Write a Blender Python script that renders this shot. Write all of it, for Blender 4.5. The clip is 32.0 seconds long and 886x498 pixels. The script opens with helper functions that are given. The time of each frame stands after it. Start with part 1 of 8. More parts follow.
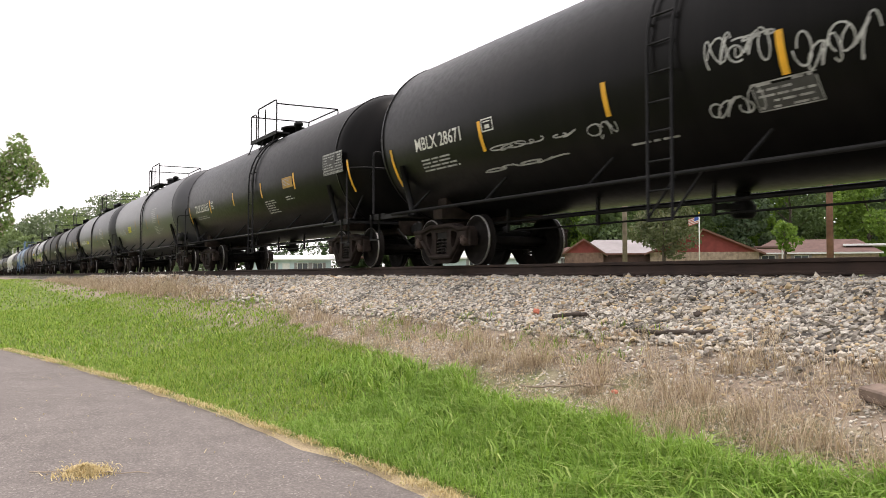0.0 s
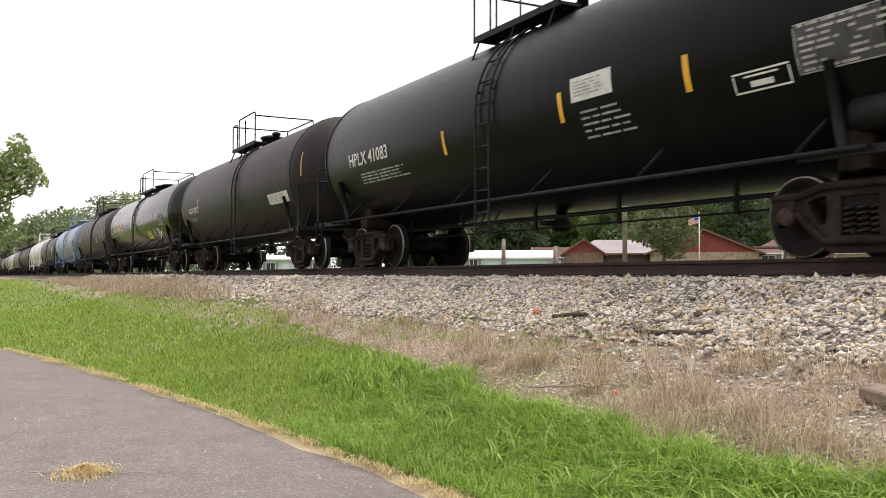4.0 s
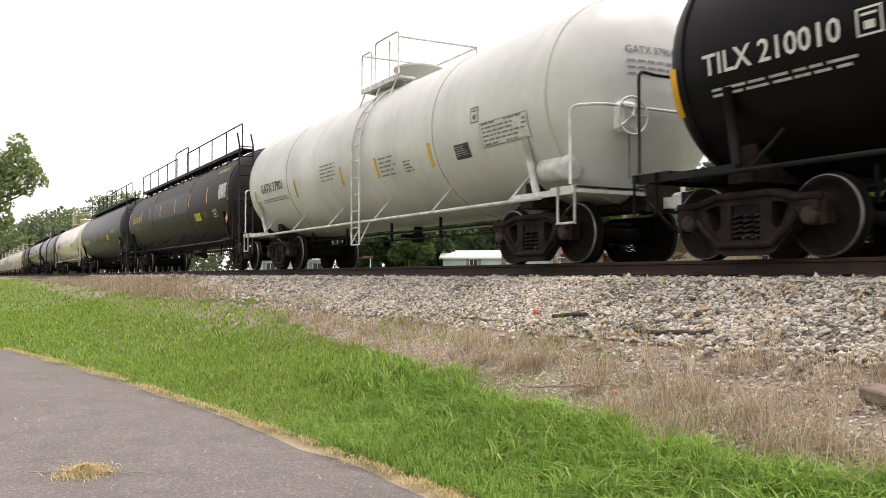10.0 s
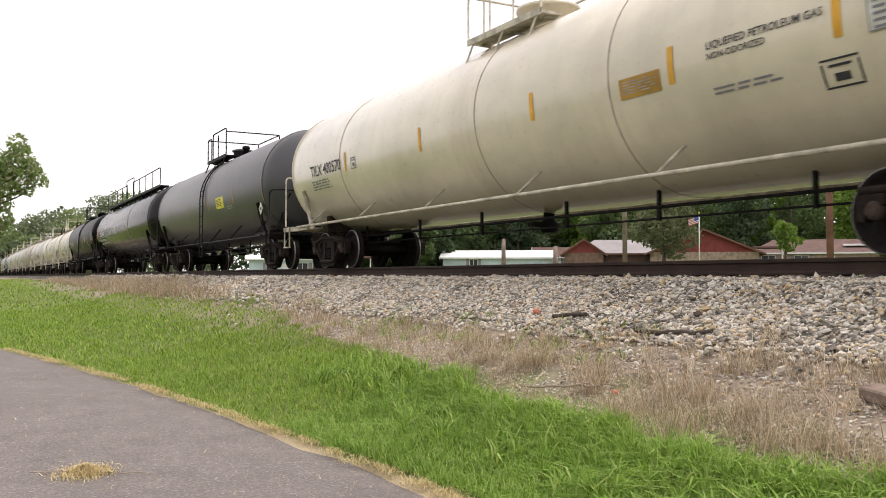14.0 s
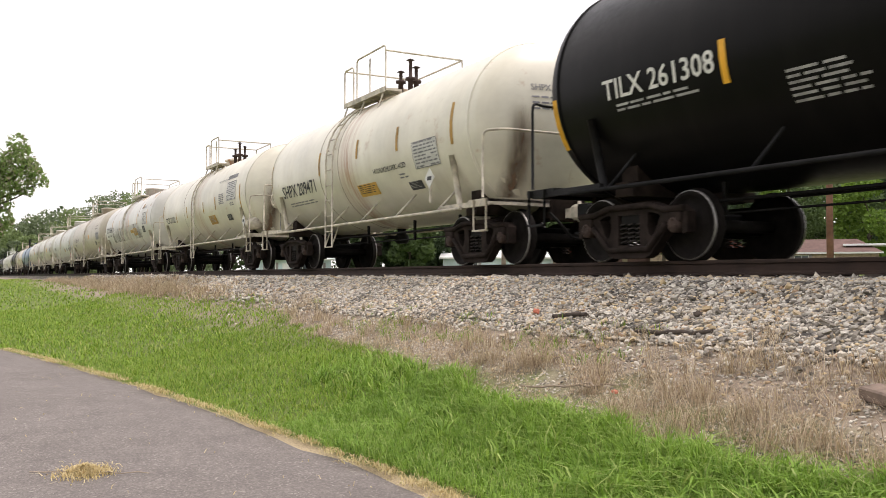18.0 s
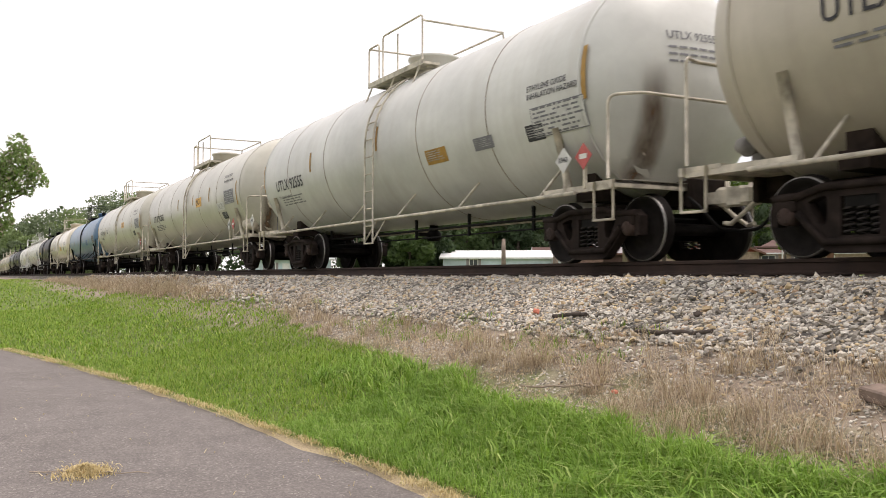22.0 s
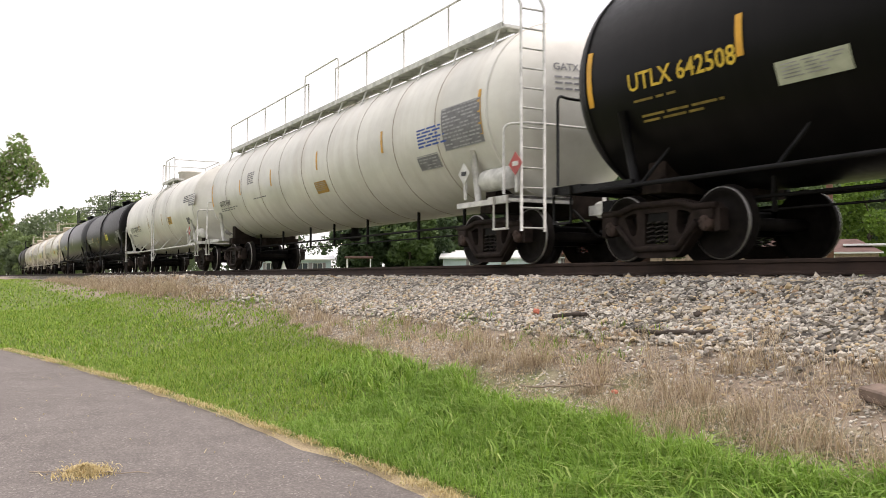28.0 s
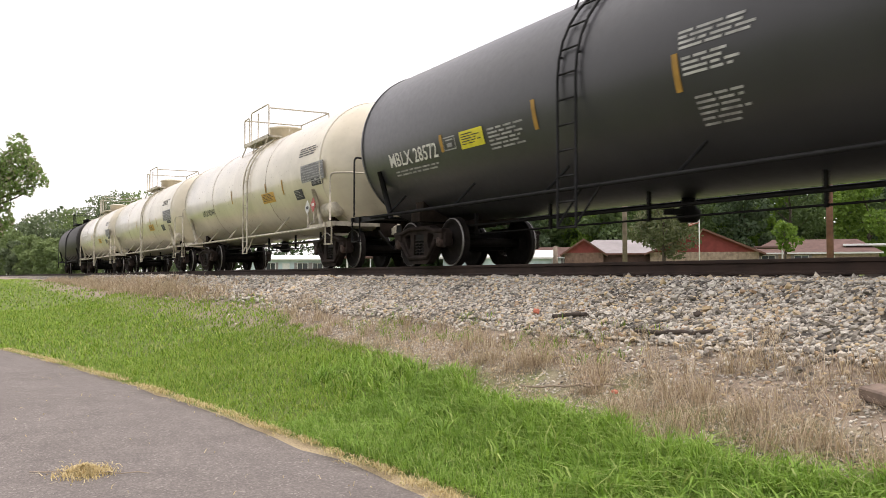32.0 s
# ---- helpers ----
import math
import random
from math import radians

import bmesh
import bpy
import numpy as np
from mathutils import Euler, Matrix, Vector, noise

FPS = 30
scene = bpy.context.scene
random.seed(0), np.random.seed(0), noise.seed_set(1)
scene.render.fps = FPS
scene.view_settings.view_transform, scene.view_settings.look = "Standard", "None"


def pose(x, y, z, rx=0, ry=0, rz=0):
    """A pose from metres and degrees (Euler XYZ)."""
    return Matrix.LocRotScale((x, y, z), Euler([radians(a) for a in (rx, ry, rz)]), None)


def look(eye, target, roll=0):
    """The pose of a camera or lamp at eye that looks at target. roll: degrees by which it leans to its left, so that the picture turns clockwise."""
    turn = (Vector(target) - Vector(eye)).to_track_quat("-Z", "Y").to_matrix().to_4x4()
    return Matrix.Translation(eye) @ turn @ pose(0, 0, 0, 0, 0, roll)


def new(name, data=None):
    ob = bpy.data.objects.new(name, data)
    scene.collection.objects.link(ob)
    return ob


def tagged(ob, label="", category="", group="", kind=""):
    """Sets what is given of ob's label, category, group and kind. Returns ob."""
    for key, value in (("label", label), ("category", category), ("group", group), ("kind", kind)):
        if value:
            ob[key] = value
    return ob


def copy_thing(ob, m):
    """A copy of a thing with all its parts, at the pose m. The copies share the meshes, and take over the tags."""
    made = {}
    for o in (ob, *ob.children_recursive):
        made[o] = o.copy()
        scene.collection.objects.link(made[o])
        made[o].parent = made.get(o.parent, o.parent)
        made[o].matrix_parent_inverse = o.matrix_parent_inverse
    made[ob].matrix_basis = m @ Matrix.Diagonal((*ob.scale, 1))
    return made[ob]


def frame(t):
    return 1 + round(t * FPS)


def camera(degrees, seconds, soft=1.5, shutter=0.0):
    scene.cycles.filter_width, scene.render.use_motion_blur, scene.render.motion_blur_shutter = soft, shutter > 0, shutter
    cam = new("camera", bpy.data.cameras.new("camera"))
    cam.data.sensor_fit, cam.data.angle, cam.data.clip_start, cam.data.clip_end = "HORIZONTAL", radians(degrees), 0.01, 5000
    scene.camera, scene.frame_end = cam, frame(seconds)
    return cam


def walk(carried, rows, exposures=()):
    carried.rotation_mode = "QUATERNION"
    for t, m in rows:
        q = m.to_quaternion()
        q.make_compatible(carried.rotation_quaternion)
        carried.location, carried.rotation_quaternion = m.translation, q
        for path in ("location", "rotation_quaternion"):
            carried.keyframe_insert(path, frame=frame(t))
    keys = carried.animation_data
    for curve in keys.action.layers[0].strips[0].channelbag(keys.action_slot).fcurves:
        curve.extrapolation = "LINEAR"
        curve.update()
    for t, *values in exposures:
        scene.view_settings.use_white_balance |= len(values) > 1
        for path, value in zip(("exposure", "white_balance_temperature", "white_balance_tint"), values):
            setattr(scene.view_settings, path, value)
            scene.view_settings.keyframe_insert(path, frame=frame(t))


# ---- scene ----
# Plan: a single railway track runs along x. A long freight train of tank wagons rolls towards +x.
# The viewer stands on a path at the origin, south of the track. z = 0 is the path.
RAIL = 1.65            # height of the rail heads
TRACK_Y = 9.03         # centre line of the track
SPEED = 16.6           # metres a second
WHEEL_R = 0.457
SECONDS = 32.0

cam = camera(53.66, SECONDS, soft=0.8, shutter=0.08)
EYE_AT = Vector((0.0, 0.0, 1.45))
YAW, PITCH = radians(61.323), radians(1.759)
EYE = look(EYE_AT, EYE_AT + Vector((-math.sin(YAW) * math.cos(PITCH), math.cos(YAW) * math.cos(PITCH), math.sin(PITCH))))
walk(cam, [(0.0, EYE), (SECONDS, EYE)], exposures=[(t, e + (0.17 if 18.5 < t < 30.5 else 0.13), 6800, 18) for t, e in ((0.0, 0.1), (3.0, 0.1), (6.0, 0.16), (9.0, 0.05), (11.0, 0.0), (12.0, 0.13), (13.0, 0.1), (14.0, -0.08), (17.0, 0.08), (19.0, -0.18), (23.0, -0.17), (28.0, -0.08), (29.0, -0.24), (30.0, -0.2), (31.0, -0.02), (SECONDS, -0.02))])

# ---- light: a bright, thinly overcast sky and a veiled sun ----
SUN_ELEV, SUN_AZ = radians(68), radians(15)
world = bpy.data.worlds.new("sky")
scene.world = world
world.use_nodes = True
wn, wl = world.node_tree.nodes, world.node_tree.links
wn.clear()
w_out = wn.new("ShaderNodeOutputWorld")
w_bg = wn.new("ShaderNodeBackground")
w_sky = wn.new("ShaderNodeTexSky")
w_sky.sky_type = "NISHITA"
w_sky.sun_disc = False
w_sky.sun_elevation = SUN_ELEV
w_sky.sun_rotation = SUN_AZ
w_co = wn.new("ShaderNodeTexCoord")
w_map = wn.new("ShaderNodeMapping")
w_map.inputs["Scale"].default_value = (1.0, 1.0, 2.2)
w_noise = wn.new("ShaderNodeTexNoise")
w_noise.inputs["Scale"].default_value = 2.3
w_noise.inputs["Detail"].default_value = 6.0
w_noise.inputs["Roughness"].default_value = 0.55
w_ramp = wn.new("ShaderNodeValToRGB")
w_ramp.color_ramp.elements[0].position = 0.42
w_ramp.color_ramp.elements[0].color = (0.74, 0.74, 0.74, 1)
w_ramp.color_ramp.elements[1].position = 0.60
w_ramp.color_ramp.elements[1].color = (1, 1, 1, 1)
w_mix = wn.new("ShaderNodeMixRGB")
w_mix.inputs[2].default_value = (9.6, 9.75, 9.8, 1)
w_bg.inputs["Strength"].default_value = 0.13
wl.new(w_co.outputs["Generated"], w_map.inputs["Vector"])
wl.new(w_map.outputs["Vector"], w_noise.inputs["Vector"])
wl.new(w_noise.outputs["Fac"], w_ramp.inputs["Fac"])
wl.new(w_ramp.outputs["Color"], w_mix.inputs["Fac"])
wl.new(w_sky.outputs["Color"], w_mix.inputs[1])
# an overcast sky is brighter overhead than along the horizon
w_sep = wn.new("ShaderNodeSeparateXYZ")
w_up = wn.new("ShaderNodeMapRange")
w_up.inputs["To Min"].default_value = 0.88
w_up.inputs["To Max"].default_value = 1.3
w_mul = wn.new("ShaderNodeMixRGB")
w_mul.blend_type = "MULTIPLY"
w_mul.inputs[0].default_value = 1.0
wl.new(w_co.outputs["Generated"], w_sep.inputs[0])
wl.new(w_sep.outputs["Z"], w_up.inputs["Value"])
wl.new(w_mix.outputs["Color"], w_mul.inputs[1])
wl.new(w_up.outputs[0], w_mul.inputs[2])
wl.new(w_mul.outputs["Color"], w_bg.inputs["Color"])
wl.new(w_bg.outputs["Background"], w_out.inputs["Surface"])

sun = new("sun", bpy.data.lights.new("sun", "SUN"))
sun.data.energy = 2.5
sun.data.angle = radians(22)
sun.data.color = (1.0, 0.95, 0.88)
sun.matrix_basis = look((0, 0, 30), Vector((0, 0, 30)) - Vector((math.sin(SUN_AZ) * math.cos(SUN_ELEV), math.cos(SUN_AZ) * math.cos(SUN_ELEV), math.sin(SUN_ELEV))))


# ---- materials ----
class Mat:
    """A small builder for node materials."""

    def __init__(self, name, rough=0.7, metal=0.0, spec=0.4):
        self.m = bpy.data.materials.new(name)
        self.m.use_nodes = True
        self.n, self.l = self.m.node_tree.nodes, self.m.node_tree.links
        self.b = self.n["Principled BSDF"]
        self.b.inputs["Roughness"].default_value = rough
        self.b.inputs["Metallic"].default_value = metal
        self.b.inputs["Specular IOR Level"].default_value = spec
        self.co = self.n.new("ShaderNodeTexCoord").outputs["Object"]

    def scaled(self, sc, shift=False):
        mp = self.n.new("ShaderNodeMapping")
        mp.inputs["Scale"].default_value = sc
        self.l.new(self.co, mp.inputs["Vector"])
        if shift:
            info = self.n.new("ShaderNodeObjectInfo")
            mul = self.n.new("ShaderNodeMath")
            mul.operation = "MULTIPLY"
            mul.inputs[1].default_value = 37.0
            self.l.new(info.outputs["Random"], mul.inputs[0])
            self.l.new(mul.outputs[0], mp.inputs["Location"])
        return mp.outputs["Vector"]

    def noise(self, sc, detail=4.0, rough=0.55, scale=1.0, shift=False):
        t = self.n.new("ShaderNodeTexNoise")
        t.inputs["Scale"].default_value = scale
        t.inputs["Detail"].default_value = detail
        t.inputs["Roughness"].default_value = rough
        self.l.new(self.scaled(sc, shift), t.inputs["Vector"])
        return t.outputs["Fac"]

    def ramp(self, fac, *stops):
        r = self.n.new("ShaderNodeValToRGB")
        el = r.color_ramp.elements
        while len(el) < len(stops):
            el.new(0.5)
        for e, (p, c) in zip(el, stops):
            e.position = p
            e.color = (*c, 1) if len(c) == 3 else c
        self.l.new(fac, r.inputs["Fac"])
        return r.outputs["Color"]

    def grey(self, fac, lo, hi, a=0.0, b=1.0):
        return self.ramp(fac, (lo, (a, a, a)), (hi, (b, b, b)))

    def mix(self, fac, a, b, kind="MIX"):
        x = self.n.new("ShaderNodeMixRGB")
        x.blend_type = kind
        for sock, v in zip(x.inputs, (fac, a, b)):
            if isinstance(v, bpy.types.NodeSocket):
                self.l.new(v, sock)
            elif isinstance(v, (int, float)):
                sock.default_value = v
            else:
                sock.default_value = (*v, 1)
        return x.outputs["Color"]

    def math(self, kind, a, b=0.0):
        x = self.n.new("ShaderNodeMath")
        x.operation = kind
        x.use_clamp = kind in ("MULTIPLY", "ADD", "SUBTRACT")
        for sock, v in zip(x.inputs, (a, b)):
            if isinstance(v, bpy.types.NodeSocket):
                self.l.new(v, sock)
            else:
                sock.default_value = v
        return x.outputs[0]

    def axis(self, which):
        x = self.n.new("ShaderNodeSeparateXYZ")
        self.l.new(self.co, x.inputs[0])
        return x.outputs[which]

    def island(self):
        return self.n.new("ShaderNodeNewGeometry").outputs["Random Per Island"]

    def object_random(self):
        return self.n.new("ShaderNodeObjectInfo").outputs["Random"]

    def color(self, c):
        if isinstance(c, bpy.types.NodeSocket):
            self.l.new(c, self.b.inputs["Base Color"])
        else:
            self.b.inputs["Base Color"].default_value = (*c, 1)
        return self

    def leafy(self, amount, tint):
        """Lets part of the light through, as leaves and blades do."""
        tr = self.n.new("ShaderNodeBsdfTranslucent")
        sock = self.b.inputs["Base Color"].links[0].from_socket
        self.l.new(self.mix(1.0, sock, tint, "MULTIPLY"), tr.inputs["Color"])
        mx = self.n.new("ShaderNodeMixShader")
        mx.inputs[0].default_value = amount
        out = self.n["Material Output"]
        self.l.new(self.b.outputs[0], mx.inputs[1])
        self.l.new(tr.outputs[0], mx.inputs[2])
        self.l.new(mx.outputs[0], out.inputs["Surface"])
        return self

    def rough(self, sock):
        self.l.new(sock, self.b.inputs["Roughness"])
        return self

    def bump(self, fac, strength=0.3, dist=0.01):
        x = self.n.new("ShaderNodeBump")
        x.inputs["Strength"].default_value = strength
        x.inputs["Distance"].default_value = dist
        self.l.new(fac, x.inputs["Height"])
        self.l.new(x.outputs["Normal"], self.b.inputs["Normal"])
        return self


def simple(name, col, rough=0.7, metal=0.0, vary=0.25, scale=6.0, bump=0.15):
    m = Mat(name, rough, metal)
    f = m.noise((scale, scale, scale), 5, shift=True)
    lo = tuple(c * (1 - vary) for c in col)
    hi = tuple(min(1, c * (1 + vary)) for c in col)
    m.color(m.ramp(f, (0.3, lo), (0.7, hi)))
    if bump:
        m.bump(m.noise((scale * 8,) * 3, 3), bump, 0.004)
    return m.m


def tank_paint(name, col, grime=(0.05, 0.045, 0.04), dirt=0.5, rust=0.0, rough=0.45, rust_x=0.0, fade=0.2, rust_w=0.7, spec=0.45, coat=0.0, gloss=0.34):
    """Weathered wagon paint: cloudy fading, vertical run-down streaks, grime low down, rust round the hatch."""
    m = Mat(name, rough, 0.0, spec)
    cloud = m.noise((0.5, 0.5, 0.7), 6, 0.6, shift=True)
    lo = tuple(c * (1 - fade) for c in col)
    hi = tuple(min(1.0, c * (1 + fade)) for c in col)
    base = m.ramp(cloud, (0.3, lo), (0.7, hi))
    streak = m.noise((2.6, 0.7, 0.25), 6, 0.6, shift=True)
    speck = m.noise((9, 9, 9), 4, 0.7, shift=True)
    k = m.math("MULTIPLY", m.grey(streak, 0.46, 0.85), dirt)
    base = m.mix(k, base, grime)
    base = m.mix(m.math("MULTIPLY", m.grey(speck, 0.55, 0.75), dirt * 0.5), base, tuple(c * 0.75 + g * 0.25 for c, g in zip(col, grime)))
    if rust:
        x = m.axis(0)
        n2 = m.n.new("ShaderNodeMath")
        n2.operation = "SUBTRACT"
        m.l.new(x, n2.inputs[0])
        n2.inputs[1].default_value = rust_x
        d = m.math("ABSOLUTE", n2.outputs[0])
        near = m.n.new("ShaderNodeMapRange")
        near.inputs["From Min"].default_value = rust_w
        near.inputs["From Max"].default_value = 0.0
        m.l.new(d, near.inputs["Value"])
        runs = m.noise((7.0, 0.8, 0.5), 6, 0.7, shift=True)
        thr = m.math("MULTIPLY", m.grey(runs, 0.42, 0.62), near.outputs[0])
        base = m.mix(m.math("MULTIPLY", thr, rust), base, (0.30, 0.12, 0.04))
        patch = m.noise((1.6, 1.6, 1.6), 7, 0.7, shift=True)
        base = m.mix(m.math("MULTIPLY", m.grey(patch, 0.62, 0.72), rust * 0.6), base, (0.33, 0.16, 0.06))
    m.color(base)
    m.rough(m.grey(speck, 0.3, 0.7, max(0.05, rough - 0.04), min(1, rough + 0.06)))
    m.bump(m.noise((1.1, 1.1, 1.1), 3), 0.06, 0.03)
    # the varnish of the enamel, dulled by road film
    m.b.inputs["Coat Weight"].default_value = coat
    m.b.inputs["Coat Roughness"].default_value = gloss
    return m.m


def flaked(name, dark, light, lo, hi, scale):
    """Loose patches of flaked or rusted paint with bare paint between them."""
    m = Mat(name, 0.8, 0.0, 0.3)
    n = m.noise((scale, scale, scale * 0.6), 7, 0.65, shift=True)
    m.color(m.ramp(m.noise((5, 5, 1.2), 5, 0.6), (0.35, dark), (0.65, light)))
    clear = m.n.new("ShaderNodeBsdfTransparent")
    mx = m.n.new("ShaderNodeMixShader")
    m.l.new(m.grey(n, lo, hi), mx.inputs[0])
    m.l.new(clear.outputs[0], mx.inputs[1])
    m.l.new(m.b.outputs[0], mx.inputs[2])
    m.l.new(mx.outputs[0], m.n["Material Output"].inputs["Surface"])
    return m.m


CHALK = simple("white_stencil_paint", (0.60, 0.60, 0.56), 0.7, vary=0.12, bump=0)
INK = simple("black_stencil_paint", (0.03, 0.03, 0.035), 0.6, vary=0.3, bump=0)
AMBER = simple("amber_reflector_film", (0.62, 0.32, 0.02), 0.4, vary=0.3, scale=2.5, bump=0)
AMBER_OLD = simple("dulled_amber_film", (0.34, 0.19, 0.03), 0.55, vary=0.4, scale=2.5, bump=0)
YELLOW = simple("yellow_sign_film", (0.62, 0.56, 0.03), 0.5, vary=0.2, bump=0)
GOLD = simple("yellow_stencil_paint", (0.62, 0.42, 0.04), 0.6, vary=0.25, bump=0)
DIM = simple("dim_white_stencil", (0.40, 0.40, 0.385), 0.8, vary=0.35, bump=0)
GOLD_DIM = simple("dim_yellow_stencil", (0.20, 0.145, 0.03), 0.8, vary=0.4, bump=0)
PALE_SIGN = simple("pale_green_grey_sign", (0.40, 0.42, 0.31), 0.6, vary=0.2, bump=0)
FADED = simple("faded_white_stencil", (0.30, 0.30, 0.29), 0.8, vary=0.4, bump=0)
WHITE_SIGN = simple("white_sign_film", (0.52, 0.52, 0.49), 0.5, vary=0.15, bump=0)
RED_SIGN = simple("red_sign_film", (0.40, 0.075, 0.065), 0.5, vary=0.2, bump=0)
ORANGE_SIGN = simple("ochre_sign_film", (0.50, 0.30, 0.06), 0.6, vary=0.25, bump=0)
BLUE_SIGN = simple("blue_sign_film", (0.03, 0.08, 0.32), 0.5, vary=0.2, bump=0)
TRUCK_IRON = simple("rusty_cast_steel", (0.023, 0.017, 0.0145), 0.85, 0.0, 0.5, 5.0, 0.5)
TRUCK_RUST = simple("brown_cast_steel", (0.045, 0.028, 0.022), 0.85, 0.0, 0.45, 5.0, 0.5)
WHEEL_STEEL = simple("dark_wheel_steel", (0.012, 0.010, 0.009), 0.75, 0.0, 0.4, 8.0, 0.3)
TREAD = simple("bright_worn_tread", (0.26, 0.25, 0.24), 0.45, 1.0, 0.2, 20.0, 0.05)
GREASE = simple("oily_black_iron", (0.008, 0.0075, 0.007), 0.65, 0.0, 0.4, 6.0, 0.3)
SPRING = simple("spring_steel", (0.022, 0.018, 0.016), 0.8, 0.1, 0.3, 8.0, 0.1)
SEAM = simple("rusty_jacket_seam", (0.30, 0.25, 0.20), 0.85, vary=0.4, bump=0)
VALVE_GREY = simple("grey_painted_casting", (0.21, 0.20, 0.19), 0.6, vary=0.3, bump=0.2)
TABLE_INK = simple("grey_table_print", (0.33, 0.33, 0.33), 0.6, vary=0.2, bump=0)
TABLE_GREY = simple("slate_table_film", (0.17, 0.17, 0.18), 0.6, vary=0.2, bump=0)
TABLE_DARK = simple("dull_black_table_film", (0.045, 0.044, 0.043), 0.6, vary=0.3, bump=0)
UNDER = simple("rust_grimed_underframe", (0.022, 0.016, 0.013), 0.9, 0.0, 0.5, 5.0, 0.4)

for dull in (WHEEL_STEEL, TRUCK_IRON, GREASE, UNDER):
    dull.node_tree.nodes["Principled BSDF"].inputs["Specular IOR Level"].default_value = 0.1


def streak_material():
    """Brown grime run down a tank head, thinning out to both sides."""
    m = Mat("brown_brake_grime", 0.9, 0.0, 0.2)
    n = m.noise((6, 6, 0.8), 5, 0.6, shift=True)
    m.color(m.ramp(n, (0.3, (0.09, 0.06, 0.04)), (0.7, (0.20, 0.13, 0.085))))
    off = m.n.new("ShaderNodeMath")
    off.operation = "ADD"
    m.l.new(m.axis(1), off.inputs[0])
    off.inputs[1].default_value = 0.84
    side = m.n.new("ShaderNodeMapRange")
    side.inputs["From Min"].default_value = 0.24
    side.inputs["From Max"].default_value = 0.02
    m.l.new(m.math("ABSOLUTE", off.outputs[0]), side.inputs["Value"])
    top = m.n.new("ShaderNodeMapRange")
    top.inputs["From Min"].default_value = 2.75
    top.inputs["From Max"].default_value = 2.1
    m.l.new(m.axis(2), top.inputs["Value"])
    clear = m.n.new("ShaderNodeBsdfTransparent")
    mx = m.n.new("ShaderNodeMixShader")
    m.l.new(m.math("MULTIPLY", m.math("MULTIPLY", side.outputs[0], top.outputs[0]), m.grey(n, 0.25, 0.65, 0.35, 1.0)), mx.inputs[0])
    m.l.new(clear.outputs[0], mx.inputs[1])
    m.l.new(m.b.outputs[0], mx.inputs[2])
    m.l.new(mx.outputs[0], m.n["Material Output"].inputs["Surface"])
    return m.m


STREAK = streak_material()


# ---- mesh helpers ----
def part(name, bm, material, parent, label="", at=None):
    """Links a bmesh or a mesh as one object under a thing or a part."""
    if isinstance(bm, bmesh.types.BMesh):
        me = bpy.data.meshes.new(name)
        bm.to_mesh(me)
        bm.free()
        mats = material if isinstance(material, (list, tuple)) else [material]
        for x in mats:
            me.materials.append(x)
    else:
        me = bm
    ob = new(name, me)
    if parent is not None:
        ob.parent = parent
    if at is not None:
        ob.matrix_basis = at
    if label:
        ob["label"] = label
    return ob


def mesh_of(name, bm, material, smooth=False):
    me = bpy.data.meshes.new(name)
    bm.to_mesh(me)
    bm.free()
    mats = material if isinstance(material, (list, tuple)) else [material]
    for x in mats:
        me.materials.append(x)
    if smooth:
        shade(me)
    return me


def shade(me, angle=40):
    me.polygons.foreach_set("use_smooth", [True] * len(me.polygons))
    me.set_sharp_from_angle(angle=radians(angle))


def B():
    return bmesh.new()


def quads(bm, verts, faces, mi=0):
    vs = [bm.verts.new(v) for v in verts]
    for f in faces:
        try:
            fc = bm.faces.new([vs[i] for i in f])
            fc.material_index = mi
        except ValueError:
            pass
    return vs


BOX_F = ((0, 3, 2, 1), (4, 5, 6, 7), (0, 1, 5, 4), (1, 2, 6, 5), (2, 3, 7, 6), (3, 0, 4, 7))


def box(bm, c, s, rot=None, mi=0, taper=1.0):
    x, y, z = s[0] / 2, s[1] / 2, s[2] / 2
    k = taper
    vs = [(-x, -y, -z), (x, -y, -z), (x, y, -z), (-x, y, -z), (-x * k, -y * k, z), (x * k, -y * k, z), (x * k, y * k, z), (-x * k, y * k, z)]
    if rot is not None:
        vs = [rot @ Vector(v) for v in vs]
    quads(bm, [(v[0] + c[0], v[1] + c[1], v[2] + c[2]) for v in vs], BOX_F, mi)


def bbox(bm, c, s, bev=0.01, mi=0):
    """A box with chamfered upright edges and top."""
    x, y, z = s[0] / 2, s[1] / 2, s[2] / 2
    b = min(bev, x * 0.45, y * 0.45, z * 0.45)
    ring = [(-x + b, -y), (x - b, -y), (x, -y + b), (x, y - b), (x - b, y), (-x + b, y), (-x, y - b), (-x, -y + b)]
    vs, n = [], 8
    for zz, k in ((-z, b), (-z + b, 0), (z - b, 0), (z, b)):
        for px, py in ring:
            vs.append((c[0] + px * (x - k) / x, c[1] + py * (y - k) / y, c[2] + zz))
    fs = [tuple(reversed(range(n))), tuple(range(3 * n, 4 * n))]
    for r in range(3):
        for i in range(n):
            j = (i + 1) % n
            fs.append((r * n + i, r * n + j, (r + 1) * n + j, (r + 1) * n + i))
    quads(bm, vs, fs, mi)


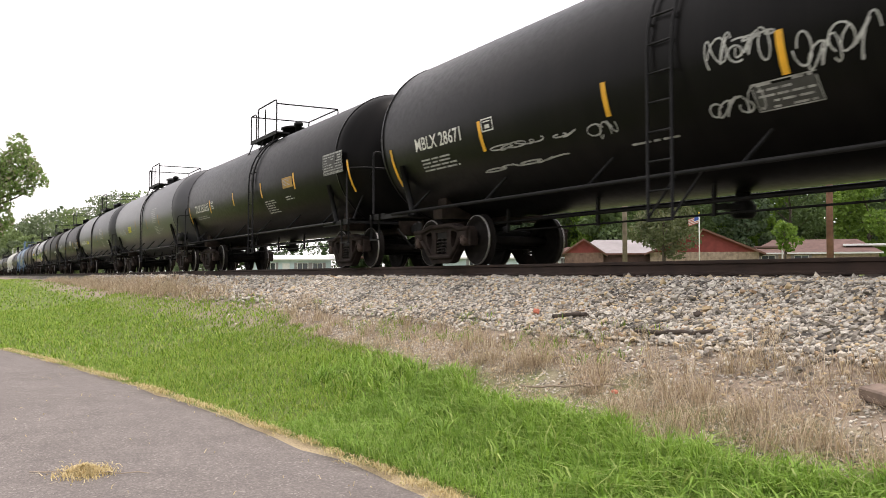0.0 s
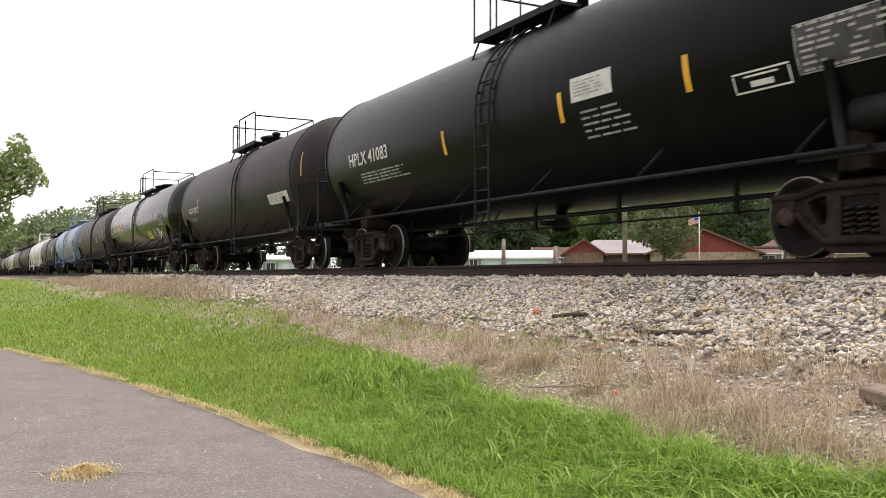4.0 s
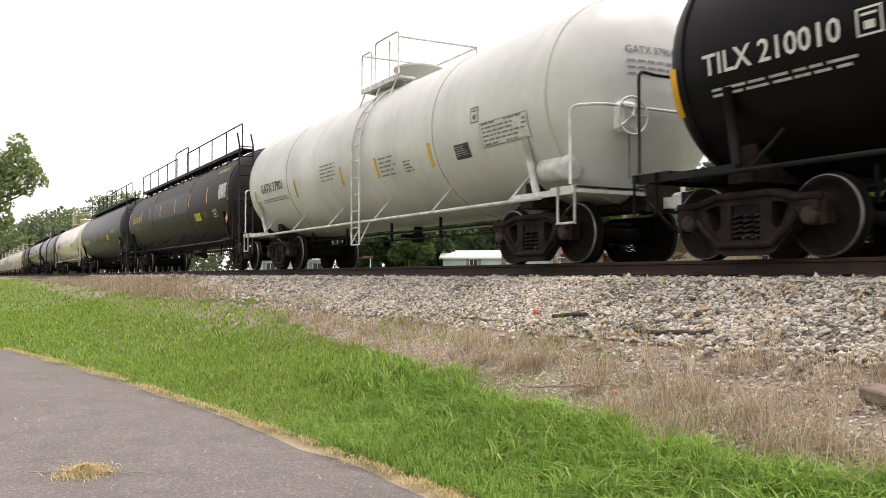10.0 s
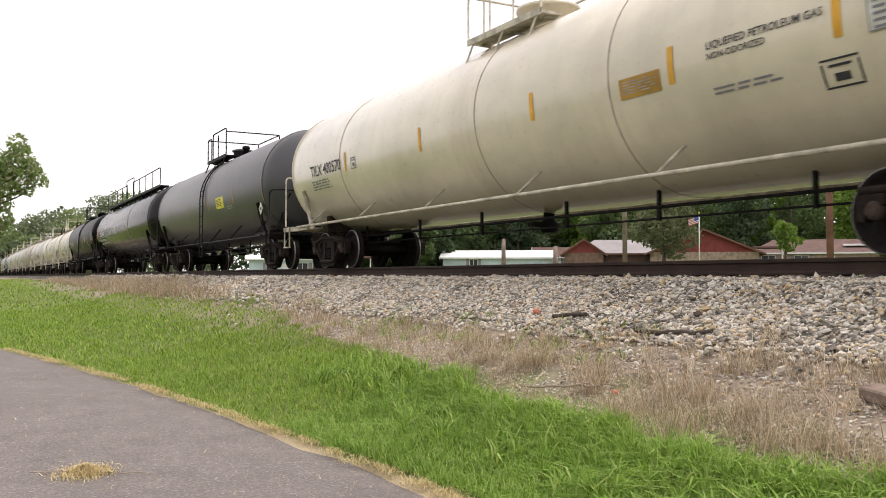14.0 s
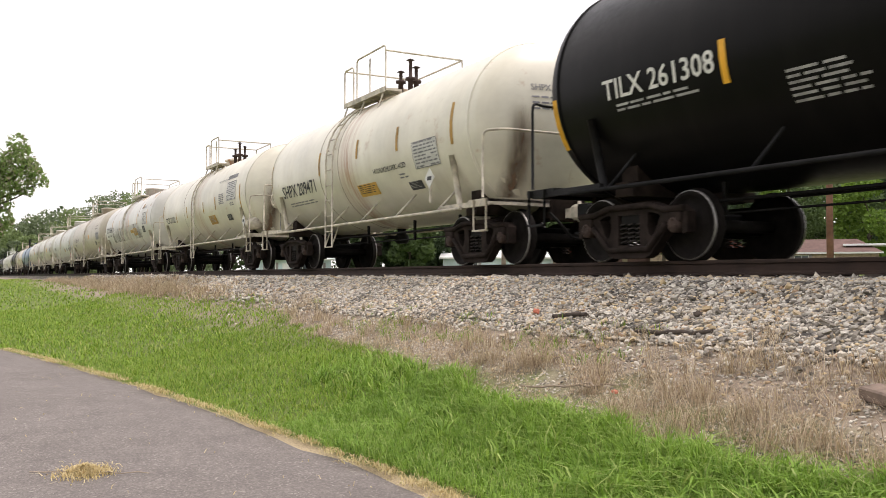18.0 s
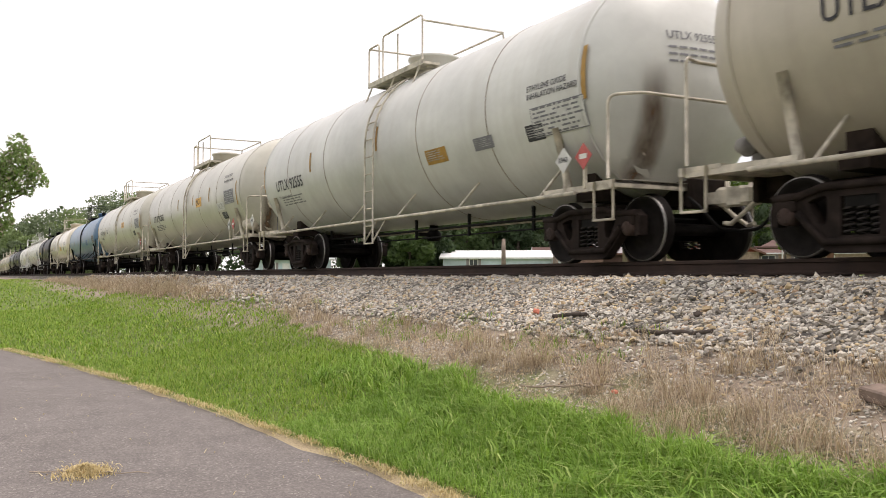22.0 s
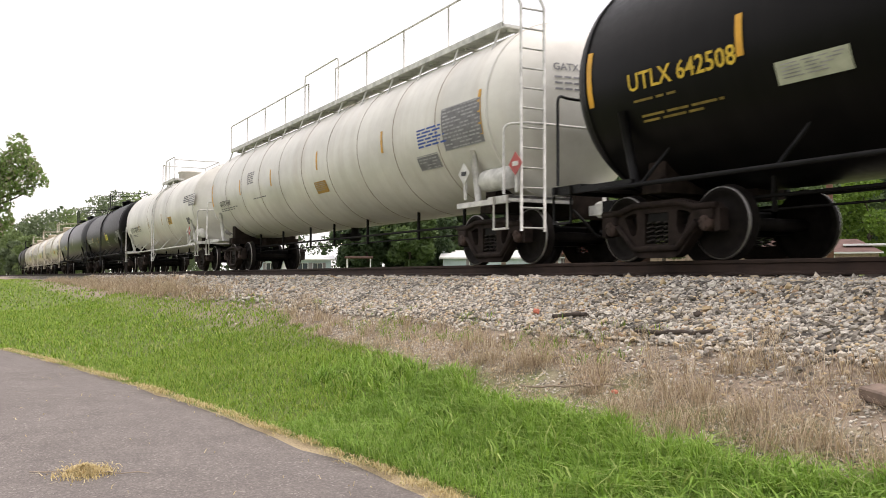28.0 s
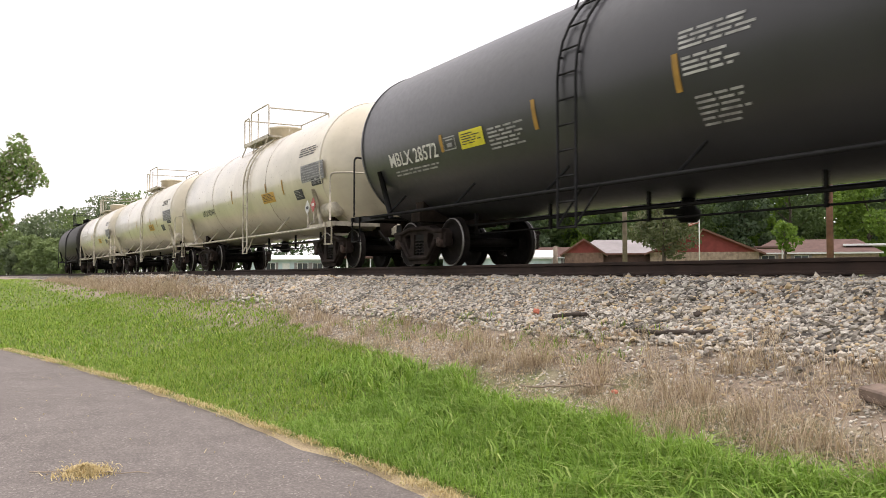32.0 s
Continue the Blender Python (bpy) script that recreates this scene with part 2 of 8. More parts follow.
def tube(bm, pts, r, n=6, mi=0, caps=True):
    pts = [Vector(p) for p in pts]
    rings = []
    up = None
    for i, p in enumerate(pts):
        d = (pts[min(i + 1, len(pts) - 1)] - pts[max(i - 1, 0)]).normalized()
        if up is None or abs(d.dot(up)) > 0.98:
            up = Vector((0, 0, 1)) if abs(d.z) < 0.9 else Vector((1, 0, 0))
        a = d.cross(up).normalized()
        b = a.cross(d).normalized()
        up = b
        rings.append([bm.verts.new(p + (a * math.cos(t) + b * math.sin(t)) * r) for t in (2 * math.pi * k / n for k in range(n))])
    for p, q in zip(rings, rings[1:]):
        for k in range(n):
            f = bm.faces.new((p[k], q[k], q[(k + 1) % n], p[(k + 1) % n]))
            f.material_index = mi
            f.smooth = True
    if caps:
        bm.faces.new(rings[0][::-1]).material_index = mi
        bm.faces.new(rings[-1]).material_index = mi


def bent(pts, r=0.08, k=4):
    """A polyline with rounded corners."""
    pts = [Vector(p) for p in pts]
    out = [pts[0]]
    for a, b, c in zip(pts, pts[1:], pts[2:]):
        u, v = (a - b), (c - b)
        rr = min(r, u.length * 0.45, v.length * 0.45)
        p, q = b + u.normalized() * rr, b + v.normalized() * rr
        for i in range(k + 1):
            t = i / k
            out.append(p * (1 - t) ** 2 + b * 2 * t * (1 - t) + q * t * t)
    out.append(pts[-1])
    return out


def lathe(bm, prof, axis="x", n=32, mi=0, c=(0, 0, 0), arc=None, caps=True):
    """prof: (along, radius[, material]) rows turned round an axis."""
    rings = []
    for row in prof:
        h, r = row[0], max(row[1], 0.0005)
        ring = []
        for k in range(n):
            t = 2 * math.pi * k / n
            u, v = r * math.cos(t), r * math.sin(t)
            p = (h, u, v) if axis == "x" else (v, h, u) if axis == "y" else (u, v, h)
            ring.append(bm.verts.new((p[0] + c[0], p[1] + c[1], p[2] + c[2])))
        rings.append(ring)
    for (p, q, row) in zip(rings, rings[1:], prof):
        m2 = row[2] if len(row) > 2 else mi
        for k in range(n):
            f = bm.faces.new((p[k], p[(k + 1) % n], q[(k + 1) % n], q[k]))
            f.material_index = m2
            f.smooth = True
    if caps:
        bm.faces.new(rings[0][::-1]).material_index = mi
        bm.faces.new(rings[-1]).material_index = mi


# ---- lettering: outlines of the built-in font, kept as flat meshes ----
LETTERS = {}


def lettering(text, bold=0.012):
    if text not in LETTERS:
        cu = bpy.data.curves.new("text", "FONT")
        cu.body = text
        cu.size = 1.0
        cu.offset = bold
        cu.resolution_u = 2
        ob = new("text", cu)
        dg = bpy.context.evaluated_depsgraph_get()
        me = bpy.data.meshes.new_from_object(ob.evaluated_get(dg))
        vs = np.array([v.co[:2] for v in me.vertices])
        fs = [tuple(p.vertices) for p in me.polygons]
        bpy.data.objects.remove(ob)
        bpy.data.curves.remove(cu)
        bpy.data.meshes.remove(me)
        lo, hi = vs.min(0), vs.max(0)
        LETTERS[text] = ((vs - lo) / (hi[1] - lo[1]), fs, (hi[0] - lo[0]) / (hi[1] - lo[1]))
    return LETTERS[text]


class Skin:
    """The side of a tank that faces the path: x along the wagon, z the height above the rail."""

    def __init__(self, R, zc, half):
        self.R, self.zc, self.half = R, zc, half

    def at(self, x, z, off=0.0):
        R = self.R
        if abs(x) > self.half:
            e = (abs(x) - self.half) / (R * 0.5)
            R = R * math.sqrt(max(0.05, 1 - min(e, 0.97) ** 2))
        a = math.asin(max(-0.999, min(0.999, (z - self.zc) / R)))
        return Vector((x, -(R + off) * math.cos(a), self.zc + (R + off) * math.sin(a)))

    def arc(self, x, a, off=0.0):
        return Vector((x, -(self.R + off) * math.cos(a), self.zc + (self.R + off) * math.sin(a)))


def decal(bm, skin, x0, z0, w, h, off=0.008, n=4, lean=0.0):
    """A bent rectangular film on the tank's side, from (x0, z0) up and along."""
    rows = []
    m = max(1, int(w / 1.2))
    a0 = math.asin(max(-0.99, min(0.99, (z0 - skin.zc) / skin.R)))
    for j in range(n + 1):
        rows.append([bm.verts.new(skin.arc(x0 + w * i / m + lean * j / n, a0 + h / skin.R * j / n, off)) for i in range(m + 1)])
    for p, q in zip(rows, rows[1:]):
        for i in range(m):
            bm.faces.new((p[i], p[i + 1], q[i + 1], q[i])).smooth = True


def stencil(bm, skin, text, x0, z0, width, off=0.012):
    vs, fs, w = lettering(text)
    h = width / w
    a0 = math.asin(max(-0.99, min(0.99, (z0 - skin.zc) / skin.R)))
    vv = [bm.verts.new(skin.arc(x0 + v[0] * h, a0 + v[1] * h / skin.R, off)) for v in vs]
    for f in fs:
        try:
            bm.faces.new([vv[i] for i in f])
        except ValueError:
            pass
    return w * h


def text_bars(bm, skin, x0, z0, w, lines, h=0.07, gap=0.07, rnd=None, off=0.008):
    rnd = rnd or random.Random(1)
    for i in range(lines):
        a = x0
        end = x0 + w * rnd.uniform(0.7, 1.0)
        while a < end - 0.05:
            ww = min(rnd.uniform(0.12, 0.4), end - a)
            decal(bm, skin, a, z0 - i * (h + gap), ww, h, off, 1)
            a += ww + rnd.uniform(0.04, 0.07)


def frame_film(bm, skin, x0, z0, w, h, t=0.03, off=0.008):
    for a in ((x0, z0, w, t), (x0, z0 + h - t, w, t), (x0, z0 + t, t, h - 2 * t), (x0 + w - t, z0 + t, t, h - 2 * t)):
        decal(bm, skin, *a, off, 2)


def scrawl(bm, skin, x0, z0, w, h, rnd, strokes=9, t=0.022):
    """Spray-can loops, drawn as thin films of paint."""
    for s in range(strokes):
        cx, cz = x0 + w * (s + 0.5) / strokes, z0 + h * rnd.uniform(0.3, 0.6)
        pts = []
        a, r1, r2 = rnd.uniform(0, 6.3), w / strokes * rnd.uniform(0.5, 1.1), h * rnd.uniform(0.25, 0.5)
        turn = rnd.uniform(3.0, 7.0) * rnd.choice((-1, 1))
        n = 12
        for i in range(n + 1):
            q = a + turn * i / n
            pts.append((cx + r1 * math.cos(q) + 0.06 * i / n, cz + r2 * math.sin(q * (1.0 + 0.25 * (s % 3)))))
        prev = None
        for i, (x, z) in enumerate(pts):
            x2, z2 = pts[min(i + 1, n)]
            x1, z1 = pts[max(i - 1, 0)]
            d = math.hypot(x2 - x1, z2 - z1) or 1
            nx, nz = -(z2 - z1) / d * t / 2, (x2 - x1) / d * t / 2
            lim = lambda zz: max(skin.zc - skin.R * 0.93, min(skin.zc + skin.R * 0.93, zz))
            cur = (bm.verts.new(skin.at(x + nx, lim(z + nz), 0.011)), bm.verts.new(skin.at(x - nx, lim(z - nz), 0.011)))
            if prev:
                try:
                    bm.faces.new((prev[0], prev[1], cur[1], cur[0]))
                except ValueError:
                    pass
            prev = cur


def diamond(bm, c, s, mi=0, face=-1):
    x, y, z = c
    quads(bm, [(x, y, z - s), (x + s, y, z), (x, y, z + s), (x - s, y, z), (x, y + 0.006, z - s), (x + s, y + 0.006, z), (x, y + 0.006, z + s), (x - s, y + 0.006, z)],
          BOX_F, mi)


# ---- the running gear, shared by all wagons ----
def wheelset_mesh():
    bm = B()
    for sgn in (-1, 1):
        # outer face, rim, tread, flange, inner face
        prof = [(0.835, 0.08), (0.835, 0.16), (0.800, 0.20), (0.775, 0.36), (0.825, 0.385), (0.832, 0.440, 1), (0.826, 0.457, 1), (0.805, 0.458), (0.735, 0.462),
                (0.712, 0.484), (0.690, 0.484), (0.688, 0.40), (0.72, 0.36), (0.73, 0.20), (0.68, 0.15), (0.68, 0.08)]
        lathe(bm, [(sgn * p[0], p[1], *(p[2:])) for p in prof], "y", 40, caps=True)
    lathe(bm, [(-0.70, 0.085), (0.70, 0.085)], "y", 12)
    for sgn in (-1, 1):
        lathe(bm, [(sgn * 0.83, 0.08), (sgn * 0.95, 0.075), (sgn * 0.95, 0.11), (sgn * 1.10, 0.11), (sgn * 1.12, 0.09), (sgn * 1.13, 0.03)], "y", 14, mi=2)
        for k in range(3):
            a = k * 2.094
            box(bm, (0.06 * math.cos(a), sgn * 1.128, 0.06 * math.sin(a)), (0.035, 0.02, 0.035), mi=2)
    bmesh.ops.recalc_face_normals(bm, faces=bm.faces)
    return mesh_of("wheelset", bm, [WHEEL_STEEL, TREAD, TRUCK_RUST])


def side_frame_mesh():
    """A cast three-window side frame in the xz plane, axle centres 1.778 m apart, heights from the axle line."""
    bm = B()
    outer = [(-1.10, -0.10), (-1.10, 0.16), (-0.98, 0.25), (-0.72, 0.25), (-0.42, 0.33), (0.42, 0.33), (0.72, 0.25), (0.98, 0.25), (1.10, 0.16), (1.10, -0.10),
             (1.02, -0.12), (1.00, 0.05), (0.78, 0.05), (0.72, -0.08), (0.42, -0.38), (0.32, -0.42), (-0.32, -0.42), (-0.42, -0.38), (-0.72, -0.08), (-0.78, 0.05), (-1.00, 0.05), (-1.02, -0.12)]
    y0, y1 = -0.075, 0.075
    holes = [[(-0.62, 0.13), (-0.56, 0.16), (-0.42, 0.19), (-0.38, 0.17), (-0.37, 0.0), (-0.40, -0.10), (-0.45, -0.13), (-0.50, -0.10)],
             [(0.62, 0.13), (0.50, -0.10), (0.45, -0.13), (0.40, -0.10), (0.37, 0.0), (0.38, 0.17), (0.42, 0.19), (0.56, 0.16)],
             [(-0.22, 0.17), (0.22, 0.17), (0.22, -0.24), (-0.22, -0.24)]]

    def face(y, flip):
        loops = [[bm.verts.new((x, y, z)) for x, z in lp] for lp in [outer] + holes]
        es = []
        for lp in loops:
            for a, b in zip(lp, lp[1:] + lp[:1]):
                es.append(bm.edges.new((a, b)))
        bmesh.ops.triangle_fill(bm, use_beauty=True, edges=es, normal=(0, -1 if flip else 1, 0))
        return loops
    A, C = face(y0, True), face(y1, False)
    for p, q in zip(A, C):
        for i in range(len(p)):
            j = (i + 1) % len(p)
            bm.faces.new((p[i], p[j], q[j], q[i]))
    # flanged ribs on the outside of the casting
    for pts in ([(-1.06, -0.09, 0.2), (-0.72, -0.09, 0.2), (-0.42, -0.09, 0.28), (0.42, -0.09, 0.28), (0.72, -0.09, 0.2), (1.06, -0.09, 0.2)],
                [(-0.74, -0.09, 0.02), (-0.40, -0.09, -0.3), (0.40, -0.09, -0.3), (0.74, -0.09, 0.02)]):
        tube(bm, pts, 0.045, 6)
    for x in (-0.889, 0.889):
        bbox(bm, (x, -0.02, 0.10), (0.26, 0.2, 0.14), 0.02)
    bmesh.ops.recalc_face_normals(bm, faces=bm.faces)
    return mesh_of("side_frame", bm, [TRUCK_IRON])


def spring_mesh():
    bm = B()
    for x in (0.0,):
        pts = [(x + 0.055 * math.cos(t), 0.055 * math.sin(t), -0.24 + 0.30 * t / 31.4) for t in [i * 0.7854 for i in range(41)]]
        tube(bm, pts, 0.016, 4)
    return mesh_of("spring", bm, [SPRING])


def bolster_mesh():
    bm = B()
    bbox(bm, (0, 0, 0.13), (0.42, 2.1, 0.2), 0.03)
    lathe(bm, [(0.22, 0.3), (0.30, 0.3)], "z", 16)
    for s in (-1, 1):
        box(bm, (0, s * 0.62, -0.06), (1.5, 0.06, 0.10))           # brake beams' pull rods
        box(bm, (s * 0.42, 0, -0.08), (0.09, 1.5, 0.12))
        for t in (-1, 1):
            box(bm, (s * 0.415, t * 0.75, -0.02), (0.06, 0.1, 0.32))
    return mesh_of("bolster", bm, [GREASE])


MESH = {}


def shared(key, make):
    if key not in MESH:
        MESH[key] = make()
    return MESH[key]


WHEELSETS = []


def truck(parent, x):
    """A two-axle truck: bolster, side frames, spring groups and turning wheelsets."""
    at = Matrix.Translation((x, 0, WHEEL_R))
    t = part("truck", shared("bolster", bolster_mesh), None, parent, at=at)
    for s in (-1, 1):
        part("side_frame", shared("side_frame", side_frame_mesh), None, t, at=Matrix.Translation((0, s * 1.0, 0)) @ pose(0, 0, 0, 0, 0, 0 if s < 0 else 180))
        for dx in (-0.16, 0.0, 0.16):
            part("spring", shared("springs", spring_mesh), None, t, at=Matrix.Translation((dx, s * 1.0, 0)))
    for s in (-1, 1):
        w = part("wheelset", shared("wheelset", wheelset_mesh), None, t)
        w.matrix_parent_inverse = Matrix.Translation((s * 0.889, 0, 0))
        WHEELSETS.append(w)
    return t


def coupler_mesh(gm):
    bm = B()
    box(bm, (0.32, 0, 0), (0.64, 0.16, 0.16))
    bbox(bm, (0.78, -0.02, 0), (0.3, 0.28, 0.26), 0.04)
    box(bm, (0.92, 0.10, 0), (0.18, 0.10, 0.24), Matrix.Rotation(0.3, 3, "Z"))
    lathe(bm, [(-0.16, 0.03), (0.2, 0.03)], "z", 8, c=(0.82, -0.1, 0))
    tube(bm, [(0.35, 0.2, -0.02), (0.6, 0.28, -0.25), (0.85, 0.24, -0.38), (1.0, 0.2, -0.36)], 0.03, 6)
    return mesh_of("coupler", bm, [gm])


# ---- the tank wagons ----
WAGONS = []


def tank_wagon(s_front, s_rear, label, paint, metal, R=1.48, zc=2.72, top="platform", rail_mat=None, letters=(), stripes=(), stripe_mat=None, rings=(), ladder=True, sidebar=True, bars=(), signs=(), art=(), belly=True, cylinder=False,
               placards=(), end_ladder=False, seed=1, bogie=(2.0, 2.55), head_text=None, head_stain=False, hatch="bolted", data=None, walk_len=0.96, panels=(), ladder_x=None, wheel=False, valve=False, number="", plat=(-1.35, 1.25), rail_z=0.96):
    """One wagon. Local x runs forward from its middle, z up from the rail, the path lies towards -y."""
    L = s_front - s_rear
    dome_x = sum(plat) / 2
    rnd = random.Random(seed)
    rail_mat = rail_mat or metal
    stripe_mat = stripe_mat or AMBER
    car = new("tank_wagon")
    car.matrix_basis = Matrix.Translation(((s_front + s_rear) / 2, TRACK_Y, RAIL))
    tagged(car, label, "tank wagon", "wagons of the freight train")
    WAGONS.append((car, (s_front + s_rear) / 2))
    end = L / 2 - (1.35 - R * 0.5)                       # outermost point of the heads
    half = end - R * 0.5                      # end of the cylindrical shell
    skin = Skin(R, zc, half)
    tc = L / 2 - sum(bogie) / 2

    # shell with weld beads or jacket bands, and dished heads
    prof = []
    for i in range(9):
        a = i / 8 * math.pi / 2
        prof.append((-half - R * 0.5 * math.cos(a), R * math.sin(a)))
    xs = sorted(list(rings))
    for x in xs if metal not in (IRON_CREAM, IRON_WHITE) else ():
        prof += [(x - 0.05, R), (x - 0.045, R + 0.012), (x + 0.045, R + 0.012), (x + 0.05, R)]
    for i in range(9):
        a = math.pi / 2 - i / 8 * math.pi / 2
        prof.append((half + R * 0.5 * math.cos(a), R * math.sin(a)))
    bm = B()
    lathe(bm, prof, "x", 56, c=(0, 0, zc), caps=False)
    bmesh.ops.recalc_face_normals(bm, faces=bm.faces)
    tank = part("tank", bm, paint, car)
    tank.data.set_sharp_from_angle(angle=radians(50))
    # a seam of the outer jacket round each head
    for sx in (-1, 1):
        bm = B()
        lathe(bm, [(sx * (half - 0.02), R + 0.002), (sx * (half - 0.015), R + 0.014), (sx * (half + 0.03), R + 0.012), (sx * (half + 0.035), R - 0.004)], "x", 56, c=(0, 0, zc), caps=False)
        part("head_seam", bm, paint, tank)

    if metal in (IRON_CREAM, IRON_WHITE):
        for x in xs:
            bm = B()
            lathe(bm, [(x - 0.011, R + 0.001), (x - 0.010, R + 0.006), (x + 0.010, R + 0.006), (x + 0.011, R + 0.001)], "x", 56, c=(0, 0, zc), caps=False)
            part("jacket_seam", bm, SEAM, tank)

    # underframe: stub sills, bolsters, end platforms
    gm = metal
    for sx in (-1, 1):
        tc = L / 2 - (bogie[0] if sx > 0 else bogie[1])
        out = L / 2 - (0.85 if sx > 0 else 0.6)
        ht = 2.22 if sx > 0 else 2.42
        bm = B()
        x0, x1 = sx * (tc - 0.9), sx * (L / 2 - 0.62)
        bbox(bm, ((x0 + x1) / 2, 0, 0.95), (abs(x1 - x0), 0.42, 0.36), 0.02)
        part("stub_sill", bm, UNDER, car)
        bm = B()
        bbox(bm, (x1 + sx * 0.05, 0, 0.93), (0.1, 0.7, 0.42), 0.02)
        part("striker", bm, UNDER, car)
        bm = B()
        # bolster with curved saddle that cradles the tank
        z_low = zc - R
        box(bm, (sx * tc, 0, 0.98), (0.36, 2.3, 0.2))
        part("body_bolster", bm, UNDER, car)
        for sy in (-1, 1):
            bm = B()
            quads(bm, [(sx * tc - 0.16, sy * 0.35, 1.05), (sx * tc + 0.16, sy * 0.35, 1.05), (sx * tc + 0.16, sy * 1.05, 1.05), (sx * tc - 0.16, sy * 1.05, 1.05),
                       (sx * tc - 0.16, sy * 0.35, z_low + 0.08), (sx * tc + 0.16, sy * 0.35, z_low + 0.08),
                       (sx * tc + 0.16, sy * 1.05, zc - math.sqrt(R * R - 1.1025) + 0.02 if R > 1.3 else zc), (sx * tc - 0.16, sy * 1.05, zc - math.sqrt(R * R - 1.1025) + 0.02 if R > 1.3 else zc)], BOX_F)
            bmesh.ops.recalc_face_normals(bm, faces=bm.faces)
            part("saddle_plate", bm, UNDER, car)
        bm = B()
        px = sx * (out - 0.2)
        box(bm, (px, 0, 1.06), (0.62, 3.0, 0.05))
        box(bm, (sx * (out + 0.08), 0, 1.03), (0.06, 3.1, 0.1))
        for sy in (-1, 1):
            box(bm, (sx * (out - 0.75), sy * 1.46, 1.01), (1.6, 0.07, 0.09))
        part("end_platform", bm, rail_mat, car)
        part("coupler", shared("coupler_" + gm.name, lambda: coupler_mesh(gm)), None, car,
             at=Matrix.Translation((sx * (L / 2 - 0.93), 0, 0.86)) @ pose(0, 0, 0, 0, 0, 0 if sx > 0 else 180))
        # end handrail: post, crossbar, post
        bm = B()
        hx = sx * out
        ex = sx * max(abs(hx), end + 0.07)
        tube(bm, bent([(hx, -1.52, 1.1), (hx, -1.52, ht), (ex, -1.25, ht - 0.01), (ex, 1.25, ht - 0.01), (hx, 1.52, ht), (hx, 1.52, 1.1)], 0.14), 0.022, 8)
        part("end_handrail", bm, rail_mat, car)
        # corner step irons
        for sy in (-1, 1):
            bm = B()
            cx = sx * (out - 0.1)
            pts = bent([(cx - 0.2, sy * 1.52, 1.08), (cx - 0.2, sy * 1.52, 0.55), (cx + 0.2, sy * 1.52, 0.55), (cx + 0.2, sy * 1.52, 1.08)], 0.04, 2)
            tube(bm, pts, 0.02, 6)
            box(bm, (cx, sy * 1.52, 0.55), (0.36, 0.09, 0.025))
            part("step_iron", bm, rail_mat, car)
        truck(car, sx * tc)
    # side running rail with brackets
    if sidebar:
        for sy in (-1, 1):
            bm = B()
            tube(bm, [(-(L / 2 - 1.55), sy * 1.54, rail_z), (L / 2 - 1.55, sy * 1.54, rail_z)], 0.03, 8)
            part("side_rail", bm, rail_mat, car)
        nb = 6
        for i in range(nb):
            x = -(L / 2 - 2.4) + (L - 4.8) * i / (nb - 1)
            bm = B()
            zt = 1.42
            p = skin.at(x + 0.12, zt, -0.02)
            tube(bm, [(x, -1.54, rail_z + 0.01), (p.x, p.y, p.z)], 0.024, 6)
            part("rail_bracket", bm, rail_mat, car)
    # brake rigging and pipes under the tank
    tc = L / 2 - max(bogie)
    if belly:
        zb = zc - R
        for y, z, r in ((-0.55, 0.76, 0.026), (-0.50, 0.60, 0.016)):
            bm = B()
            tube(bm, [(-tc + 0.9, y, z), (tc - 0.9, y, z)], r, 6)
            part("brake_pipe", bm, GREASE, car)
        n = int((2 * tc - 2) / 1.9)
        for i in range(n):
            x = -tc + 1.3 + (2 * tc - 2.6) * i / max(1, n - 1) + rnd.uniform(-0.3, 0.3)
            bm = B()
            box(bm, (x, -0.53, (0.57 + zb + 0.1) / 2), (0.05, 0.05, zb + 0.1 - 0.57))
            part("pipe_hanger", bm, GREASE, car)
        bm = B()
        lathe(bm, [(0, 0.12), (0.06, 0.17), (0.16, 0.17), (0.24, 0.1), (0.42, 0.1)], "z", 16, c=(dome_x, 0, zb - 0.34))
        box(bm, (dome_x, -0.2, zb - 0.2), (0.16, 0.4, 0.08))
        part("bottom_outlet", bm, GREASE, car)

    # top fittings
    ztop = zc + R
    if top in ("platform", "long", "wells"):
        if top == "platform":
            w0, w1 = plat
        elif top == "wells":
            w0, w1 = plat
        else:
            w0, w1 = -half * walk_len, half * walk_len
        py = 0.78
        zt = zc + math.sqrt(R * R - py * py) + 0.16
        for sy in ((-1, 1) if top != "long" else (-1,)):
            bm = B()
            box(bm, ((w0 + w1) / 2, sy * py, zt), (w1 - w0, 0.42, 0.05))
            box(bm, ((w0 + w1) / 2, sy * (py + 0.2), zt + 0.0), (w1 - w0, 0.03, 0.11))
            part("top_walkway", bm, rail_mat, car)
        nsup = max(3, int((w1 - w0) / 1.3))
        for i in range(nsup):
            x = w0 + 0.15 + (w1 - w0 - 0.3) * i / (nsup - 1)
            bm = B()
            q = skin.at(x, zt - 0.42, -0.02)
            tube(bm, [(x, -py - 0.17, zt - 0.03), (x, q.y, q.z)], 0.02, 6)
            box(bm, (x, 0, zt - 0.04), (0.06, 1.6, 0.05))
            part("walkway_bracket", bm, rail_mat, car)
        # guard rails
        hr = 0.8
        z1 = zt + 0.05
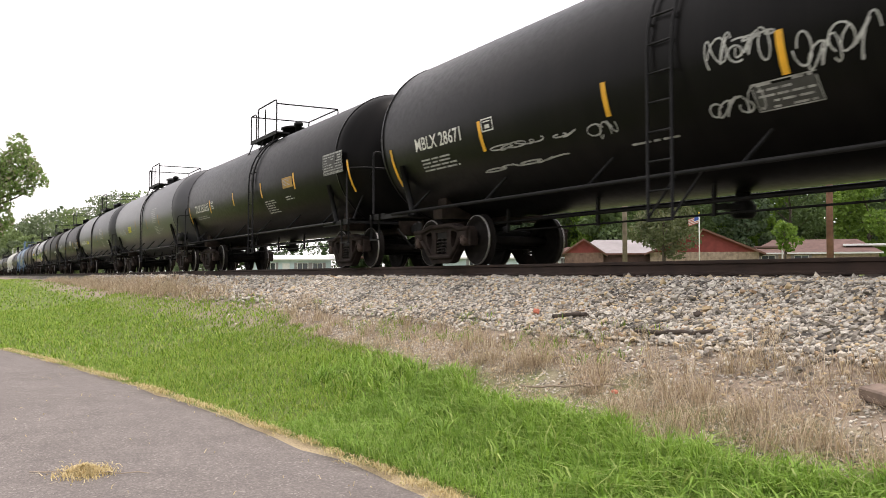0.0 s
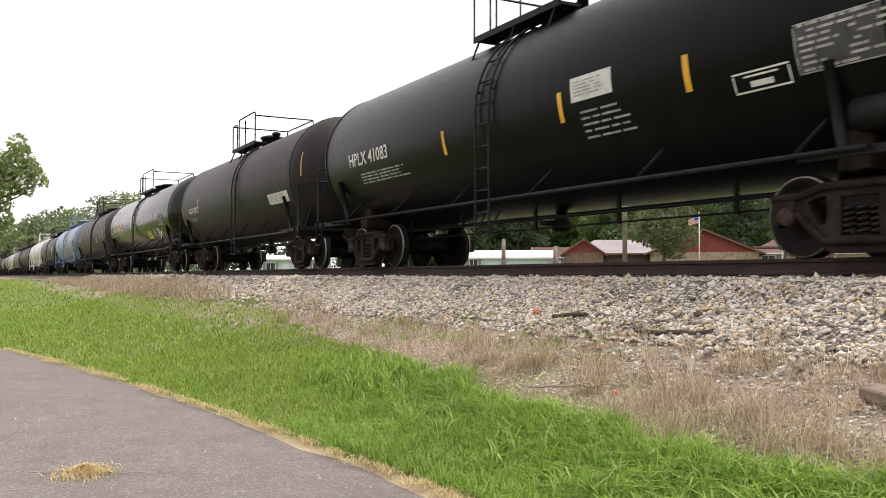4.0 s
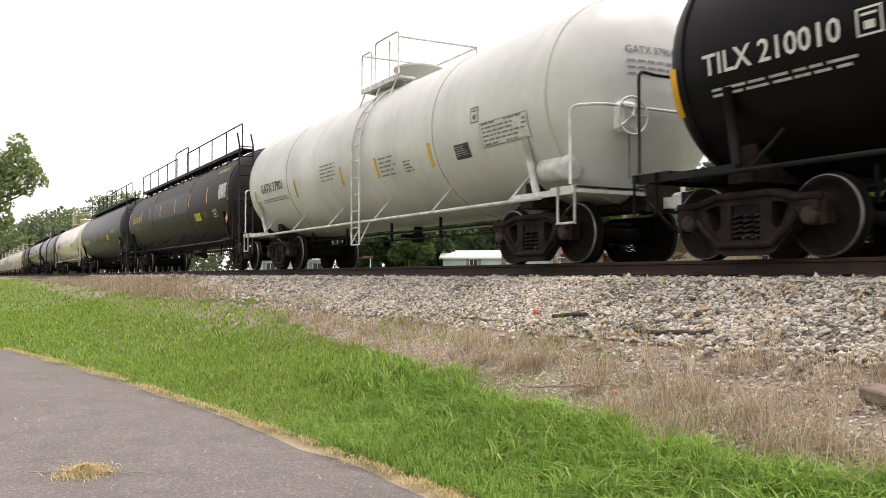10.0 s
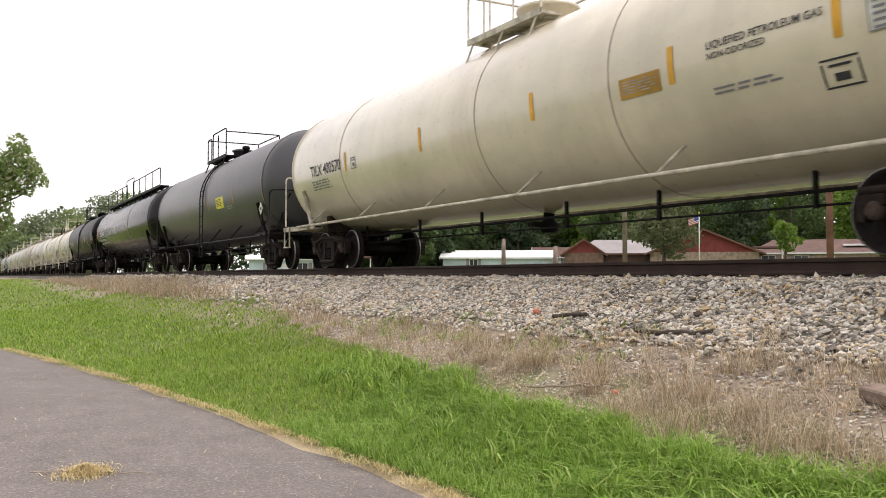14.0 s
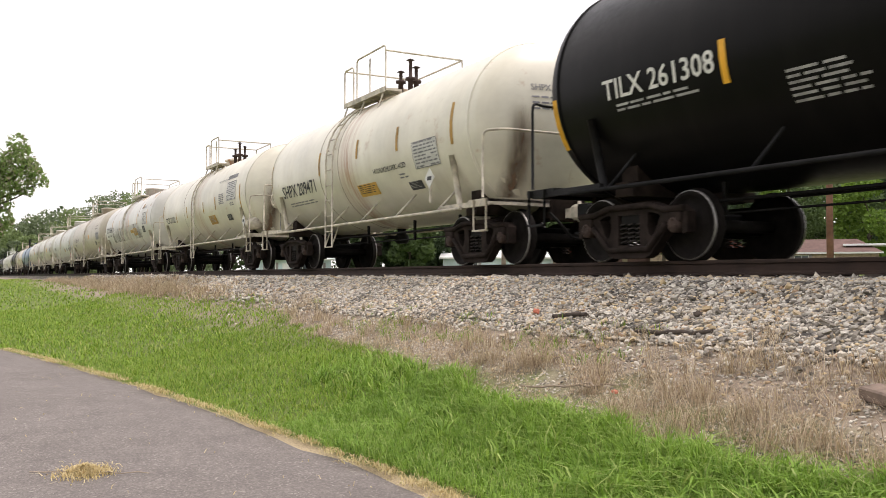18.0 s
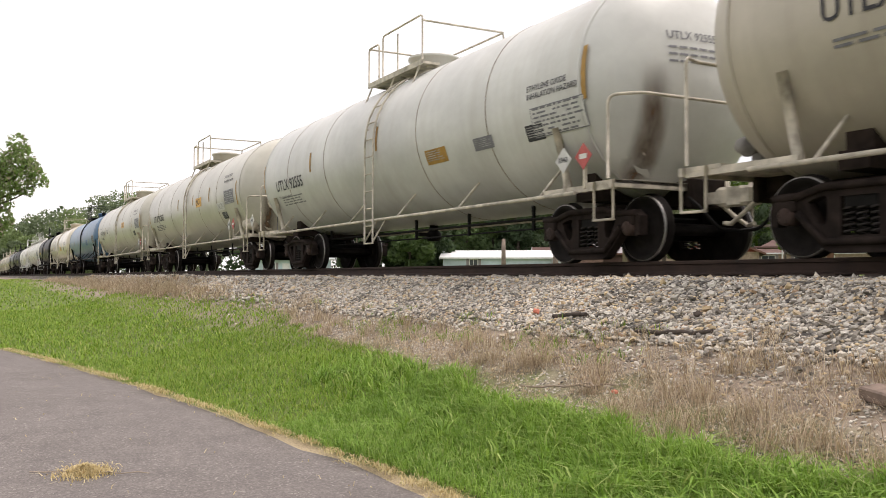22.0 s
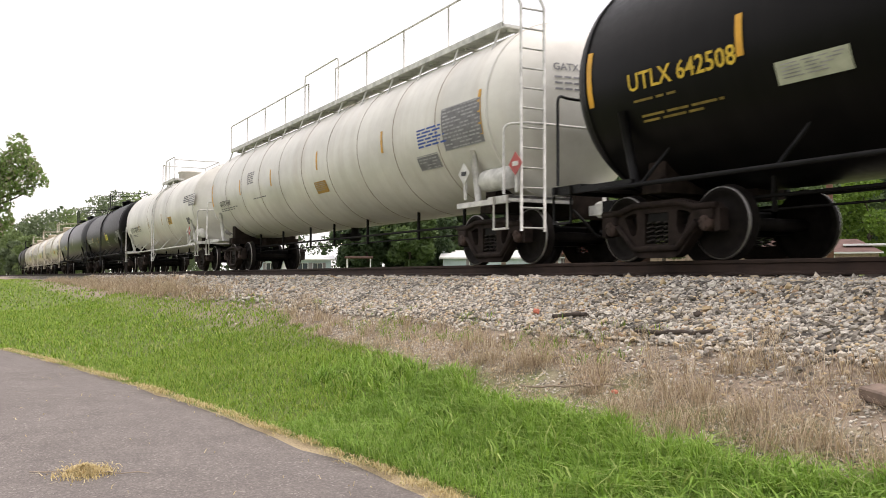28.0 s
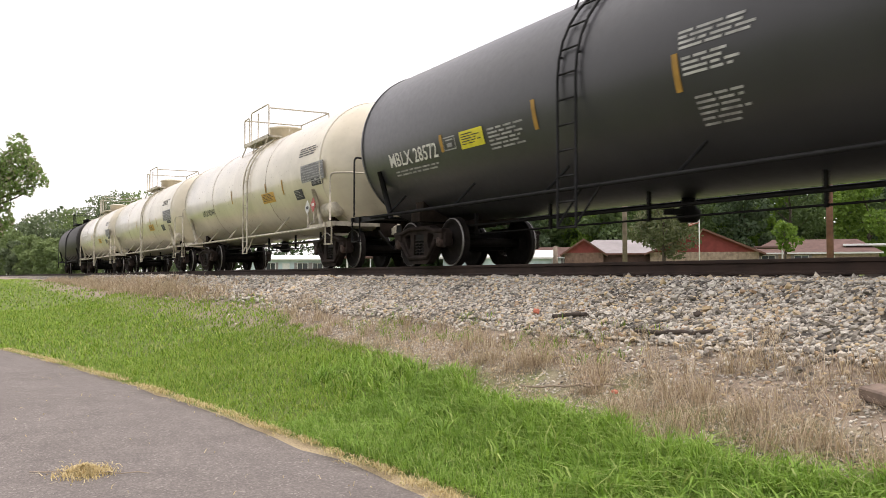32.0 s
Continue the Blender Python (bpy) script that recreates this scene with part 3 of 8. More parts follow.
        if top == "platform":
            paths = [[(w0, -0.97, z1), (w0, -0.97, z1 + hr), (w0 + 0.55, -0.97, z1 + hr), (w0 + 0.55, -0.97, z1)],
                     [(w0 + 0.75, -0.97, z1), (w0 + 0.75, -0.97, z1 + hr + 0.12), (w1, -0.97, z1 + hr + 0.12), (w1, -0.97, z1)],
                     [(w0, 0.97, z1), (w0, 0.97, z1 + hr), (w1, 0.97, z1 + hr), (w1, 0.97, z1)],
                     [(w0, -0.97, z1 + hr), (w0, 0.97, z1 + hr)], [(w1, -0.97, z1 + hr), (w1, 0.97, z1 + hr)]]
            posts = [(w0 + 1.5, -0.97)]
        elif top == "wells":
            m1, m2 = w0 + 2.45, w0 + 3.2
            paths = [[(w0, -0.97, z1), (w0, -0.97, z1 + hr), (m1, -0.97, z1 + hr), (m1, -0.97, z1)],
                     [(m2, -0.97, z1), (m2, -0.97, z1 + hr), (w1, -0.97, z1 + hr), (w1, -0.97, z1)],
                     [(w0, 0.97, z1), (w0, 0.97, z1 + hr), (w1, 0.97, z1 + hr), (w1, 0.97, z1)], [(w0, -0.97, z1 + hr), (w0, 0.97, z1 + hr)], [(w1, -0.97, z1 + hr), (w1, 0.97, z1 + hr)]]
            posts = [(w0 + 0.9, -0.97), (w0 + 1.7, -0.97), (m2 + 0.85, -0.97), (m2 + 1.7, -0.97)]
        else:
            paths = [[(w0, -0.97, z1), (w0, -0.97, z1 + hr), (dome_x - 1.0, -0.97, z1 + hr)],
                     [(dome_x + 1.0, -0.97, z1 + hr), (w1, -0.97, z1 + hr), (w1, -0.97, z1)],
                     [(dome_x - 1.2, -0.97, z1), (dome_x - 1.2, -0.97, z1 + hr + 0.25), (dome_x + 1.2, -0.97, z1 + hr + 0.25), (dome_x + 1.2, -0.97, z1)]]
            posts = [(w0 + (w1 - w0) * i / 9, -0.97) for i in range(1, 9)]
        for p in paths:
            bm = B()
            tube(bm, bent(p, 0.1, 3), 0.021, 6)
            part("guard_rail", bm, rail_mat, car)
        for x, y in posts:
            bm = B()
            tube(bm, [(x, y, z1), (x, y, z1 + hr)], 0.019, 6)
            part("rail_post", bm, rail_mat, car)
    # hatches
    def hatch_at(x, r, h, mat=paint):
        bm = B()
        lathe(bm, [(ztop - 0.12, r), (ztop + h - 0.06, r), (ztop + h - 0.06, r + 0.05), (ztop + h, r + 0.05), (ztop + h + 0.05, r * 0.7), (ztop + h + 0.06, 0.02)], "z", 24, c=(x, 0, 0))
        part("hatch", bm, mat, car)
    if hatch == "bolted":
        hatch_at(dome_x, 0.34, 0.34)
        bm = B()
        lathe(bm, [(ztop - 0.05, 0.1), (ztop + 0.3, 0.1), (ztop + 0.3, 0.14), (ztop + 0.38, 0.14), (ztop + 0.42, 0.05)], "z", 12, c=(dome_x + 0.75, -0.1, 0))
        part("relief_valve", bm, metal, car)
    elif hatch == "wide":
        hatch_at(dome_x - 0.3, 0.45, 0.3)
        hatch_at(dome_x + 0.75, 0.4, 0.26)
    elif hatch == "drum":
        hatch_at(dome_x, 0.52, 0.42)
    elif hatch == "wells":
        hatch_at(dome_x - 1.2, 0.42, 0.36)
        hatch_at(dome_x + 1.1, 0.42, 0.36)
        hatch_at(dome_x + 2.9, 0.2, 0.34, metal)
        hatch_at(dome_x - 2.4, 0.22, 0.2, metal)
    elif hatch == "valves":
        hatch_at(dome_x - 0.3, 0.36, 0.25)
        for k, (dx, dy) in enumerate(((0.35, -0.2), (0.55, 0.1), (0.75, -0.15))):
            bm = B()
            lathe(bm, [(ztop - 0.05, 0.06), (ztop + 0.3, 0.06), (ztop + 0.3, 0.12), (ztop + 0.36, 0.12), (ztop + 0.36, 0.04), (ztop + 0.55 + 0.1 * k, 0.04), (ztop + 0.56 + 0.1 * k, 0.1), (ztop + 0.6 + 0.1 * k, 0.02)], "z", 10, c=(dome_x + dx, dy, 0))
            part("valve", bm, TRUCK_RUST, car)
    # side ladder
    if ladder:
        lx = ladder_x if ladder_x is not None else dome_x
        bm = B()
        ly = R + 0.05
        for dx in (-0.21, 0.21):
            pts = [Vector((lx + dx, -ly, 0.46)), Vector((lx + dx, -ly, zc))] + [Vector((lx + dx, -ly * math.cos(a), zc + ly * math.sin(a))) for a in (radians(10 * k) for k in range(1, 7))]
            tube(bm, pts, 0.022, 6)
        zz = 0.47
        while zz < ztop - 0.25:
            y = -ly if zz < zc else -math.sqrt(max(0.1, ly * ly - (zz - zc) ** 2))
            tube(bm, [(lx - 0.21, y, zz), (lx + 0.21, y, zz)], 0.015, 6)
            zz += 0.36
        part("ladder", bm, rail_mat, car)
        for a in (radians(12),):
            for dx in (-0.21, 0.21):
                bm = B()
                tube(bm, [skin.arc(lx + dx, a, -0.01), skin.arc(lx + dx, a, 0.06)], 0.02, 5)
                part("ladder_bracket", bm, rail_mat, car)
        if sidebar:
            for dx in (-0.21, 0.21):
                bm = B()
                tube(bm, [(lx + dx, -ly, 0.5), (lx + dx + 0.34, -1.54, rail_z - 0.01)], 0.018, 5)
                part("ladder_stay", bm, rail_mat, car)
    if end_ladder:
        bm = B()
        ex = end + 0.08
        for dy in (-1.42, -0.98):
            tube(bm, [(ex, dy, 0.5), (ex, dy, ztop - 0.1), (ex - 0.25, dy, ztop + 0.3)], 0.026, 6)
        for k in range(12):
            z = 0.55 + (ztop - 0.7) * k / 11
            tube(bm, [(ex, -1.42, z), (ex, -0.98, z)], 0.017, 6)
        part("end_ladder", bm, rail_mat, car)
    # hand brake at the front end
    if wheel:
        bx, by, bz = L / 2 - 0.44, -0.72, 2.08
        bm = B()
        ring = [(bx, by + 0.27 * math.cos(k * math.pi / 10), bz + 0.27 * math.sin(k * math.pi / 10)) for k in range(21)]
        tube(bm, ring, 0.02, 5, caps=False)
        bw = part("brake_wheel", bm, rail_mat, car)
        for k in range(5):
            a = k * 1.2566
            bm = B()
            tube(bm, [(bx, by, bz), (bx, by + 0.27 * math.cos(a), bz + 0.27 * math.sin(a))], 0.013, 4)
            part("spoke", bm, rail_mat, bw)
        bm = B()
        bbox(bm, (bx - 0.16, by, bz), (0.22, 0.34, 0.44), 0.05)
        part("brake_housing", bm, rail_mat, car)
        bm = B()
        tube(bm, [(bx - 0.2, by + 0.1, bz - 0.2), (bx - 0.2, by + 0.1, 1.2)], 0.012, 5)
        part("brake_chain", bm, IRON_GREY, car)
    # slanted stay from the platform to the head
    if metal is IRON_BLACK:
        bm = B()
        hy, hz = -0.95, 2.15
        k = min(0.98, math.hypot(hy, hz - zc) / R)
        tube(bm, [(L / 2 - 1.25, -1.2, 1.08), (half + R * 0.5 * math.sqrt(1 - k * k), hy, hz)], 0.028, 6)
        part("head_stay", bm, rail_mat, car)
    # air-brake valve on the rear platform: a pipe bracket with two castings
    if valve:
        vx = -(L / 2 - 0.85)
        bm = B()
        bbox(bm, (vx, -0.5, 1.3), (0.2, 0.26, 0.34), 0.03)
        bbox(bm, (vx + 0.16, -0.5, 1.22), (0.16, 0.16, 0.2), 0.02)
        lathe(bm, [(1.45, 0.07), (1.5, 0.07), (1.5, 0.1), (1.53, 0.1), (1.56, 0.03)], "z", 10, c=(vx - 0.02, -0.46, 0))
        vb = part("brake_valve", bm, VALVE_GREY, car)
        for dy in (-0.28, 0.3):
            bm = B()
            lathe(bm, [(-0.15, 0.03), (-0.12, 0.09), (-0.03, 0.1), (-0.02, 0.13), (0.02, 0.13), (0.03, 0.08), (0.14, 0.08), (0.15, 0.03)], "y", 14, c=(vx, -0.5 + dy, 1.36))
            part("valve_casting", bm, VALVE_GREY, vb)
        for dz in (-0.1, 0.1):
            bm = B()
            tube(bm, bent([(vx, -0.35, 1.36 + dz), (vx + 0.3, -0.3, 1.36 + dz), (vx + 0.5, -0.3, 1.05)], 0.08), 0.018, 6)
            part("air_pipe", bm, VALVE_GREY, vb)
    # air hoses that hang between the wagons
    for sx in (-1, 1):
        bm = B()
        hx = sx * (L / 2 - 0.5)
        tube(bm, bent([(hx, -0.42 * sx, 0.86), (hx + sx * 0.16, -0.40 * sx, 0.74), (hx + sx * 0.34, -0.2 * sx, 0.42), (hx + sx * 0.5, 0.0, 0.40)], 0.1), 0.024, 6)
        part("air_hose", bm, GREASE, car)
    if cylinder:
        bm = B()
        lathe(bm, [(-0.42, 0.03), (-0.40, 0.15), (-0.34, 0.19), (0.34, 0.19), (0.40, 0.15), (0.42, 0.03)], "x", 18, c=(L / 2 - 1.55, -1.18, 1.42))
        part("air_reservoir", bm, rail_mat, car)
    # heater coil or saddle brackets at the head
    for sx in (-1, 1):
        for sy in (-1, 1):
            bm = B()
            q = skin.at(sx * min(L / 2 - 2.0, half), 1.95, 0.01)
            tube(bm, [(q.x, sy * 1.28, 1.0), (q.x, q.y * (-sy), q.z)], 0.06, 8)
            part("tank_strut", bm, rail_mat, car)

    # the front head: lettering, and grime run down below the hand brake
    def head_x(y, z, off):
        k = min(0.98, math.hypot(y, z - zc) / R)
        return half + R * 0.5 * math.sqrt(1 - k * k) + off
    if head_text:
        text, y0, z0, w, mat = head_text
        vs, fs, asp = lettering(text)
        bm = B()
        vv = [bm.verts.new((head_x(y0 + v[0] * w / asp, z0 + v[1] * w / asp, 0.012), y0 + v[0] * w / asp, z0 + v[1] * w / asp)) for v in vs]
        for f in fs:
            try:
                bm.faces.new([vv[i] for i in f])
            except ValueError:
                pass
        part("head_lettering", bm, mat, tank)
        bm = B()
        for j in range(3):
            zz = z0 - 0.13 - 0.1 * j
            for i in range(5):
                ya, yb = y0 + w * i / 5, y0 + w * (i + 0.8) / 5
                quads(bm, [(head_x(ya, zz, 0.011), ya, zz), (head_x(yb, zz, 0.011), yb, zz), (head_x(yb, zz + 0.055, 0.011), yb, zz + 0.032), (head_x(ya, zz + 0.055, 0.011), ya, zz + 0.032)], ((0, 1, 2, 3),))
        part("head_data", bm, mat, tank)["kind"] = "stuff"
    if head_stain:
        bm = B()
        rows = []
        for j in range(9):
            z = zc + 0.35 - (R + 0.1) * j / 8
            cy, hw = -0.84, 0.26
            rows.append([bm.verts.new((head_x(cy + u * hw, z, 0.006), cy + u * hw, z)) for u in (-1, -0.5, 0, 0.5, 1)])
        for p, q in zip(rows, rows[1:]):
            for i in range(4):
                bm.faces.new((p[i], p[i + 1], q[i + 1], q[i])).smooth = True
        part("grime_streak", bm, STREAK, tank)

    # lettering and films on the side that faces the path
    for text, x, z, w, mat in letters:
        bm = B()
        stencil(bm, skin, text, x, z, w)
        part("lettering", bm, mat, tank)["kind"] = "stuff"
    if data:
        for x, z, w, lines, h, mat in data:
            bm = B()
            text_bars(bm, skin, x, z + 0.03, w, {3: 4, 4: 6}.get(lines, lines), h * 0.45, h * (0.42 if lines < 5 else 0.75), rnd)
            part("stencilled_data", bm, mat, tank)["kind"] = "stuff"
    for x, z, w, h, mat in signs:
        bm = B()
        h *= 1.25
        decal(bm, skin, x, z, w, h)
        part("sign_film", bm, mat, tank)
        bm = B()
        text_bars(bm, skin, x + w * 0.08, z + h * 0.76, w * 0.86, 5, h * 0.055, h * 0.08, rnd, 0.013)
        o = part("sign_print", bm, INK if mat in (YELLOW, AMBER, ORANGE_SIGN) else FADED, tank)
        o["kind"] = "stuff"
    for x, z, w, h, mat in bars:
        bm = B()
        if w < 0.62 or h < 0.25:
            frame_film(bm, skin, x, z, w, h, 0.022)
            decal(bm, skin, x + w * 0.3, z + h * 0.22, w * 0.4, h * 0.3, 0.008, 2)
            decal(bm, skin, x + w * 0.2, z + h * 0.7, w * 0.6, h * 0.1, 0.008, 1)
            part("small_plate", bm, mat, tank)
            continue
        back, ink = (WHITE_SIGN, TABLE_GREY) if mat is WHITE_SIGN else (TABLE_GREY, TABLE_INK) if metal in (IRON_CREAM, IRON_WHITE) else (TABLE_DARK, FADED)
        decal(bm, skin, x, z, w, h, 0.008, 6)
        tb = part("printed_table", bm, back, tank)
        bm = B()
        frame_film(bm, skin, x, z, w, h, 0.014, 0.013)
        n = max(5, int(h / 0.06))
        for k in range(n):
            zz = z + h * (k + 0.35) / n
            a = x + 0.06
            while a < x + w - 0.1:
                ww = min(rnd.uniform(0.06, 0.22), x + w - 0.05 - a)
                if rnd.random() < 0.85:
                    decal(bm, skin, a, zz, ww, h / n * 0.45, 0.013, 1)
                a += ww + 0.035
        part("table_print", bm, ink, tb)["kind"] = "stuff"
    for x, z, h, lean in stripes:
        bm = B()
        decal(bm, skin, x - 0.05, z - h / 2, 0.1, h, lean=lean)
        part("reflector_strip", bm, stripe_mat, tank)
    for x, z, w, h, mat, strokes in art:
        bm = B()
        scrawl(bm, skin, x, z, w, h, rnd, strokes)
        part("graffiti", bm, mat, tank)["kind"] = "stuff"
    for i, (x, z, w, h, mat) in enumerate(panels):
        bm = B()
        decal(bm, skin, x, z, w, h, 0.0045 + 0.0012 * i, max(6, int(h * 14)))
        part("jacket_patch", bm, mat, tank)
    for x, z, mat in placards:
        bm = B()
        y = -1.52
        diamond(bm, (x, y, z), 0.19)
        part("placard", bm, mat, car)
        bm = B()
        box(bm, (x, y - 0.004, z), (0.16, 0.006, 0.07))
        if number and mat is WHITE_SIGN:
            bm = B()
            vs, fs, asp = lettering(number)
            vv = [bm.verts.new((x + (v[0] / asp - 0.5) * 0.21, y - 0.006, z - 0.035 + v[1] / asp * 0.21)) for v in vs]
            for f in fs:
                bm.faces.new([vv[i] for i in f])
        part("placard_print", bm, INK if mat != RED_SIGN else CHALK, car)
        bm = B()
        box(bm, (x, y + 0.03, z - 0.2), (0.05, 0.04, 0.5))
        part("placard_holder", bm, rail_mat, car)
    return car


# ---- ground ----
PROFILE = ((-400, 0.0), (2.0, 0.0), (2.7, 0.02), (3.6, 0.2), (4.5, 0.42), (5.5, 0.74), (6.95, 1.36), (7.4, 1.385), (10.7, 1.385), (11.2, 1.34), (13.0, 0.7), (16.0, 0.5), (40, 1.2), (60, 1.9), (160, 2.4), (900, 4.0))


def edge_y(x):
    """The path's far edge: y at each x."""
    t = max(-6.0, -x - 5.0)
    return 2.79 - 0.075 * t - 0.005 * t ** 2 if t < 30 else -3.96 - (t - 30) * 0.38


def ground_z(x, y):
    for (a, za), (b, zb) in zip(PROFILE, PROFILE[1:]):
        if a <= y <= b:
            z = za + (zb - za) * (y - a) / (b - a)
            break
    else:
        z = 4.0
    if 2.4 < y < 5.8:
        z += 0.05 * noise.noise((x * 0.6, y * 0.9, 0.3)) * min(1, (y - 2.4))
    if x < -30 and y < 6.5:
        # the verge rises a little towards the far end
        z += min(1.2, (-30 - x) * 0.012) * max(0.0, min(1.0, (6.5 - y) / 4)) * max(0.0, min(1.0, (y + 8) / 6))
    return z


def ground_material():
    m = Mat("ground_cover", 0.95, 0.0, 0.1)
    y = m.axis(1)
    x = m.axis(0)
    n1 = m.noise((1.1, 1.1, 1.1), 5)
    n2 = m.noise((9, 9, 9), 6, 0.7)
    n3 = m.noise((60, 60, 60), 4, 0.7)
    soil = m.ramp(n2, (0.3, (0.14, 0.112, 0.086)), (0.5, (0.27, 0.222, 0.175)), (0.72, (0.40, 0.345, 0.28)))
    green = m.ramp(n2, (0.3, (0.085, 0.115, 0.035)), (0.55, (0.14, 0.18, 0.055)), (0.75, (0.20, 0.225, 0.085)))
    # the strip of dry stubble between lawn and stones
    wob = m.math("MULTIPLY", n1, 1.6)
    yy = m.n.new("ShaderNodeMath")
    yy.operation = "ADD"
    m.l.new(y, yy.inputs[0])
    m.l.new(wob, yy.inputs[1])
    dry = m.n.new("ShaderNodeMapRange")
    dry.inputs["From Min"].default_value = 5.1
    dry.inputs["From Max"].default_value = 5.7
    m.l.new(yy.outputs[0], dry.inputs["Value"])
    far = m.n.new("ShaderNodeMapRange")
    far.inputs["From Min"].default_value = 14.0
    far.inputs["From Max"].default_value = 12.0
    m.l.new(y, far.inputs["Value"])
    k = m.math("MULTIPLY", dry.outputs[0], far.outputs[0])
    # bare strawy soil along the edge of the path
    t = m.n.new("ShaderNodeMath")
    t.operation = "MULTIPLY_ADD"
    m.l.new(x, t.inputs[0])
    t.inputs[1].default_value, t.inputs[2].default_value = -1.0, -5.0
    tt = m.math("MAXIMUM", t.outputs[0], -6.0)
    q = m.n.new("ShaderNodeMath")
    q.operation = "MULTIPLY_ADD"
    m.l.new(tt, q.inputs[0])
    q.inputs[1].default_value, q.inputs[2].default_value = 0.005, 0.075
    e = m.n.new("ShaderNodeMath")
    e.operation = "MULTIPLY_ADD"
    m.l.new(tt, e.inputs[0])
    m.l.new(q.outputs[0], e.inputs[1])
    e.inputs[2].default_value = -2.79
    g = m.n.new("ShaderNodeMath")
    g.operation = "ADD"
    m.l.new(y, g.inputs[0])
    m.l.new(e.outputs[0], g.inputs[1])
    g2 = m.n.new("ShaderNodeMath")
    g2.operation = "MULTIPLY_ADD"
    m.l.new(n2, g2.inputs[0])
    g2.inputs[1].default_value = 0.12
    m.l.new(g.outputs[0], g2.inputs[2])
    rim = m.n.new("ShaderNodeMapRange")
    rim.inputs["From Min"].default_value = 0.12
    rim.inputs["From Max"].default_value = 0.05
    m.l.new(g2.outputs[0], rim.inputs["Value"])
    inner = m.n.new("ShaderNodeMapRange")
    inner.inputs["From Min"].default_value = -0.6
    inner.inputs["From Max"].default_value = -0.4
    m.l.new(g2.outputs[0], inner.inputs["Value"])
    band = m.math("MULTIPLY", rim.outputs[0], inner.outputs[0])
    straw = m.ramp(n3, (0.3, (0.22, 0.17, 0.11)), (0.6, (0.46, 0.38, 0.25)))
    m.color(m.mix(band, m.mix(k, green, soil), straw))
    m.bump(n3, 0.6, 0.03)
    return m.m


def ballast_material():
    m = Mat("crushed_stone_bed", 0.9, 0.0, 0.3)
    v = m.n.new("ShaderNodeTexVoronoi")
    v.inputs["Scale"].default_value = 17.0
    m.l.new(m.co, v.inputs["Vector"])
    sep = m.n.new("ShaderNodeSeparateColor")
    m.l.new(v.outputs["Color"], sep.inputs[0])
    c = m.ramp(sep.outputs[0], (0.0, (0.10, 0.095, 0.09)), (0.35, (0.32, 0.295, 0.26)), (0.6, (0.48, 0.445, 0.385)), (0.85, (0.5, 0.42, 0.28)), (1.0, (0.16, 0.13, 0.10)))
    # shade between the stones is painted in: colour darkens towards cell borders
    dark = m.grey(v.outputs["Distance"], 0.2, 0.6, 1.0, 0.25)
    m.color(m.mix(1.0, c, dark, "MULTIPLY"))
    m.bump(m.grey(v.outputs["Distance"], 0.0, 0.7, 1.0, 0.0), 1.0, 0.05)
    return m.m


def stone_material(name):
    m = Mat(name, 0.85, 0.0, 0.3)
    f = m.island() if "bed" in name else m.object_random()
    c = m.ramp(f, (0.0, (0.15, 0.135, 0.115)), (0.22, (0.33, 0.30, 0.255)), (0.45, (0.50, 0.465, 0.405)), (0.70, (0.73, 0.69, 0.61)), (0.82, (0.58, 0.49, 0.375)), (0.93, (0.64, 0.50, 0.30)), (1.0, (0.36, 0.24, 0.16)))
    n = m.noise((28, 28, 28), 4)
    m.color(m.mix(0.6, c, m.ramp(n, (0.3, (0.6, 0.6, 0.6)), (0.7, (1, 1, 1))), "MULTIPLY"))
    m.bump(n, 0.5, 0.006)
    return m.m


def asphalt_material():
    m = Mat("worn_asphalt", 0.9, 0.0, 0.25)
    fine = m.noise((90, 90, 90), 3, 0.8)
    mid = m.noise((2.2, 2.2, 2.2), 6, 0.65)
    big = m.noise((0.5, 0.5, 0.5), 4)
    v = m.n.new("ShaderNodeTexVoronoi")
    v.inputs["Scale"].default_value = 75.0
    m.l.new(m.co, v.inputs["Vector"])
    sep = m.n.new("ShaderNodeSeparateColor")
    m.l.new(v.outputs["Color"], sep.inputs[0])
    agg = m.ramp(sep.outputs[0], (0.0, (0.145, 0.13, 0.125)), (0.6, (0.19, 0.172, 0.163)), (0.93, (0.23, 0.21, 0.195)), (1.0, (0.33, 0.31, 0.285)))
    c = m.mix(0.75, agg, m.ramp(mid, (0.3, (0.7, 0.69, 0.68)), (0.7, (1, 0.99, 0.97))), "MULTIPLY")
    c = m.mix(0.6, c, m.ramp(big, (0.35, (0.78, 0.77, 0.76)), (0.65, (1, 1, 1))), "MULTIPLY")
    m.color(c)
    m.bump(fine, 0.5, 0.006)
    return m.m


GROUND_M, BED_M, ASPHALT_M = ground_material(), ballast_material(), asphalt_material()
STONE_BED_M, STONE_M = stone_material("ballast_stone_bed"), stone_material("ballast_stone")


def spaced(lo, hi, near, fine, grow=1.25):
    """Values from lo to hi, close together round near."""
    out, d, x = [near], fine, near
    while x < hi:
        x += d
        out.append(min(x, hi))
        d = fine if x < near + 14 else d * grow
    d, x = fine, near
    while x > lo:
        x -= d
        out.insert(0, max(x, lo))
        d = fine if x > near - 24 else d * grow
    return out


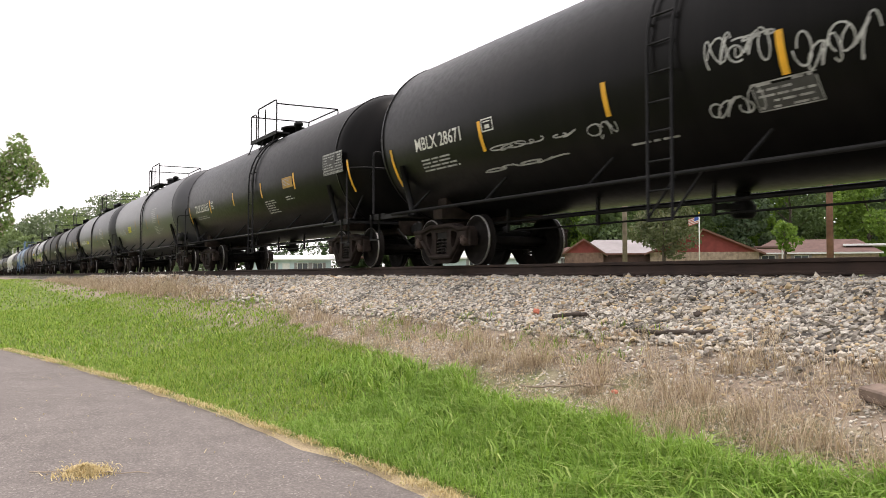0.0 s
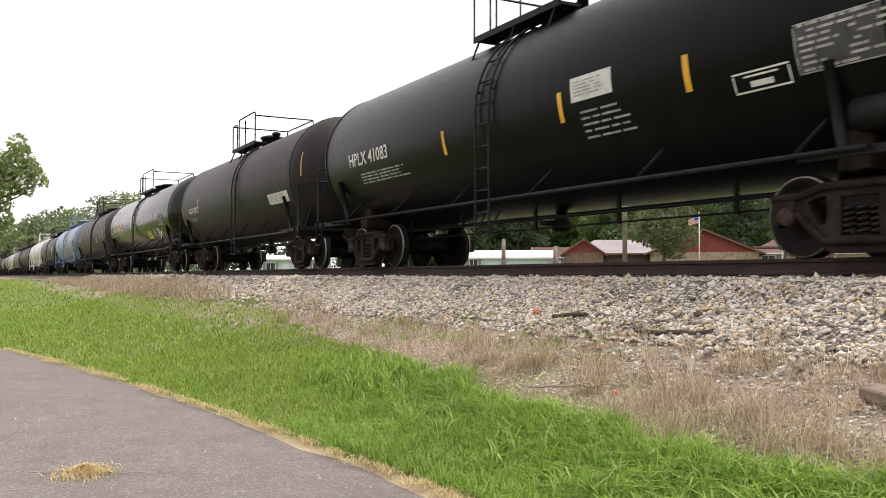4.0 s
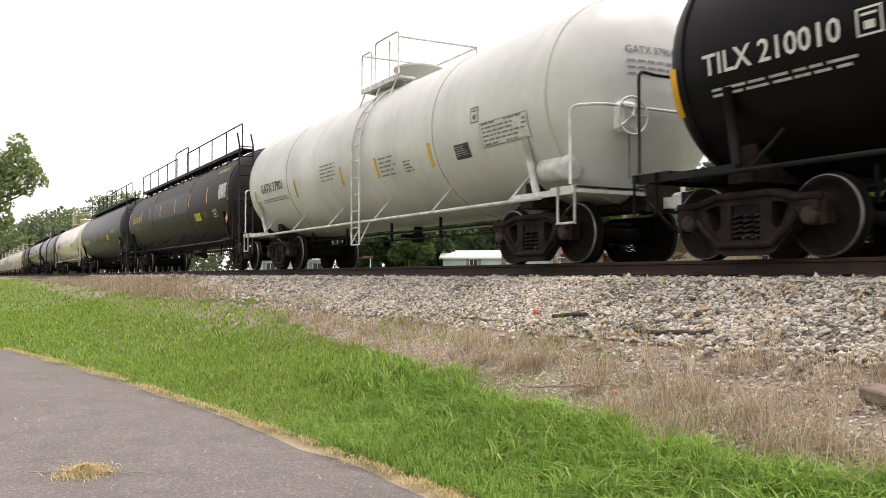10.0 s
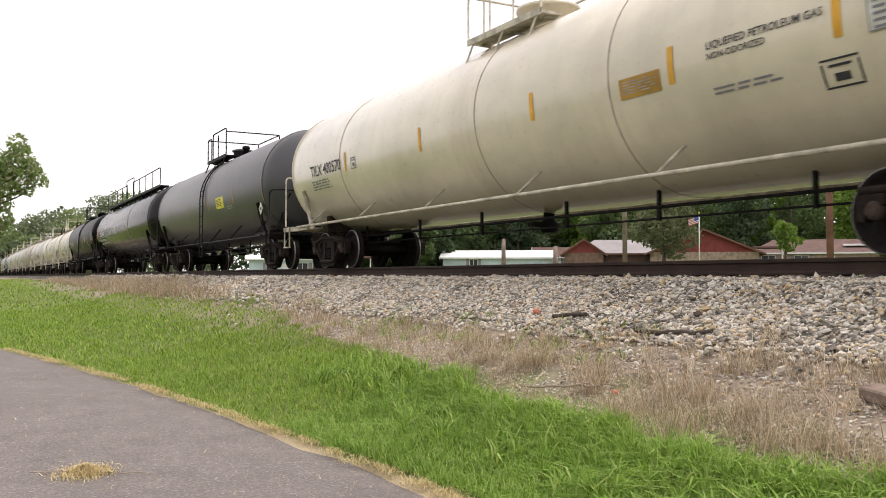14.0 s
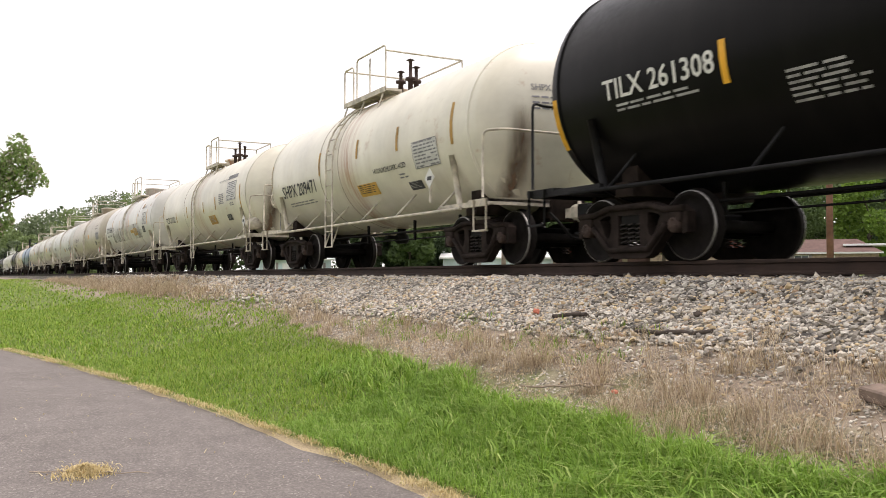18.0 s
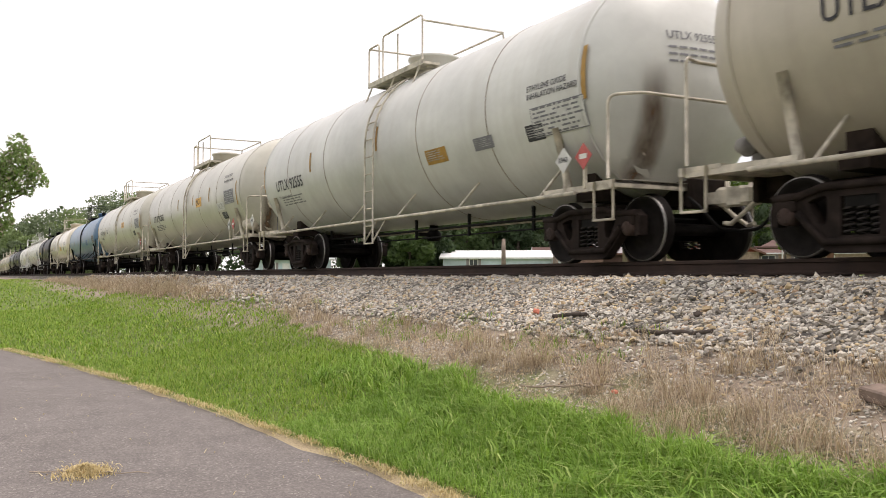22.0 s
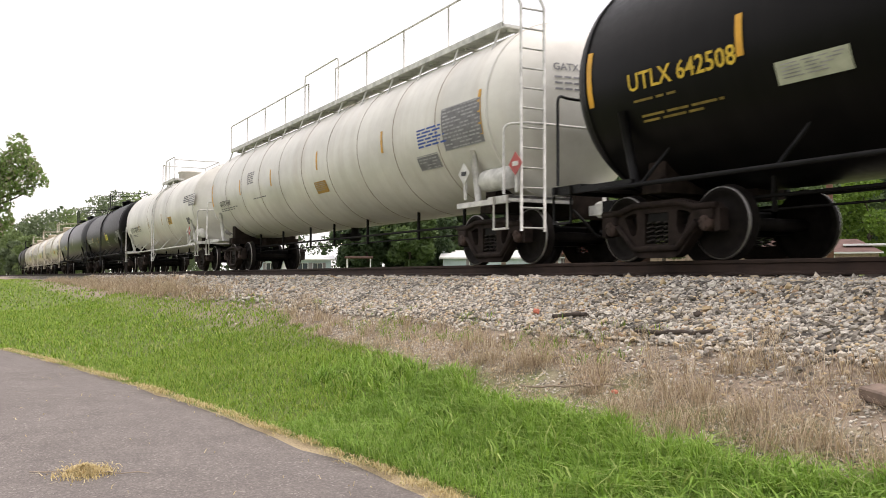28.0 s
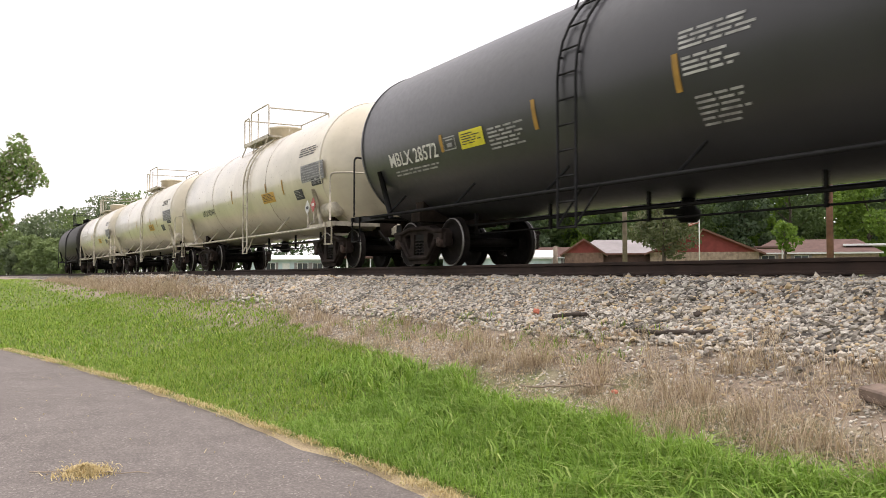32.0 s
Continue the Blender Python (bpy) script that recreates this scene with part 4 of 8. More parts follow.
def sheet(name, xs, ys, zf, mat):
    vs = [(x, y, zf(x, y)) for x in xs for y in ys]
    ny = len(ys)
    fs = [(i * ny + j, (i + 1) * ny + j, (i + 1) * ny + j + 1, i * ny + j + 1) for i in range(len(xs) - 1) for j in range(ny - 1)]
    me = bpy.data.meshes.new(name)
    me.from_pydata(vs, [], fs)
    me.polygons.foreach_set("use_smooth", [True] * len(fs))
    me.materials.append(mat)
    return new(name, me)


ground = sheet("ground", spaced(-1400, 1200, -6, 0.5), sorted(set(spaced(-500, 1400, 4.0, 0.45) + [6.95, 7.4, 10.7, 11.2, 13.0])), lambda x, y: ground_z(x, y) - (0.03 if y < edge_y(x) else 0.0), GROUND_M)
tagged(ground, "mown green verge with dry stubble beside the railway", "ground", kind="structure")

# the asphalt path, a thin slab with a crumbling edge
xs = [60.0, 40.0, 25.0, 15.0, 8.0, 4.0] + [2.5 - 0.35 * i for i in range(60)] + [-18.7 - 1.2 * i for i in range(45)]
vs, fs = [], []
for i, x in enumerate(xs):
    e = edge_y(x) + 0.05 * noise.noise((x * 2.1, 0, 5)) + 0.03 * noise.noise((x * 7, 2, 5))
    w = 3.4
    for k in range(9):
        vs.append((x, e - w * k / 8, 0.022 - (0.03 if k in (0,) else 0)))
for i in range(len(xs) - 1):
    for k in range(8):
        a = i * 9 + k
        fs.append((a, a + 9, a + 10, a + 1))
me = bpy.data.meshes.new("path")
me.from_pydata(vs, [], fs)
me.materials.append(ASPHALT_M)
path = tagged(new("path", me), "worn grey asphalt footpath curving away from the track", "path", kind="structure")

# the ballast bed
def toe_y(x):
    """Where the stones give way to the stubble."""
    return 5.7 + 0.7 * max(0.0, min(1.0, (-14 - x) / 16))


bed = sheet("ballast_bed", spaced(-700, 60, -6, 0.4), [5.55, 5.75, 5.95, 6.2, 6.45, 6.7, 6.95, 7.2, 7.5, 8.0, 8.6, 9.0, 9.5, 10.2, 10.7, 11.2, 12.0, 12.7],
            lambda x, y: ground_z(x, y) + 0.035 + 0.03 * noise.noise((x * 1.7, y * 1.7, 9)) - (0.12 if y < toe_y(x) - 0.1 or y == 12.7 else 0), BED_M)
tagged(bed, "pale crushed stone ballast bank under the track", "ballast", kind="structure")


def unit_stone(rnd):
    """A broken lump: a squashed, knocked-about octahedron-like solid of 8 corners."""
    vs = []
    for sx in (-1, 1):
        for sy in (-1, 1):
            for sz in (-1, 1):
                k = rnd.uniform(0.4, 0.85)
                vs.append((sx * k * rnd.uniform(0.8, 1.35), sy * k * rnd.uniform(0.5, 1.0), sz * k * rnd.uniform(0.35, 0.75)))
    return vs, ((0, 1, 3, 2), (4, 6, 7, 5), (0, 4, 5, 1), (2, 3, 7, 6), (0, 2, 6, 4), (1, 5, 7, 3))


def scatter_mesh(name, shapes, places, mat, smooth=False):
    """Joins many small shapes: shapes are (verts, faces), places rows of x, y, z, size, turn, tilt, shape."""
    V, Fi, start, tot, off = [], [], [], [], 0
    npos = 0
    for (x, y, z, s, turn, tilt, k) in places:
        v, f = shapes[k]
        M3 = np.array(Euler((tilt, tilt * 0.7, turn)).to_matrix())
        V.append(v @ M3.T * s + (x, y, z))
        for q in f:
            Fi.extend(i + off for i in q)
            start.append(npos)
            npos += len(q)
        off += len(v)
    V = np.concatenate(V)
    me = bpy.data.meshes.new(name)
    me.vertices.add(len(V))
    me.vertices.foreach_set("co", V.astype(np.float32).ravel())
    me.loops.add(len(Fi))
    me.loops.foreach_set("vertex_index", Fi)
    me.polygons.add(len(start))
    me.polygons.foreach_set("loop_start", start)
    if smooth:
        me.polygons.foreach_set("use_smooth", [True] * len(start))
    me.materials.append(mat)
    me.update(calc_edges=True)
    return me


def build_stones():
    rnd = random.Random(5)
    shapes = [(np.array(v), f) for v, f in (unit_stone(rnd) for _ in range(14))]
    rows = []

    def lay(x0, x1, y0, y1, per, size):
        n = int((x1 - x0) * (y1 - y0) * per)
        for _ in range(n):
            x, y = rnd.uniform(x0, x1), rnd.uniform(y0, y1)
            # the toe of the bank frays out into the dry grass
            toe = toe_y(x) + 0.05
            if y < toe + 0.15 * noise.noise((x * 1.4, 3.0, 1.0)) and rnd.random() > max(0, 1 - (toe - y) / 1.1) ** 4 * 0.6 + 0.006:
                continue
            s = size * rnd.choice((0.7, 0.9, 1.0, 1.0, 1.15, 1.4))
            z = ground_z(x, y) + 0.02 + s * rnd.uniform(0.1, 0.5) - (0.03 if y < 5.6 else 0)
            rows.append((x, y, z, s, rnd.uniform(0, 6.3), rnd.uniform(-0.9, 0.9), rnd.randrange(14)))
    lay(-9.5, -3.2, 4.6, 7.45, 1500, 0.0265)
    lay(-18, -9.5, 4.7, 7.45, 950, 0.0285)
    lay(-32, -18, 5.0, 7.45, 330, 0.045)
    lay(-60, -32, 5.4, 7.4, 80, 0.085)
    lay(-30, -3.2, 7.45, 8.2, 60, 0.045)
    for _ in range(9000):
        x, y = rnd.uniform(-13, -2.8), rnd.uniform(4.2, 5.9)
        if lawn_edge(x, y) > -0.05:
            continue
        rows.append((x, y, ground_z(x, y) + 0.004, 0.013 * rnd.uniform(0.5, 1.6), rnd.uniform(0, 6.3), rnd.uniform(-0.9, 0.9), rnd.randrange(14)))
    ob = new("ballast_stones", scatter_mesh("ballast_stones", shapes, rows, STONE_BED_M))
    ob.parent = bed
    tagged(ob, "heaped grey, white and tan crushed stones", kind="stuff")
    # the stones nearest to the path, one by one
    meshes = []
    for v, f in shapes[:10]:
        me = bpy.data.meshes.new("stone")
        me.from_pydata([tuple(q) for q in v], [], [tuple(q) for q in f])
        me.materials.append(STONE_M)
        meshes.append(me)
    for i in range(300):
        x, y = rnd.uniform(-8.5, -4.2), rnd.uniform(5.3, 6.9)
        s = 0.033 * rnd.choice((0.8, 1.0, 1.0, 1.2, 1.4))
        o = part("stone", meshes[i % 10], None, bed, at=Matrix.LocRotScale((x, y, ground_z(x, y) + 0.045 + s * 0.45), Euler((rnd.uniform(-0.9, 0.9), rnd.uniform(-0.6, 0.6), rnd.uniform(0, 6.3))), (s, s, s)))


# ---- track ----
RAIL_SIDE = simple("rusted_rail_steel", (0.030, 0.017, 0.012), 0.85, 0.0, 0.4, 3.0, 0.3)
RAIL_HEAD = simple("polished_rail_head", (0.5, 0.48, 0.46), 0.25, 1.0, 0.15, 3.0, 0.0)
TIE_WOOD = simple("creosoted_tie_wood", (0.07, 0.055, 0.045), 0.95, 0.0, 0.5, 7.0, 0.6)


def build_track():
    sec = [(-0.075, -0.185), (0.075, -0.185), (0.075, -0.172), (0.02, -0.155), (0.009, -0.14), (0.009, -0.055), (0.034, -0.045), (0.0365, -0.014), (0.030, -0.002), (-0.030, -0.002), (-0.0365, -0.014), (-0.034, -0.045), (-0.009, -0.055), (-0.009, -0.14), (-0.02, -0.155), (-0.075, -0.172)]
    for sy in (-1, 1):
        bm = B()
        xs = [-900, -300, -100, -50, -20, 0, 60]
        rings = [[bm.verts.new((x, TRACK_Y + sy * 0.755 + y, RAIL + z)) for y, z in sec] for x in xs]
        n = len(sec)
        for p, q in zip(rings, rings[1:]):
            for k in range(n):
                f = bm.faces.new((p[k], p[(k + 1) % n], q[(k + 1) % n], q[k]))
                f.material_index = 1 if k == 8 else 0
        bmesh.ops.recalc_face_normals(bm, faces=bm.faces)
        rail = part("rail", bm, [RAIL_SIDE, RAIL_HEAD], None)
        tagged(rail, "rust-brown steel rail with a polished head", "rail", "rails of the track", "structure")
        if sy < 0:
            bm = B()
            box(bm, (-5.55, TRACK_Y - 0.755 - 0.002, RAIL - 0.02), (0.012, 0.078, 0.045))
            part("joint_gap", bm, GREASE, rail)
    tie = None
    for i in range(90):
        x = -2.0 - i * 0.53
        if tie is None:
            bm = B()
            bbox(bm, (0, 0, 0), (0.23, 2.6, 0.18), 0.012)
            for sy in (-1, 1):
                box(bm, (0, sy * 0.755, 0.095), (0.19, 0.34, 0.02))
            tie = part("sleeper", bm, TIE_WOOD, None)
            tie.matrix_basis = pose(x, TRACK_Y, RAIL - 0.29)
            tagged(tie, "dark creosoted timber sleeper bedded in ballast", "sleeper", "sleepers under the rails")
        else:
            copy_thing(tie, pose(x, TRACK_Y, RAIL - 0.29, 0, 0, random.Random(i).uniform(-1, 1)))


build_track()


# ---- grass ----
def blade_material(name, stops, rough=0.6):
    m = Mat(name, rough, 0.0, 0.25)
    n = m.noise((0.9, 0.9, 0.9), 4)
    c = m.ramp(m.island(), *stops)
    m.color(m.mix(0.7, c, m.ramp(n, (0.3, (0.78, 0.82, 0.76)), (0.7, (1, 1, 1))), "MULTIPLY"))
    m.leafy(0.35, (1.0, 1.0, 0.8))
    return m.m


# one grass in two tones: near lightened, far darkened in colour to even brightness
NEAR_BLADE = blade_material("near_grass_blade_lightened", ((0.0, (0.14, 0.25, 0.04)), (0.4, (0.22, 0.375, 0.06)), (0.8, (0.32, 0.48, 0.095)), (1.0, (0.45, 0.52, 0.2))))
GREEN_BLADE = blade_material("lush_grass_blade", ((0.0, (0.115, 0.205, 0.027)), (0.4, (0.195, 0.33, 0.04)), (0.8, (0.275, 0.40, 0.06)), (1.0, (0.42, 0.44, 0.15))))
DRY_BLADE = blade_material("dead_grass_blade", ((0.0, (0.27, 0.195, 0.145)), (0.5, (0.48, 0.38, 0.285)), (1.0, (0.70, 0.60, 0.475))), 0.8)
STRAW = blade_material("cut_straw", ((0.0, (0.46, 0.35, 0.18)), (0.5, (0.62, 0.5, 0.28)), (1.0, (0.72, 0.62, 0.4))), 0.8)


def blades(name, P, H, W, lean, mat, rng):
    """Bent, tapering blades: two quads and a tip each, from foot points P (n, 3)."""
    n = len(P)
    a = rng.uniform(0, 2 * np.pi, n)
    side = np.stack([np.cos(a), np.sin(a), np.zeros(n)], 1)
    b = a + np.pi / 2 + rng.uniform(-0.5, 0.5, n)
    d = np.stack([np.cos(b), np.sin(b), np.zeros(n)], 1)
    ln = (lean * rng.uniform(0.3, 1.4, n))[:, None]
    up = np.array([0, 0, 1.0])
    Hc, Wc = H[:, None], W[:, None]
    p1 = P + up * Hc * 0.5 + d * Hc * ln * 0.22
    p2 = P + up * Hc * (0.95 - 0.25 * ln) + d * Hc * ln * 0.85
    V = np.stack([P - side * Wc * 0.5, P + side * Wc * 0.5, p1 - side * Wc * 0.42, p1 + side * Wc * 0.42, p2], 1).reshape(-1, 3)
    base = np.arange(n)[:, None] * 5
    q = (base + np.array([0, 1, 3, 2])).ravel()
    t = (base + np.array([2, 3, 4])).ravel()
    loops = np.concatenate([q, t])
    me = bpy.data.meshes.new(name)
    me.vertices.add(len(V))
    me.vertices.foreach_set("co", V.astype(np.float32).ravel())
    me.loops.add(len(loops))
    me.loops.foreach_set("vertex_index", loops.astype(np.int32))
    me.polygons.add(2 * n)
    me.polygons.foreach_set("loop_start", np.concatenate([np.arange(n) * 4, 4 * n + np.arange(n) * 3]).astype(np.int32))
    me.materials.append(mat)
    me.update(calc_edges=True)
    return new(name, me)


def feet(rng, n, x0, x1, y0, y1, keep):
    X, Y = rng.uniform(x0, x1, n), rng.uniform(y0, y1, n)
    P = [(x, y, ground_z(x, y) - 0.01) for x, y in zip(X, Y) if keep(x, y)]
    return np.array(P)


LAWN_END = ((-1000, 6.3), (-70, 6.0), (-40, 5.6), (-25, 5.7), (-20.5, 5.95), (-17, 5.6), (-14.3, 5.05), (-12, 4.75), (-9.5, 4.5), (-8, 4.38), (-6.7, 4.2), (-5.7, 4.02), (-4.5, 4.04), (-3, 4.12), (60, 4.15))


def lawn_edge(x, y):
    """Above 0: inside the green verge; it ends raggedly at the stubble."""
    for (a, ya), (b, yb) in zip(LAWN_END, LAWN_END[1:]):
        if a <= x <= b:
            lim = ya + (yb - ya) * (x - a) / (b - a)
            break
    else:
        lim = 4.4
    return lim + 0.2 * noise.noise((x * 0.8, 0.5, 2.0)) + 0.22 * noise.noise((x * 2.1, y * 1.8, 4.0)) - y


def tufts(rng, count, x0, x1, y0, y1, per, keep, r):
    """Feet of blades in separate tufts."""
    out = []
    for x, y in zip(rng.uniform(x0, x1, count), rng.uniform(y0, y1, count)):
        if keep(x, y):
            for dx, dy in rng.normal(0, r, (int(per * rng.uniform(0.4, 1.6)), 2)):
                out.append((x + dx, y + dy, ground_z(x + dx, y + dy) - 0.01))
    return np.array(out)


def build_grass():
    rng = np.random.default_rng(4)
    green = lambda x, y: (y > edge_y(x) + 0.05 + 0.05 * noise.noise((x * 3, 0, 8)) or (y < edge_y(x) - 3.5 and x > -14)) and lawn_edge(x, y) > 0
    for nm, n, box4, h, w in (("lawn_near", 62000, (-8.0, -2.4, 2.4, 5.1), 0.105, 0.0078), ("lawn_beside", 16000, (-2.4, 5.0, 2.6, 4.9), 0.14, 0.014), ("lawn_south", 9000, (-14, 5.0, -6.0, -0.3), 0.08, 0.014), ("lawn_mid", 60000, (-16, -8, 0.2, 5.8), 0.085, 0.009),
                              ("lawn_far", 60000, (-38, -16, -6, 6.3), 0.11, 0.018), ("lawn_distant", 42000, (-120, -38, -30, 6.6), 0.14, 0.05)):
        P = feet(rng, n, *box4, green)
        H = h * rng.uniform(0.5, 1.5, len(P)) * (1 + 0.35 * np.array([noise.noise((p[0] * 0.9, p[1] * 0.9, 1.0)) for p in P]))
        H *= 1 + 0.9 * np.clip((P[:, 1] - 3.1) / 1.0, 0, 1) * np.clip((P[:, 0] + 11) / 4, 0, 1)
        o = blades("grass", P, H, w * rng.uniform(0.6, 1.4, len(P)), 1.35, NEAR_BLADE if nm == "lawn_near" else GREEN_BLADE, rng)
        tagged(o, "lush bright green mown grass", "grass", kind="stuff")
    # long arching blades where the mower does not reach, and stray green tufts in the stubble
    rim = lambda x, y: 0.0 < lawn_edge(x, y) < 0.9
    P = tufts(rng, 800, -10, -2.4, 3.0, 4.9, 11, rim, 0.03)
    o = blades("long_grass", P, rng.uniform(0.14, 0.30, len(P)), rng.uniform(0.010, 0.018, len(P)), 1.4, NEAR_BLADE, rng)
    tagged(o, "long arching green grass at the edge of the stubble", "grass", kind="stuff")
    stray = lambda x, y: lawn_edge(x, y) < 0.1 and y < 5.9 and noise.noise((x * 0.5, y * 0.8, 21.0)) > 0.12
    P = tufts(rng, 620, -30, -6, 4.3, 6.2, 10, stray, 0.04)
    o = blades("weeds", P, rng.uniform(0.08, 0.22, len(P)), rng.uniform(0.005, 0.012, len(P)), 1.3, GREEN_BLADE, rng)
    tagged(o, "stray green weeds in the dry stubble", "weeds", kind="stuff")
    for count, box4, per, h, w, r in ((760, (-9.5, -2.4, 4.0, 6.0), 21, 0.25, 0.0046, 0.05), (640, (-22, -9.5, 4.5, 6.3), 20, 0.25, 0.006, 0.05), (1500, (-80, -22, 5.3, 6.7), 22, 0.30, 0.014, 0.12)):
        def keep(x, y):
            c = noise.noise((x * 2.3, y * 2.6, 11.0)) + 0.3 * noise.noise((x * 4, y * 4, 12.0)) - (0.2 if x > -14 else 0)
            if -6.7 < x < -5.4 and 4.15 < y < 4.85 or -3.9 < x < -3.1 and 4.6 < y < 5.3:
                c -= 0.35
            return lawn_edge(x, y) < 0.12 and c > -0.08 + max(0, y - toe_y(x) + 0.2) * 1.2 - (0.4 if -60 < x < -27 else 0.14 if x > -6 else 0)
        P = tufts(rng, count, *box4, per, keep, r)
        H = h * rng.uniform(0.35, 1.5, len(P))
        o = blades("dry_grass", P, H, w * rng.uniform(0.6, 1.4, len(P)), 1.25, DRY_BLADE, rng)
        tagged(o, "tufts of dead tan grass at the foot of the ballast", "dry grass", kind="stuff")
    # dead stems that lie flat over the bare soil
    P = feet(rng, 15000, -12, -2.4, 3.9, 5.75, lambda x, y: lawn_edge(x, y) < 0.1 and noise.noise((x * 1.2, y * 1.6, 31.0)) > -0.25)
    P[:, 2] += 0.015
    o = blades("fallen_stems", P, rng.uniform(0.04, 0.13, len(P)), rng.uniform(0.003, 0.006, len(P)), 2.3, DRY_BLADE, rng)
    tagged(o, "dead tan stems lying flat on bare soil", "dry grass", kind="stuff")
    # straw clippings along the path's edge, and a small heap on the path
    n = 15000
    X = 1.0 - 20 * rng.random(n) ** 1.5
    Y = np.array([edge_y(x) for x in X]) + rng.normal(-0.03, 0.05, n) * (0.5 + 0.9 * np.abs(np.sin(X * 2.3 + np.sin(X * 5)))) + 0.025 * np.sin(X * 5.1) * np.sin(X * 1.7)
    drift = np.array([noise.noise((x * 1.1, 4.0, 0.0)) + 0.5 * noise.noise((x * 3.7, 9.0, 0.0)) for x in X]) + rng.uniform(-0.25, 0.35, n) > -0.08
    X, Y = X[drift], Y[drift]
    n = len(X)
    P = np.stack([X, Y, 0.03 + 0.02 * rng.random(n)], 1)
    o = blades("straw_clippings", P, rng.uniform(0.02, 0.05, n), rng.uniform(0.004, 0.01, n), 1.6, STRAW, rng)
    tagged(o, "dry straw-coloured clippings along the path's edge", "clippings", kind="stuff")


build_grass()
build_stones()


# ---- trees ----
def leaf_material(name, dark, mid, light, rough=0.65):
    m = Mat(name, rough, 0.0, 0.25)
    c = m.ramp(m.island(), (0.0, dark), (0.5, mid), (1.0, light))
    n = m.noise((0.35, 0.35, 0.35), 4)
    m.color(m.mix(0.8, c, m.ramp(n, (0.32, (0.68, 0.72, 0.68)), (0.68, (1, 1, 1))), "MULTIPLY"))
    m.leafy(0.42, (1.0, 1.0, 0.75))
    return m.m


LEAF_DARK = leaf_material("dark_green_leaves", (0.072, 0.108, 0.062), (0.09, 0.134, 0.072), (0.108, 0.158, 0.084))
LEAF_MID = leaf_material("mid_green_leaves", (0.105, 0.155, 0.068), (0.128, 0.188, 0.078), (0.15, 0.215, 0.092))
LEAF_LIGHT = leaf_material("light_green_leaves", (0.11, 0.19, 0.035), (0.16, 0.26, 0.045), (0.21, 0.32, 0.07))
LEAF_OLIVE = leaf_material("olive_leaves", (0.12, 0.135, 0.075), (0.16, 0.18, 0.10), (0.21, 0.22, 0.13))
LEAF_PINK = leaf_material("leaf_tips_with_pale_seed_pods", (0.22, 0.34, 0.11), (0.31, 0.44, 0.15), (0.50, 0.44, 0.36))
# distance haze is painted into these two leaf colours, paler and greyer
LEAF_HAZE = leaf_material("haze_paled_hill_leaves", (0.16, 0.205, 0.13), (0.20, 0.25, 0.155), (0.235, 0.285, 0.18))
LEAF_HAZE_LIGHT = leaf_material("haze_paled_light_leaves", (0.21, 0.275, 0.13), (0.25, 0.32, 0.15), (0.28, 0.36, 0.18))
BARK = simple("grey_brown_bark", (0.10, 0.08, 0.065), 0.95, 0.0, 0.4, 3.0, 0.8)


def leaf_cloud(name, clumps, n, size, mat, rng, flat=0.8):
    """n leaf sprays, each two folded quads, spread through clumps (x, y, z, r)."""
    c = np.array(clumps, dtype=float)
    wgt = c[:, 3] ** 2
    k = rng.choice(len(c), n, p=wgt / wgt.sum())
    d = rng.normal(size=(n, 3))
    d /= np.linalg.norm(d, axis=1)[:, None]
    r = c[k, 3] * rng.uniform(0.55, 1.12, n) ** 0.7
    P = c[k, :3] + d * r[:, None] * np.array([1, 1, flat])
    a = rng.normal(size=(n, 3))
    a /= np.linalg.norm(a, axis=1)[:, None]
    b = np.cross(a, rng.normal(size=(n, 3)))
    b /= np.linalg.norm(b, axis=1)[:, None]
    nn = np.cross(a, b)
    s = (size * rng.uniform(0.5, 1.3, n))[:, None]
    V = np.stack([P - a * s * 0.5 + b * s * 0.06, P - b * s * 0.28 + nn * s * 0.1, P + a * s * 0.5, P + b * s * 0.3 + nn * s * 0.12], 1).reshape(-1, 3)
    idx = (np.arange(n)[:, None] * 4 + np.array([0, 1, 2, 0, 2, 3])).ravel()
    me = bpy.data.meshes.new(name)
    me.vertices.add(len(V))
    me.vertices.foreach_set("co", V.astype(np.float32).ravel())
    me.loops.add(len(idx))
    me.loops.foreach_set("vertex_index", idx.astype(np.int32))
    me.polygons.add(2 * n)
    me.polygons.foreach_set("loop_start", (np.arange(2 * n) * 3).astype(np.int32))
    me.materials.append(mat)
    me.update(calc_edges=True)
    return me


def limb(bm, p, q, r0, r1, rnd, n=5, sides=7):
    p, q = Vector(p), Vector(q)
    ax = (q - p).normalized()
    u = ax.cross(Vector((0.3, 0.5, 0.8))).normalized()
    v = ax.cross(u)
    rings = []
    for i in range(n + 1):
        t = i / n
        c = p.lerp(q, t) + (u * rnd.uniform(-1, 1) + v * rnd.uniform(-1, 1)) * r0 * 0.5 * (0 < i < n)
        r = r0 + (r1 - r0) * t
        rings.append([bm.verts.new(c + (u * math.cos(a) + v * math.sin(a)) * r) for a in (2 * math.pi * k / sides for k in range(sides))])
    for a, b in zip(rings, rings[1:]):
        for k in range(sides):
            bm.faces.new((a[k], a[(k + 1) % sides], b[(k + 1) % sides], b[k])).smooth = True
    bm.faces.new(rings[-1])


